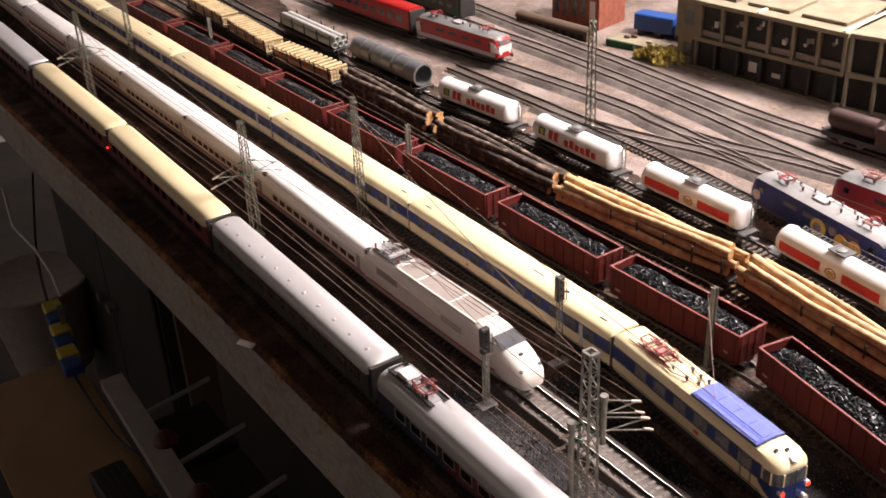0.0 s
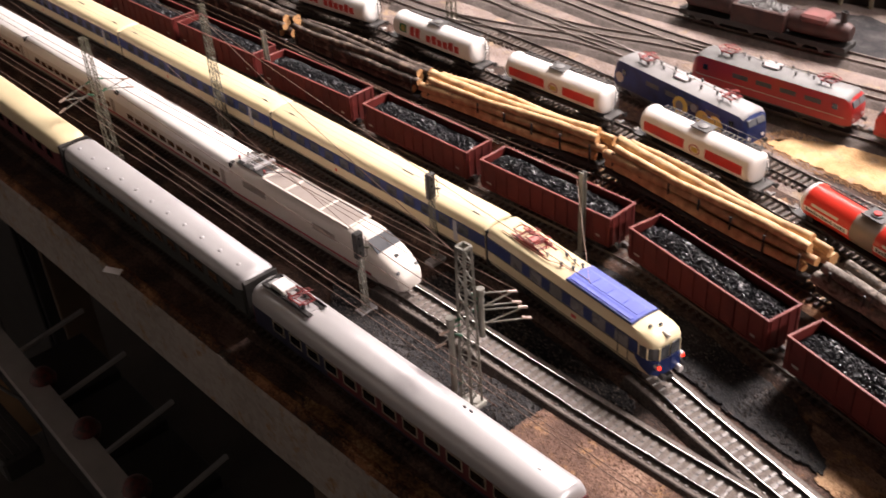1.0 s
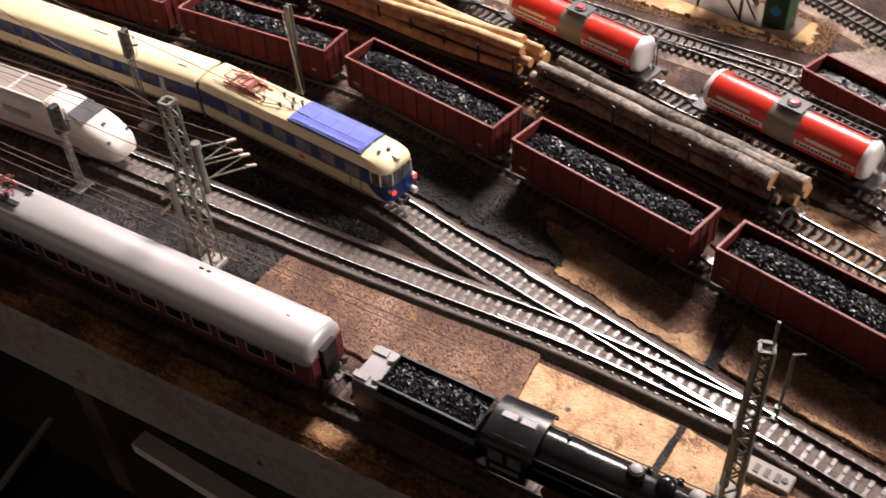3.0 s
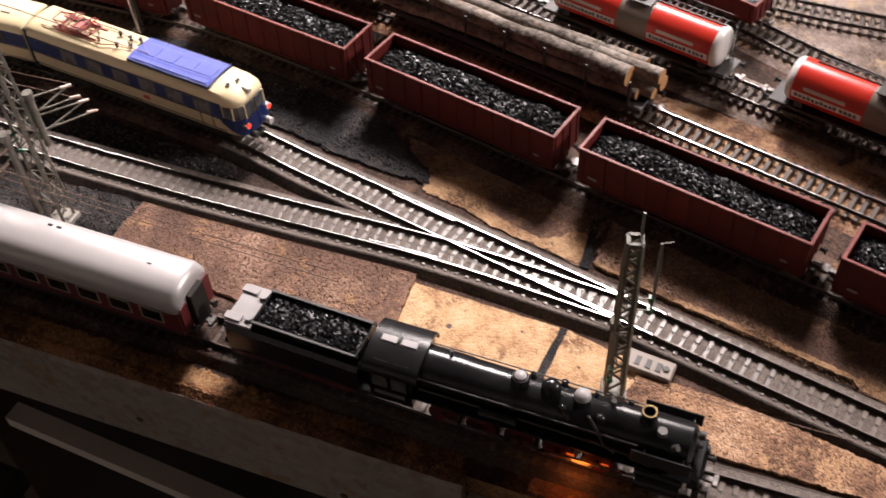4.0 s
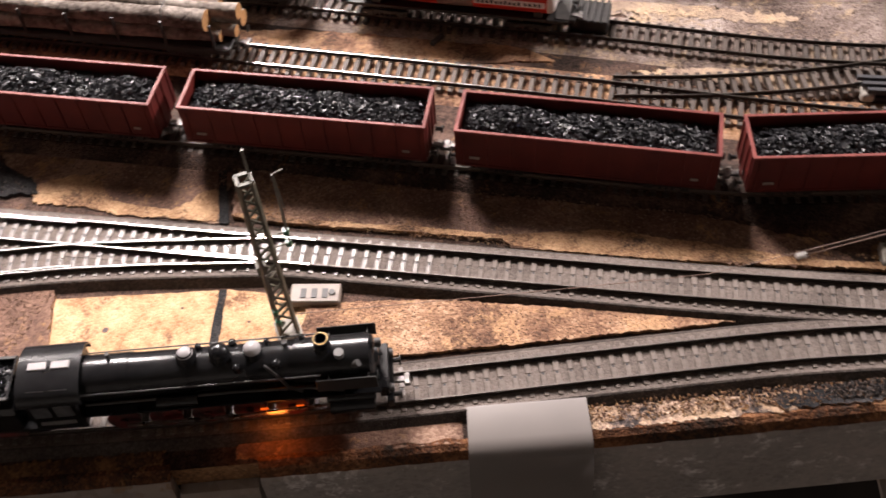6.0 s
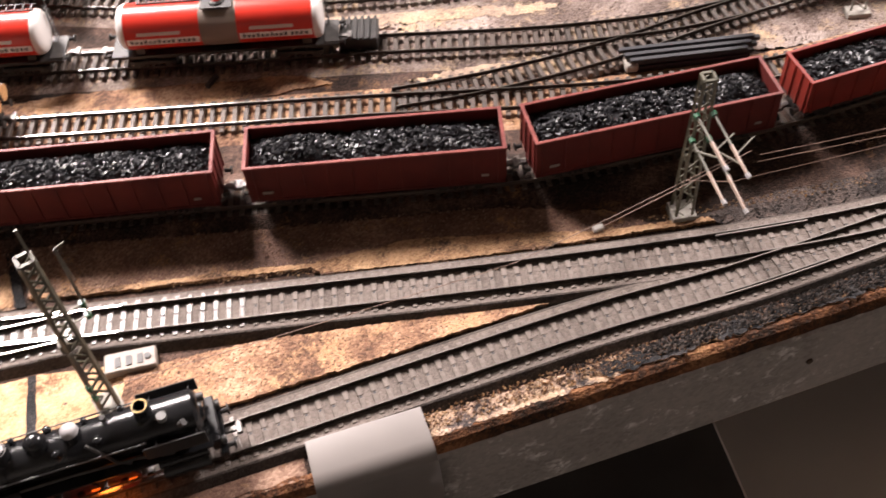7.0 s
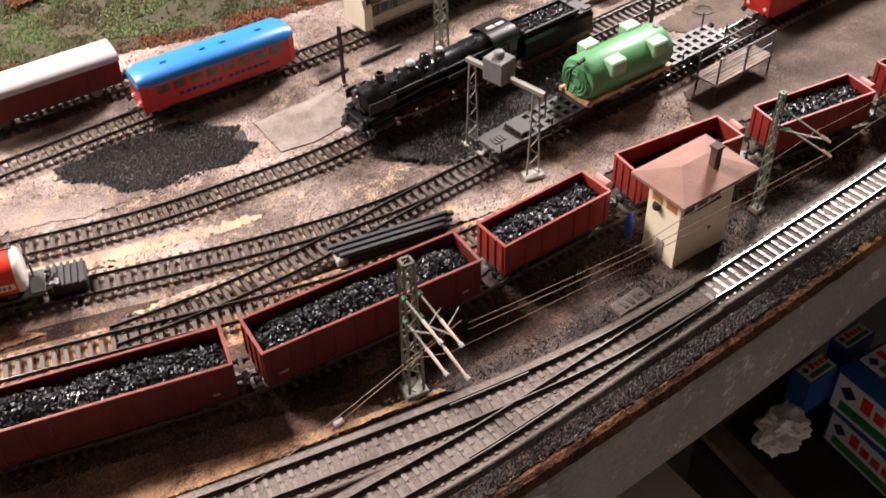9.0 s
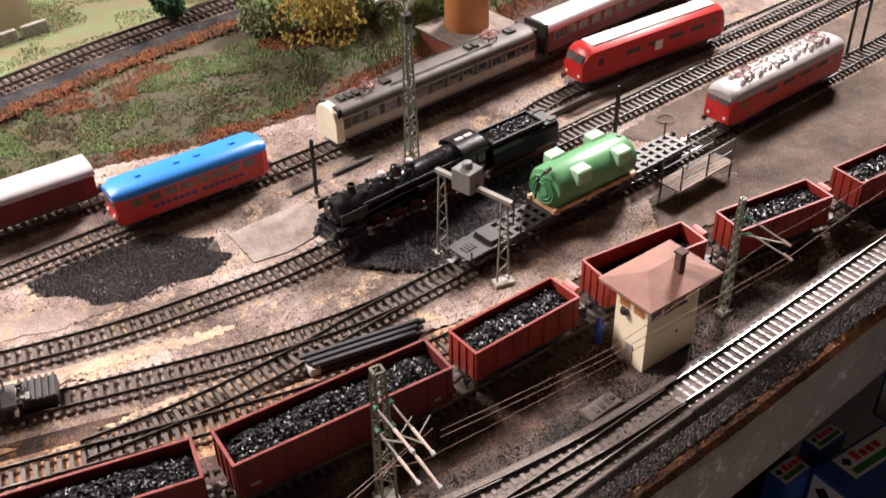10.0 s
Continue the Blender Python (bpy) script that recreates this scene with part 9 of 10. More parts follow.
th = thing("brick_house", "small red brick yard building with pale window frames", "building", at(-1045, 338, 0, 24), "")
bm = bm_new()
box(bm, -95, 0, 0, 70, 0, 62)
part("wall", bm, "brick", th)
bm = bm_new()
box(bm, -99, 4, -4, 74, 62, 68, bevel=0.6)
part("roof", bm, "bld_dark", th)
for k in range(5):
    bm = bm_new()
    box(bm, -90 + k * 18, -80 + k * 18, -0.8, 0.6, 18, 46)
    part("window", bm, "offwhite" if k == 4 else "glass_grey", th)
th = thing("long_shed", "long low dark brown shed with a rounded roof", "shed", at(-1078, 276, 0, 20), "")
bm = bm_new()
box(bm, -76, 76, -9, 9, 0, 13, bevel=0.4)
part("wall", bm, "wood_dark", th)
bm = bm_new()
loft(bm, [[(x, -11 * math.cos(k * math.pi / 10), 13 + 9 * math.sin(k * math.pi / 10)) for k in range(11)] for x in (-78, -26, 26, 78)])
part("roof", bm, "wood_dark", th, "dark brown rounded roof", smooth=True)
for k in range(8):
    bm = bm_new()
    box(bm, -66 + k * 18, -56 + k * 18, -9.5, -8.8, 2, 11)
    part("hatch", bm, "bld_dark", th)
th = thing("loading_ramp", "low pale loading ramp with a dark hedge in front", "ramp", at(-940, 348, 0, 27), "")
bm = bm_new()
box(bm, -52, 44, -10, 24, 0, 11, bevel=0.6)
part("slab", bm, "bld_stone", th)
bm = bm_new()
box(bm, -50, 0, -14, -10.4, 0, 12, bevel=1.4)
part("hedge", bm, "dark_green", th, "dark clipped hedge")
for x, y in ((-30, 6), (-22, 14), (12, 2)):
    bm = bm_new()
    box(bm, x, x + 9, y, y + 5, 11, 15, bevel=0.6)
    part("crate", bm, "wood_dark" if x < 0 else "taupe", th)
th = thing("blue_truck", "small bright blue toy lorry parked by the depot", "lorry", at(-985, 408, 0, 30), "")
bm = bm_new()
box(bm, -34, 34, -14, 14, 8, 34, bevel=1.5)
part("box_body", bm, "box_blue", th)
bm = bm_new()
box(bm, 34, 52, -13, 13, 6, 26, bevel=2.0)
part("cab", bm, "box_blue", th)
for x in (-22, 6, 42):
    bm = bm_new()
    cyl(bm, (x, -13, 5), (x, 13, 5), 5, 14)
    part("wheel_pair", bm, "frame_black", th, smooth=True)

th = thing("loading_hopper", "loading hopper with yellow and green drums on dark legs", "hopper", at(0, 300, 0, 2), "")
bm = bm_new()
box(bm, -56, 54, -8, 30, 0, 2.2, bevel=0.3)
part("base_plate", bm, "wood_dark", th)
for x, y in ((-38, -4), (4, -4), (-38, 26), (4, 26)):
    bm = bm_new()
    bars(bm, (x, y, 2), (x + (3 if x < 0 else 0), y * 0.9 - 4, 48), 2.0)
    part("leg", bm, "frame_black", th)
for p, q in (((-34, -7, 46), (4, -5, 3)), ((4, -7, 46), (-6, -6, 24)), ((-34, 20, 46), (4, 24, 3)), ((4, 20, 40), (-36, 24, 6)), ((4, -6, 30), (16, 2, 3))):
    bm = bm_new()
    bars(bm, p, q, 1.3)
    part("cross_brace", bm, "frame_black", th)
bm = bm_new()
box(bm, -40, 12, -6, 26, 45, 48, bevel=0.4)
part("deck", bm, "frame_black", th)
bm = bm_new()
pipe_run(bm, [(-40, 6, 50), (-41, -8, 50), (-38, -14, 50), (-8, -17, 50), (-5, -12, 50), (-5, 6, 50)], 1.7, 8)
part("cradle_frame", bm, "grey_light", th, "pale bent-tube cradle", smooth=True)
for x in (-29, 1):
    bm = bm_new()
    lathe_x(bm, [(-23, 10.8), (-22.4, 11.6), (22.4, 11.6), (23, 10.8)], 22)
    bm.transform(Matrix.Translation((x, 10, 60)) @ Matrix.Rotation(radians(84), 4, "Z"))
    dr = part("drum", bm, "yellow", th, "yellow drum", smooth=True)
    for k in (-1, 1):
        bm = bm_new()
        lathe_x(bm, [(k * 22.9, 10.9), (k * 23.8, 10.4), (k * 23.9, 0.1)], 22)
        bm.transform(Matrix.Translation((x, 10, 60)) @ Matrix.Rotation(radians(84), 4, "Z"))
        part("drum_end", bm, "dark_green_paint", dr, "dark green drum end", smooth=True)
    bm = bm_new()
    cyl(bm, (x, 14, 71), (x, 14, 74.5), 3.0, 12)
    part("filler_cap", bm, "yellow", dr, smooth=True)
bm = bm_new()
box(bm, 21, 43, 3, 22, 2, 34, bevel=0.6)
ct = part("control_cabinet", bm, "dark_green_paint", th)
bm = bm_new()
cyl(bm, (32, 2.6, 17), (32, 3.0, 17), 5.5, 4)
part("blue_badge", bm, "sky_blue", ct)
bm = bm_new()
loft(bm, [[(23, 3, 34), (47, 3, 34), (47, 24, 34), (23, 24, 34)], [(18, 2, 40), (50, 2, 40), (50, 27, 40), (18, 27, 40)], [(18, 2, 60), (52, 2, 60), (52, 28, 60), (18, 28, 60)]])
part("yellow_bin", bm, "yellow", th)
bm = bm_new()
for p, q in (((17, 1, 60.5), (53, 1, 60.5)), ((53, 1, 60.5), (53, 29, 60.5)), ((53, 29, 60.5), (17, 29, 60.5)), ((17, 29, 60.5), (17, 1, 60.5))):
    bars(bm, p, q, 1.4)
part("bin_rim", bm, "grey_light", th, "pale metal bin rim")

# stacks of old track and stop blocks
th = thing("track_stack", "stack of black old track panels beside the coal train", "track stack", at(616, 109, 0, 2), "")
for k, (z, dx, dy) in enumerate(((2, 0, 0), (5.5, 3, 1), (9, -2, -1))):
    for y in (-5.5, 0, 5.5):
        bm = bm_new()
        box(bm, -42 + dx - y * 0.5, 42 + dx + y * 0.7, y + dy - 1.6, y + dy + 1.6, z, z + 3, bevel=0.3)
        part("old_sleeper", bm, "print_dark", th)
bm = bm_new()
box(bm, -44, -36, -9, 9, 2, 8, bevel=1.0)
part("end_rubble", bm, "concrete", th)
th = thing("buffer_stop", "ribbed dark grey stop block on the tank track", "buffer stop", at(399, 152, 0, -4), "")
bm = bm_new()
box(bm, -12, 14, -11, 11, 5, 15, bevel=0.8)
part("block", bm, "frame_black", th)
for k in range(6):
    bm = bm_new()
    box(bm, -11 + k * 4.4, -9 + k * 4.4, -11.6, 11.6, 14.6, 16.4, bevel=0.2)
    part("rib", bm, "frame_black", th)
th = thing("wire_ring", "small dark ring of wire lying on the pale dirt", "wire ring", at(985, 296, 3.2), "")
bm = bm_new()
pipe_run(bm, [(9 * math.cos(k * math.tau / 20), 8 * math.sin(k * math.tau / 20), 0) for k in range(21)], 0.5, 6)
part("ring", bm, "frame_black", th)
for x, y, L, a in ((925, 330, 34, 10), (940, 338, 28, 40), (690, 345, 44, 18), (642, 330, 30, 20), (300, 126, 12, 60)):
    bm = bm_new()
    box(bm, -L / 2, L / 2, -1.6, 1.6, 0, 3, bevel=0.4)
    o = part("scrap_beam", bm, "frame_grey")
    o.matrix_basis = at(x, y, 1.5, a)
    tagged(o, "loose dark beam lying between the sidings", "scrap beam", "scrap beams")

# inspection pit edges between the sidings
for y0, lab in ((0, "long grey kerb beside the siding"), (26, "long grey kerb along the inspection pit")):
    bm = bm_new()
    bars(bm, (870, 318 + y0, 3), (1420, 482 + y0, 3), 5.0, 6.0)
    tagged(part("siding_kerb", bm, "slab"), lab, "kerb", kind="structure")

# ---------------------------------------------------------------- bank plants and far landscape
LINES["J"] = Line([(250, 500), (414, 574), (529, 626), (673, 676), (820, 720), (1000, 780)])
track("J", 260, 990, False, "brown sleepered track on top of the grass bank", (400, 690), dz=31)
bm = bm_new()
sweep(bm, LINES["J"], 0, LINES["J"].length, [(-46, 23), (-37, 32.4), (24, 32.5), (32, 24)])
tagged(part("bank_roadbed", bm, "black_ballast"), "dark grey ballast bed of the upper track", "roadbed", kind="structure")
patch("upper_lawn", [(300, 556), (400, 598), (520, 650), (660, 704), (700, 900), (300, 900)], "lawn", 31.0, "pale green lawn behind the upper track", 3, z0=20, seed=31)


def clumps(name, mat, label, spots, seed, size=(0.8, 1.9)):
    """Many small ragged tufts as one cover."""
    rnd = random.Random(seed)
    verts, faces = [], []
    for x, y, z in spots:
        s = rnd.uniform(*size)
        b = len(verts)
        a = rnd.uniform(0, 6.3)
        for k in range(5):
            r = s * rnd.uniform(0.6, 1.2)
            verts.append(((x + r * math.cos(a + k * 1.257)) * MM, (y + r * math.sin(a + k * 1.257)) * MM, (z - 0.3 * s + rnd.uniform(0, 0.5) * s) * MM))
        verts.append(((x + rnd.uniform(-0.4, 0.4) * s) * MM, (y + rnd.uniform(-0.4, 0.4) * s) * MM, (z + s * rnd.uniform(0.7, 2.0)) * MM))
        for k in range(5):
            faces.append((b + k, b + (k + 1) % 5, b + 5))
    me = bpy.data.meshes.new(name)
    me.from_pydata(verts, [], faces)
    me.materials.append(M[mat])
    return tagged(new(name, me), label, "plants", kind="stuff")


rnd = random.Random(12)


def bank_z(x, y):
    foot = 440 + max(0, x - 620) * 0.42 + max(0, 380 - x) * -0.1
    d = max(0, (y - foot) / 1.35)
    return (30 * min(1, d / 60) ** 0.8 if x > 300 else 22 * min(1, d / 60)) - 1


green, rust, mid = [], [], []
for _ in range(62000):
    x = rnd.uniform(330, 1250)
    foot = 440 + max(0, x - 620) * 0.42
    y = foot + rnd.uniform(-18, 130)
    if y > 556 + (x - 414) * 0.41:
        continue
    n = noise.noise(Vector((x * 0.012, y * 0.02, 4.0)))
    e = (y - foot)
    if noise.noise(Vector((x * 0.035, y * 0.05, 17.0))) < -0.16 and rnd.random() < 0.85:
        continue
    z = bank_z(x, y)
    if e < 14 + 10 * n or (e > 70 and n > 0.12) or rnd.random() < 0.06:
        rust.append((x, y, z))
    elif n > 0.0 or rnd.random() < 0.5:
        green.append((x, y, z))
    else:
        mid.append((x, y, z))
for _ in range(5200):
    t = rnd.random()
    s = LINES["J"].by_x(380 + t * 420)
    p, a = LINES["J"].at(s), LINES["J"].heading(s)
    u = -47 + rnd.gauss(0, 5)
    rust.append((p.x - math.sin(a) * u, p.y + math.cos(a) * u, 30 + rnd.uniform(0, 4)))
clumps("rust_tufts", "rust_flock", "rust-brown flock tufts along the bank", rust, 1)
clumps("green_tufts", "green_flock", "green flock tufts on the bank", green, 2)
M["green_pale"] = material("pale_green_flock", (0.22, 0.30, 0.12), 0.95, second=(0.12, 0.13, 0.06), scale=26, bump=0.8)
clumps("pale_tufts", "green_pale", "pale green flock tufts on the bank", mid, 3)


lawn_spots = []
for _ in range(9000):
    x = rnd.uniform(305, 690)
    y = 560 + (x - 300) * 0.41 + rnd.uniform(4, 170)
    if noise.noise(Vector((x * 0.02, y * 0.02, 9.0))) > -0.15:
        lawn_spots.append((x, y, 31.0))
clumps("lawn_tufts", "green_pale", "short pale green flock on the upper lawn", lawn_spots, 14, (0.7, 1.5))


def bush(x, y, z, r, h, mat, label, seed, n=1400, name="bush"):
    rnd = random.Random(seed)
    th = thing(name, label, "bush", None, "")
    bm = bm_new()
    for k in range(6):
        a = k * 1.05
        cyl(bm, (x, y, z), (x + 0.5 * r * math.cos(a), y + 0.5 * r * math.sin(a), z + h * 0.6), 0.9, 6, 0.4)
    part("branching_stem", bm, "wood_dark", th)
    spots = []
    lobes = [(rnd.uniform(-0.5, 0.5) * r, rnd.uniform(-0.5, 0.5) * r, rnd.uniform(0.3, 0.8) * h, rnd.uniform(0.35, 0.6) * r) for _ in range(9)]
    for _ in range(n):
        lx, ly, lz, lr = rnd.choice(lobes)
        v = Vector((rnd.gauss(0, 1), rnd.gauss(0, 1), rnd.gauss(0, 1))).normalized() * lr * rnd.uniform(0.75, 1.1)
        spots.append((x + lx + v.x, y + ly + v.y, z + lz + v.z * 0.8))
    o = clumps("foliage", mat, "", spots, seed, (1.2, 3.2))
    o.parent = th
    del o["category"]
    del o["kind"]
    return th


bush(735, 560, 30, 52, 62, "yellow_flock", "yellow-green flock bush on the bank", 5)
bush(800, 590, 24, 46, 50, "green_pale", "dark green flock bush on the bank", 6)
bush(690, 600, 30, 40, 44, "green_pale", "green flock bush on the bank", 7)
bush(905, 600, 18, 40, 46, "green_pale", "green flock bush beside the silo", 8)
bush(600, 655, 30, 26, 60, "dark_green", "dense dark green tree beside the upper track", 9, 1500, "tree")
bush(690, 720, 30, 30, 50, "dark_green", "dense dark green tree beside the upper track", 19, 1200, "tree")
bush(-872, 352, 0, 34, 16, "yellow_flock", "low yellow-green moss clump in the yard", 10, 700)
bush(-895, 340, 0, 24, 12, "yellow_flock", "low yellow-green moss clump in the yard", 11, 500)

th = thing("silo", "orange terracotta silo on a brick base", "silo", at(889, 537, 0, 17), "")
bm = bm_new()
lathe_z(bm, [(18, 23), (20, 24), (200, 24), (204, 20), (205, 0.1)], 32)
part("tower", bm, "terracotta", th, smooth=True)
bm = bm_new()
box(bm, -42, 42, -34, 34, 0, 18, bevel=0.6)
part("brick_base", bm, "brick", th)
bm = bm_new()
box(bm, -44, 44, -36, 36, 17, 20, bevel=0.5)
part("coping", bm, "slab", th)
th = thing("hillside_house", "brown-roofed cream house with a stone garden wall", "house", at(440, 690, 30, 20), "")
bm = bm_new()
box(bm, -60, 30, 20, 90, 0, 50)
part("wall", bm, "plaster", th)
bm = bm_new()
loft(bm, [[(x, 10, 48), (x, 55, 86), (x, 100, 48)] for x in (-66, 36)])
part("roof", bm, "roof_tile", th)
for x0 in (-60, -28, 6):
    bm = bm_new()
    box(bm, x0, x0 + 28, -8, -2, 0, 14, bevel=0.6)
    part("garden_wall", bm, "concrete", th)

# ---------------------------------------------------------------- loose stones on the dark ballast


def stones(name, mat, label, areas, count, seed, size, z):
    rnd = random.Random(seed)
    verts, faces = [], []
    base = [(0.9, 0.2, -0.5), (-0.2, 0.9, -0.5), (-0.8, -0.6, -0.45), (0.5, -0.85, -0.4), (0.15, 0.1, 0.8)]
    tri = ((0, 1, 4), (1, 2, 4), (2, 3, 4), (3, 0, 4))
    tot = []
    for pts in areas:
        xs, ys = [p[0] for p in pts], [p[1] for p in pts]
        tot.append((min(xs), max(xs), min(ys), max(ys), pts))
    w = [(a[1] - a[0]) * (a[3] - a[2]) for a in tot]

    def inside(x, y, pts):
        c = False
        for (x0, y0), (x1, y1) in zip(pts, pts[1:] + pts[:1]):
            if (y0 > y) != (y1 > y) and x < (x1 - x0) * (y - y0) / (y1 - y0) + x0:
                c = not c
        return c

    for _ in range(count):
        a = rnd.choices(tot, w)[0]
        x, y = rnd.uniform(a[0], a[1]), rnd.uniform(a[2], a[3])
        if not inside(x, y, a[4]):
            continue
        s = rnd.uniform(*size)
        t = rnd.uniform(0, 6.3)
        b = len(verts)
        for u, v, q in base:
            k = rnd.uniform(0.7, 1.25) * s
            verts.append(((x + k * (u * math.cos(t) - v * math.sin(t))) * MM, (y + k * (u * math.sin(t) + v * math.cos(t))) * MM, (z + k * q + 0.2) * MM))
        faces += [tuple(b + i for i in f) for f in tri]
    me = bpy.data.meshes.new(name)
    me.from_pydata(verts, [], faces)
    me.materials.append(M[mat])
    return tagged(new(name, me), label, "stones", kind="stuff")


M["stone_grey"] = grains("grey_black_ballast_stone", ((0.012, 0.011, 0.011), (0.035, 0.031, 0.03), (0.065, 0.056, 0.052), (0.17, 0.135, 0.115)), 0.6, 0.4)
M["stone_coal"] = grains("black_coal_grain", ((0.010, 0.010, 0.011), (0.028, 0.026, 0.027), (0.05, 0.046, 0.046), (0.10, 0.088, 0.085)), 0.55, 0.4)
M["stone_brown"] = grains("brown_grit", ((0.11, 0.066, 0.048), (0.17, 0.10, 0.07), (0.24, 0.145, 0.10), (0.38, 0.26, 0.19)), 0.75, 0.4)
M["stone_pale"] = grains("pale_grit", ((0.09, 0.06, 0.05), (0.21, 0.152, 0.128), (0.31, 0.235, 0.20), (0.48, 0.385, 0.34)), 0.85, 0.3)
stones("ballast_stones", "stone_grey", "loose black ballast stones", [
    [(-290, -216), (-120, -170), (-60, -150), (-66, -196), (-110, -226), (-230, -252)],
    [(-300, -60), (-60, -51), (78, -38), (20, -4), (-80, 2), (-180, -10)],
    [(-250, -162), (-30, -106), (-40, -96), (-250, -130)],
    [(500, -119), (682, -74), (890, -14), (1040, 31), (1040, 12), (890, -26), (678, -86), (500, -127)],
    [(590, -28), (700, -8), (960, 74), (955, 40), (790, -6), (620, -38)],
    [(408, 291), (449, 243), (488, 234), (557, 258), (522, 312), (470, 322)]], 52000, 21, (0.5, 1.35), 1.8)
stones("coal_lumps", "stone_coal", "coarse black coal grains of the flat heap", [
    [(403, 291), (416, 269), (437, 262), (449, 242), (478, 236), (500, 247), (535, 243), (560, 262), (541, 276), (552, 292), (521, 300), (509, 318), (470, 312), (450, 326), (426, 308)]], 13000, 24, (0.6, 1.4), 1.6)
# lumps follow the patch that mixes spilt coal with painted engine shadow
stones("ash_lumps", "stone_coal", "coarse black coal lumps over the painted engine shade between the yard tracks", [
    [(630, 210), (655, 194), (690, 174), (735, 160), (793, 172), (850, 188), (905, 206), (925, 236), (880, 264), (835, 274), (780, 264), (720, 248), (655, 236)]], 15000, 26, (0.6, 1.5), 4.3)
stones("edge_lumps", "stone_grey", "coarse dark ballast lumps of the ridge along the table edge", [
    [(540, -111), (682, -73), (800, -41), (890, -14), (1040, 31), (1040, 13), (890, -25), (800, -53), (678, -85), (545, -118)]], 60000, 25, (0.7, 1.7), 2.4)
M["stone_sand"] = grains("sand_grain", ((0.20, 0.11, 0.06), (0.40, 0.235, 0.12), (0.50, 0.32, 0.18), (0.60, 0.42, 0.26)), 0.9, 0.2)
stones("sand_grains", "stone_sand", "loose orange sand grains round the sand heap", [
    [(-280, 226), (-200, 230), (-50, 258), (85, 292), (80, 345), (-60, 336), (-190, 330), (-268, 270)]], 26000, 27, (0.4, 1.0), 1.3)
stones("chip_crumbs", "stone_sand", "orange chipboard crumbs beside the turnout and the table edge", [
    [(205, -42), (372, -42), (700, -14), (700, -6), (520, -28), (372, -34), (205, -34)],
    [(420, -136), (560, -104), (690, -70), (690, -82), (560, -116), (420, -150)]], 9000, 28, (0.4, 0.9), 1.9)
stones("brown_grit", "stone_brown", "coarse brown grit on the scatter mats", [
    [(-70, -149), (120, -107), (111, -166), (-60, -199)],
    [(205, -40), (198, -4), (480, -4), (560, -28), (527, -35), (373, -42)],
    [(-330, -45), (-150, -6), (0, -2), (0, 6), (-200, -2)],
    [(266, -97), (330, -85), (420, -80), (500, -76), (440, -92), (330, -121), (268, -135)],
    [(425, -137), (600, -95), (700, -69), (698, -80), (600, -104), (426, -148)],
    [(90, -14), (196, -4), (196, -20), (110, -26)],
    [(690, 20), (800, 66), (1040, 86), (1040, 60), (850, 44), (760, 10)]], 42000, 22, (0.3, 0.85), 2.2)
stones("pale_grit", "stone_pale", "coarse pale grit of the goods yard", [
    [(330, 172), (560, 112), (800, 120), (1000, 130), (1200, 330), (960, 470), (560, 430), (340, 400)],
    [(-1200, 20), (-420, 160), (-220, 240), (-120, 330), (-420, 420), (-1200, 300)]], 70000, 23, (0.4, 0.95), 1.0)

# ---------------------------------------------------------------- hanging plate and what lies under the table
bm = bm_new()
prof = [(-150.5, 6.2), (-152, 6.6), (-168, 4.6), (-173, 3.0), (-176.5, -1.5), (-179, -9), (-186, -40), (-190, -88)]
loops = []
for y, z in prof:
    loops.append([(363 + (y + 150) * -0.2, y, z), (422 + (y + 150) * -0.26, y + 14, z), (422 + (y + 150) * -0.26, y + 14 - 0.6, z - 1.4), (363 + (y + 150) * -0.2, y - 0.6, z - 1.4)])
loft(bm, loops)
tagged(part("bent_plate", bm, "plate_grey", smooth=True), "bent grey plastic plate hung over the table edge", "plate")


def under_box(name, label, m, sx, sy, sz, mat, category, group=""):
    th = thing(name, label, category, m, group)
    bm = bm_new()
    box(bm, -sx / 2, sx / 2, -sy / 2, sy / 2, -sz, 0, bevel=1.5)
    part("carton", bm, mat, th)
    return th


th = thing("drawer_rack", "white plastic rail with thin cross bars over dark drawers", "rack", None, "")
bm = bm_new()
bars(bm, (-858, -500, -300), (-240, -376, -300), 30, 14)
part("front_rail", bm, "crate_white", th)
for k in range(5):
    x, y = -764 + k * 117, -474 + k * 23.6
    bm = bm_new()
    bars(bm, (x, y + 8, -298), (x - 40, y + 96, -298), 4.5, 5)
    part("cross_bar", bm, "crate_white", th)
    bm = bm_new()
    lathe_z(bm, [(-302, 13), (-292, 16), (-282, 11), (-278, 3), (-277.8, 0.1)], 14, x + 75, y + 22)
    part("red_knob", bm, "frame_red", th, "dark red plastic knob", smooth=True)
    bm = bm_new()
    box(bm, -52, 52, -2, 84, -340, -314, m=Matrix.Translation((x + 52, y + 14, 0)) @ Matrix.Rotation(radians(12.5), 4, "Z"), bevel=1.0)
    part("dark_drawer", bm, "box_dark", th)
bm = bm_new()
box(bm, -150, 200, -80, 72, -352, -346, m=Matrix.Translation((-850, -585, 0)) @ Matrix.Rotation(radians(12), 4, "Z"), bevel=0.8)
tagged(part("cardboard_sheet", bm, "cardboard"), "brown cardboard sheet under the table", "cardboard")
th = thing("dark_device", "black ribbed device lying on the cardboard", "device", at(-652, -515, -346, 14), "")
bm = bm_new()
box(bm, -55, 55, -22, 22, 0, 30, bevel=3)
part("case", bm, "box_dark", th)
for k in range(4):
    bm = bm_new()
    bars(bm, (-50, -14 + k * 9, 31), (50, -14 + k * 9, 31), 2.5, 3)
    part("rib", bm, "frame_black", th)
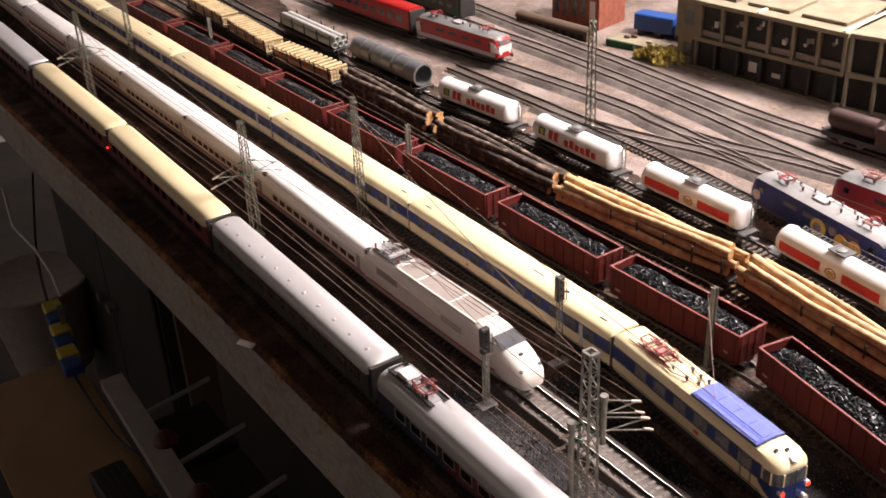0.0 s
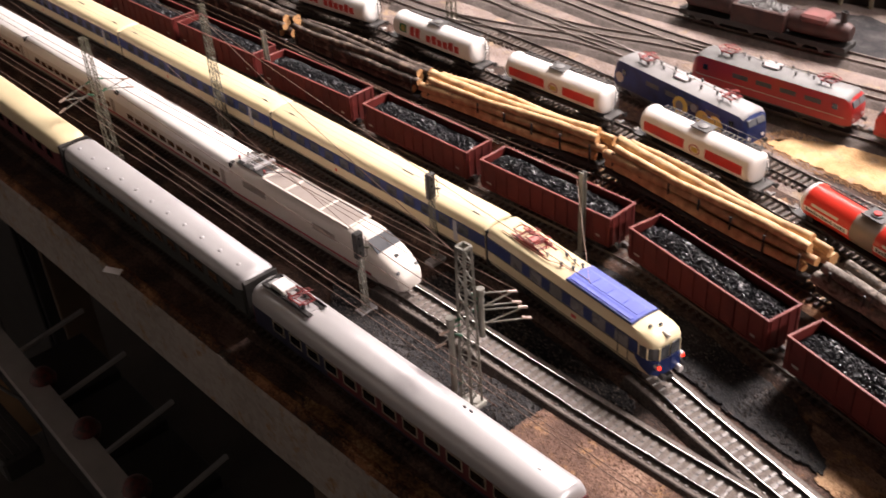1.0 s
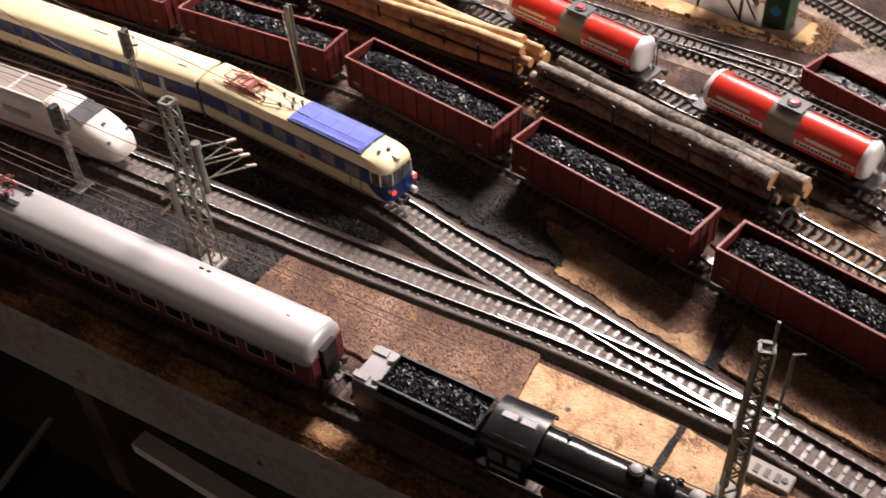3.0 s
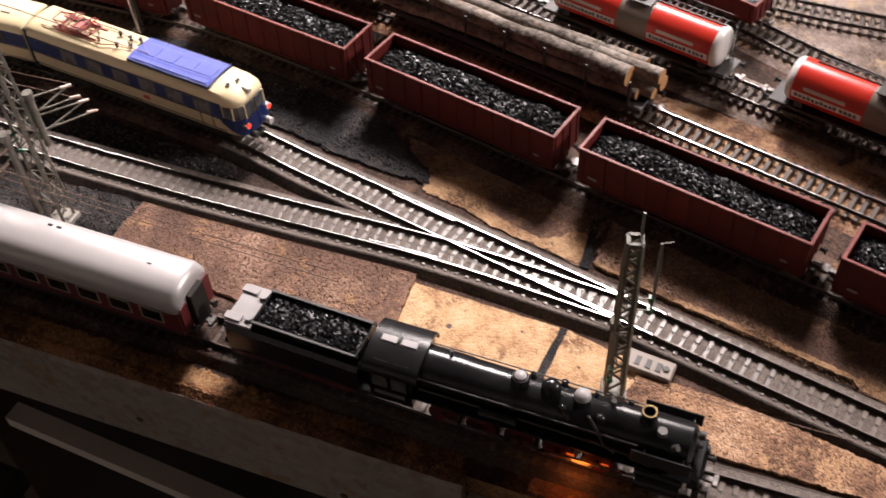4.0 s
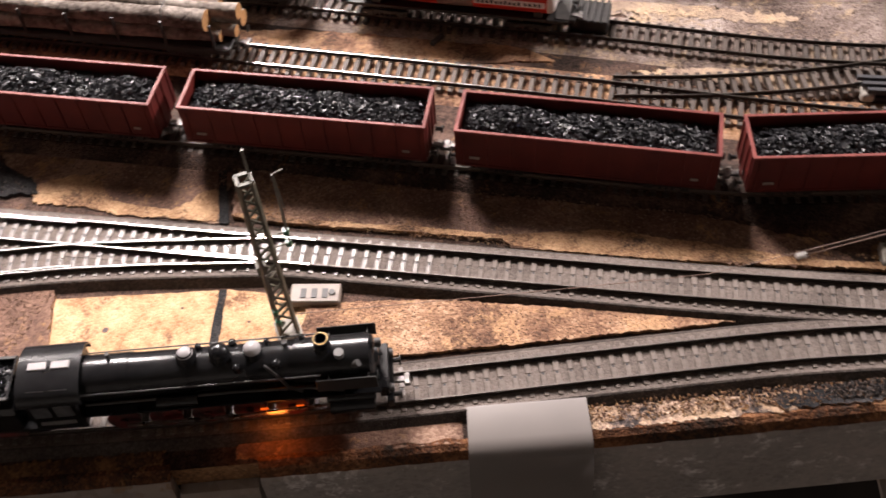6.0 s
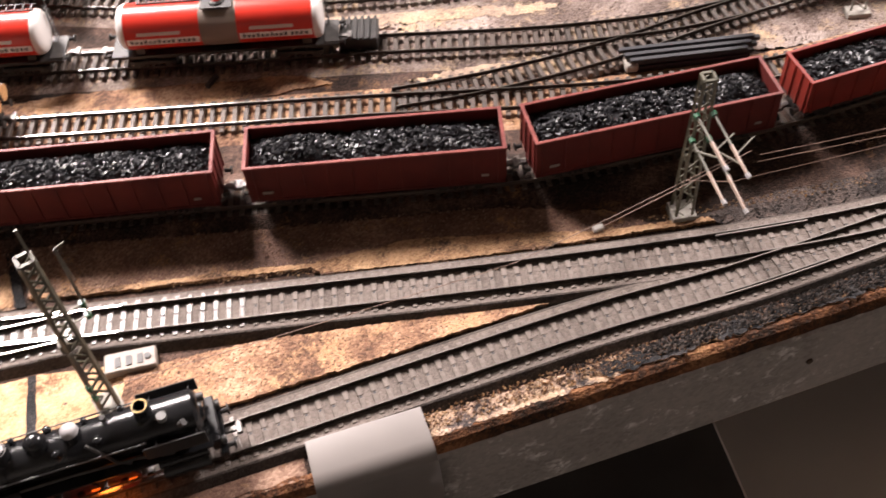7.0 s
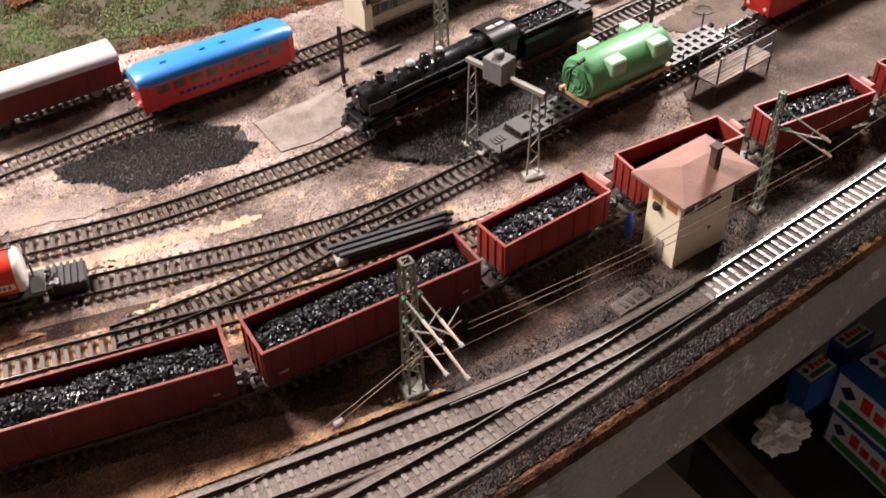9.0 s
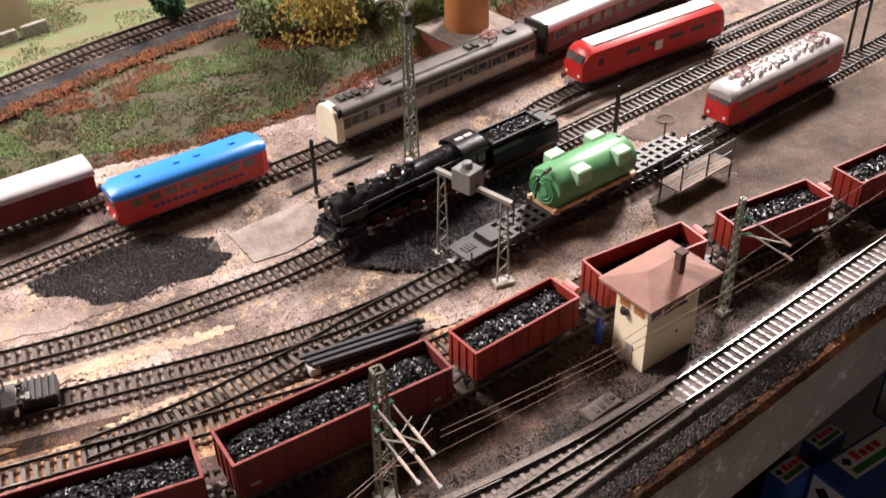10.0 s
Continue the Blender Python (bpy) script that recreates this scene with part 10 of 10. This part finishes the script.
for k, (x, y, mt) in enumerate(((-1100, -563, "yellow"), (-1066, -560, "box_blue"), (-1030, -556, "yellow"), (-995, -554, "box_blue"), (-962, -551, "yellow"), (-930, -548, "box_blue"))):
    b = under_box("small_carton", ("yellow" if mt == "yellow" else "blue") + " small carton stacked under the table", at(x, y, -300, 12), 30, 26, 16, mt, "carton", "small cartons")
th = thing("cupboard", "dark cupboard standing under the table", "cupboard", at(-1250, -470, -900, 14), "")
bm = bm_new()
box(bm, -240, 240, -4, 60, 0, 790, bevel=2)
part("body", bm, "box_dark", th)
for x in (-119, 119):
    bm = bm_new()
    box(bm, x - 117, x + 117, -10, -4.5, 20, 780, bevel=1.5)
    d = part("door", bm, "box_dark", th)
    bm = bm_new()
    cyl(bm, (x * 0.2, -10, 500), (x * 0.2, -24, 500), 9, 14)
    part("knob", bm, "grey_mid", d)
bm = bm_new()
bars(bm, (-1180, -560, -520), (-1015, -548, -260), 9)
tagged(part("chair_leg", bm, "mast_grey"), "thin grey metal leg leaning under the table", "metal leg")
th = thing("pale_bin", "grey-brown plastic bin under the table", "bin", at(-1420, -600, -420, 10), "")
bm = bm_new()
lathe_z(bm, [(-180, 70), (0, 95), (1, 91), (-170, 66), (-171, 0.1)], 28)
part("shell", bm, "taupe", th, smooth=True)
bm = bm_new()
lathe_z(bm, [(-4, 94.6), (-3, 98), (3, 99), (5, 95), (3, 91)], 28)
part("rim", bm, "taupe", th, "rolled bin rim", smooth=True)
bm = bm_new()
run = [(-1480, -560, -240), (-1240, -575, -290), (-1040, -562, -318), (-954, -553, -320), (-868, -536, -322), (-754, -506, -322), (-677, -470, -316), (-642, -432, -318), (-600, -400, -330)]
ln = [Vector(p) for p in run]
pts = []
for k in range(len(ln) - 1):
    a, b, c, d = ln[max(0, k - 1)], ln[k], ln[k + 1], ln[min(len(ln) - 1, k + 2)]
    for j in range(8):
        t = j / 8
        pts.append(0.5 * ((2 * b) + (c - a) * t + (2 * a - 5 * b + 4 * c - d) * t * t + (3 * b - a - 3 * c + d) * t ** 3))
pipe_run(bm, pts, 2.4, 8)
tagged(part("black_cable", bm, "frame_black", smooth=True), "thick black cable drooping under the table", "cable")
bm = bm_new()
s0 = EDGE.by_x(-1500)
pipe_run(bm, [(-1150, -590, -120), (-1080, -585, -150), (-1010, -560, -158), (-960, -545, -175), (-940, -540, -200)], 2.0, 8)
tagged(part("pale_cable", bm, "offwhite", smooth=True), "pale cable end hanging below the fascia", "cable")
bm = bm_new()
bars(bm, (-180, -262, -210), (40, -222, -210), 16, 12)
bars(bm, (120, -205, -150), (330, -150, -240), 12, 10)
tagged(part("under_strut", bm, "sheet_grey"), "grey wooden strut under the table", "strut", kind="structure")
# table legs and rear structure
for x, y in ((-900, -380), (-300, -235), (350, -90), (980, 90)):
    bm = bm_new()
    box(bm, x - 22, x + 22, y - 22, y + 22, -900, -16, bevel=1.5)
    tagged(part("table_leg", bm, "wood_dark"), "square dark timber table leg", "table leg", "table legs")
bm = bm_new()
vs = [(621, -20), (786, 26), (842, -240), (660, -290)]
lo = [bm.verts.new((x, y, -204)) for x, y in vs]
hi = [bm.verts.new((x, y, -200)) for x, y in vs]
bm.faces.new(hi)
bm.faces.new(lo)
for k in range(4):
    bm.faces.new((lo[k], lo[(k + 1) % 4], hi[(k + 1) % 4], hi[k]))
tagged(part("leaning_board", bm, "sheet_grey"), "plain grey-brown board lying under the table", "board")
bm = bm_new()
bars(bm, (848, 30, -212), (884, -240, -212), 20, 8)
tagged(part("old_plank", bm, "wood_grey"), "dark worn plank under the table", "plank")
bm = bm_new()
bmesh.ops.create_icosphere(bm, subdivisions=4, radius=1)
for v in bm.verts:
    n = noise.noise(v.co * 2.1) * 0.35 + abs(noise.noise(v.co * 4.0 + Vector((3, 1, 2)))) * 0.3
    v.co = Vector((v.co.x * 25, v.co.y * 19, v.co.z * 15)) * (0.8 + n)
o = part("crumpled_bag", bm, "plastic_bag")
o.matrix_basis = at(870, -40, -158, 15)
tagged(o, "crumpled white plastic bag under the table", "bag")


def model_box(m, sx, sy, sz, side=True):
    """A printed carton with its near top corner at the origin, reaching to +x and -y."""
    th = thing("model_carton", "blue printed model box with white labels and red logo shapes", "carton", m, "model cartons")
    bm = bm_new()
    box(bm, 0, sx, -sy, 0, -sz, 0, bevel=1.0)
    part("carton", bm, "box_blue", th)

    def label(name, turn, w, h):
        """A printed label in its own plane, u along and v up, both in the turn's frame."""
        bm = bm_new()
        box(bm, 0, w, 0, h, 0, 0.5, bevel=0.15, m=turn)
        lab = part(name, bm, "box_white", th, "white printed label")
        bm = bm_new()
        k = h * 0.2
        cyl(bm, turn @ Vector((h * 0.32, h * 0.66, 0.5)), turn @ Vector((h * 0.32, h * 0.66, 0.9)), k, 4)
        part("dark_diamond", bm, "navy", lab)
        for j in range(4):
            bm = bm_new()
            x0 = h * 0.66 + j * h * 0.34
            box(bm, x0, x0 + h * 0.26, h * 0.5, h * (0.9 if j == 0 else 0.78), 0.5, 0.9, bevel=0.1, m=turn)
            part("red_shape", bm, "print_red", lab, "red logo shape")
        bm = bm_new()
        box(bm, h * 0.2, w - h * 0.2, h * 0.1, h * 0.36, 0.5, 0.9, m=turn)
        part("green_bar", bm, "print_green", lab)
        return lab

    if side:
        turn = Matrix.Translation((-0.1, -3, -sz + 3)) @ Matrix(((0, 0, -1, 0), (-1, 0, 0, 0), (0, 1, 0, 0), (0, 0, 0, 1)))
        label("side_label", turn, sy - 6, sz - 6)
        label("top_label", Matrix.Translation((20, -27, 0.1)), min(78, sx - 26), 24)
    else:
        label("top_label", Matrix.Translation((2, -sy + 2, 0.1)), sx - 4, sy - 4)
    return th


model_box(at(943, -10, -150, 10), 150, 130, 45)
model_box(at(946, -14, -196, 7), 140, 120, 40)
# dark box added to keep this spot dark where lit floor would show
carton = under_box("dark_carton", "plain dark box added under the printed model boxes to cover the lit floor", at(960, -50, -238, 10), 200, 190, 60, "box_dark", "carton")
for y in (-46.5, 46.5):
    bm = bm_new()
    box(bm, -99, 99, y - 46, y + 46, 0.05, 1.2, bevel=0.3)
    part("lid_flap", bm, "box_dark", carton)
model_box(at(1062, 44, -128, 14), 150, 90, 60)
model_box(at(909, 4, -152, 13), 34, 20, 40, False)
model_box(at(958, 20, -152, 13), 36, 18, 40, False)
bm = bm_new()
box(bm, -100, 700, -10, 10, -500, -92, m=Matrix.Translation((880, 90, 0)) @ Matrix.Rotation(radians(17), 4, "Z"))
tagged(part("shelf_back", bm, "box_dark"), "dark shelf back under the table", "shelf", kind="structure")

# ---------------------------------------------------------------- single sleepers
for me, th, m in SINGLES:
    ob = new("sleeper", me)
    ob.parent = th
    ob.matrix_basis = m
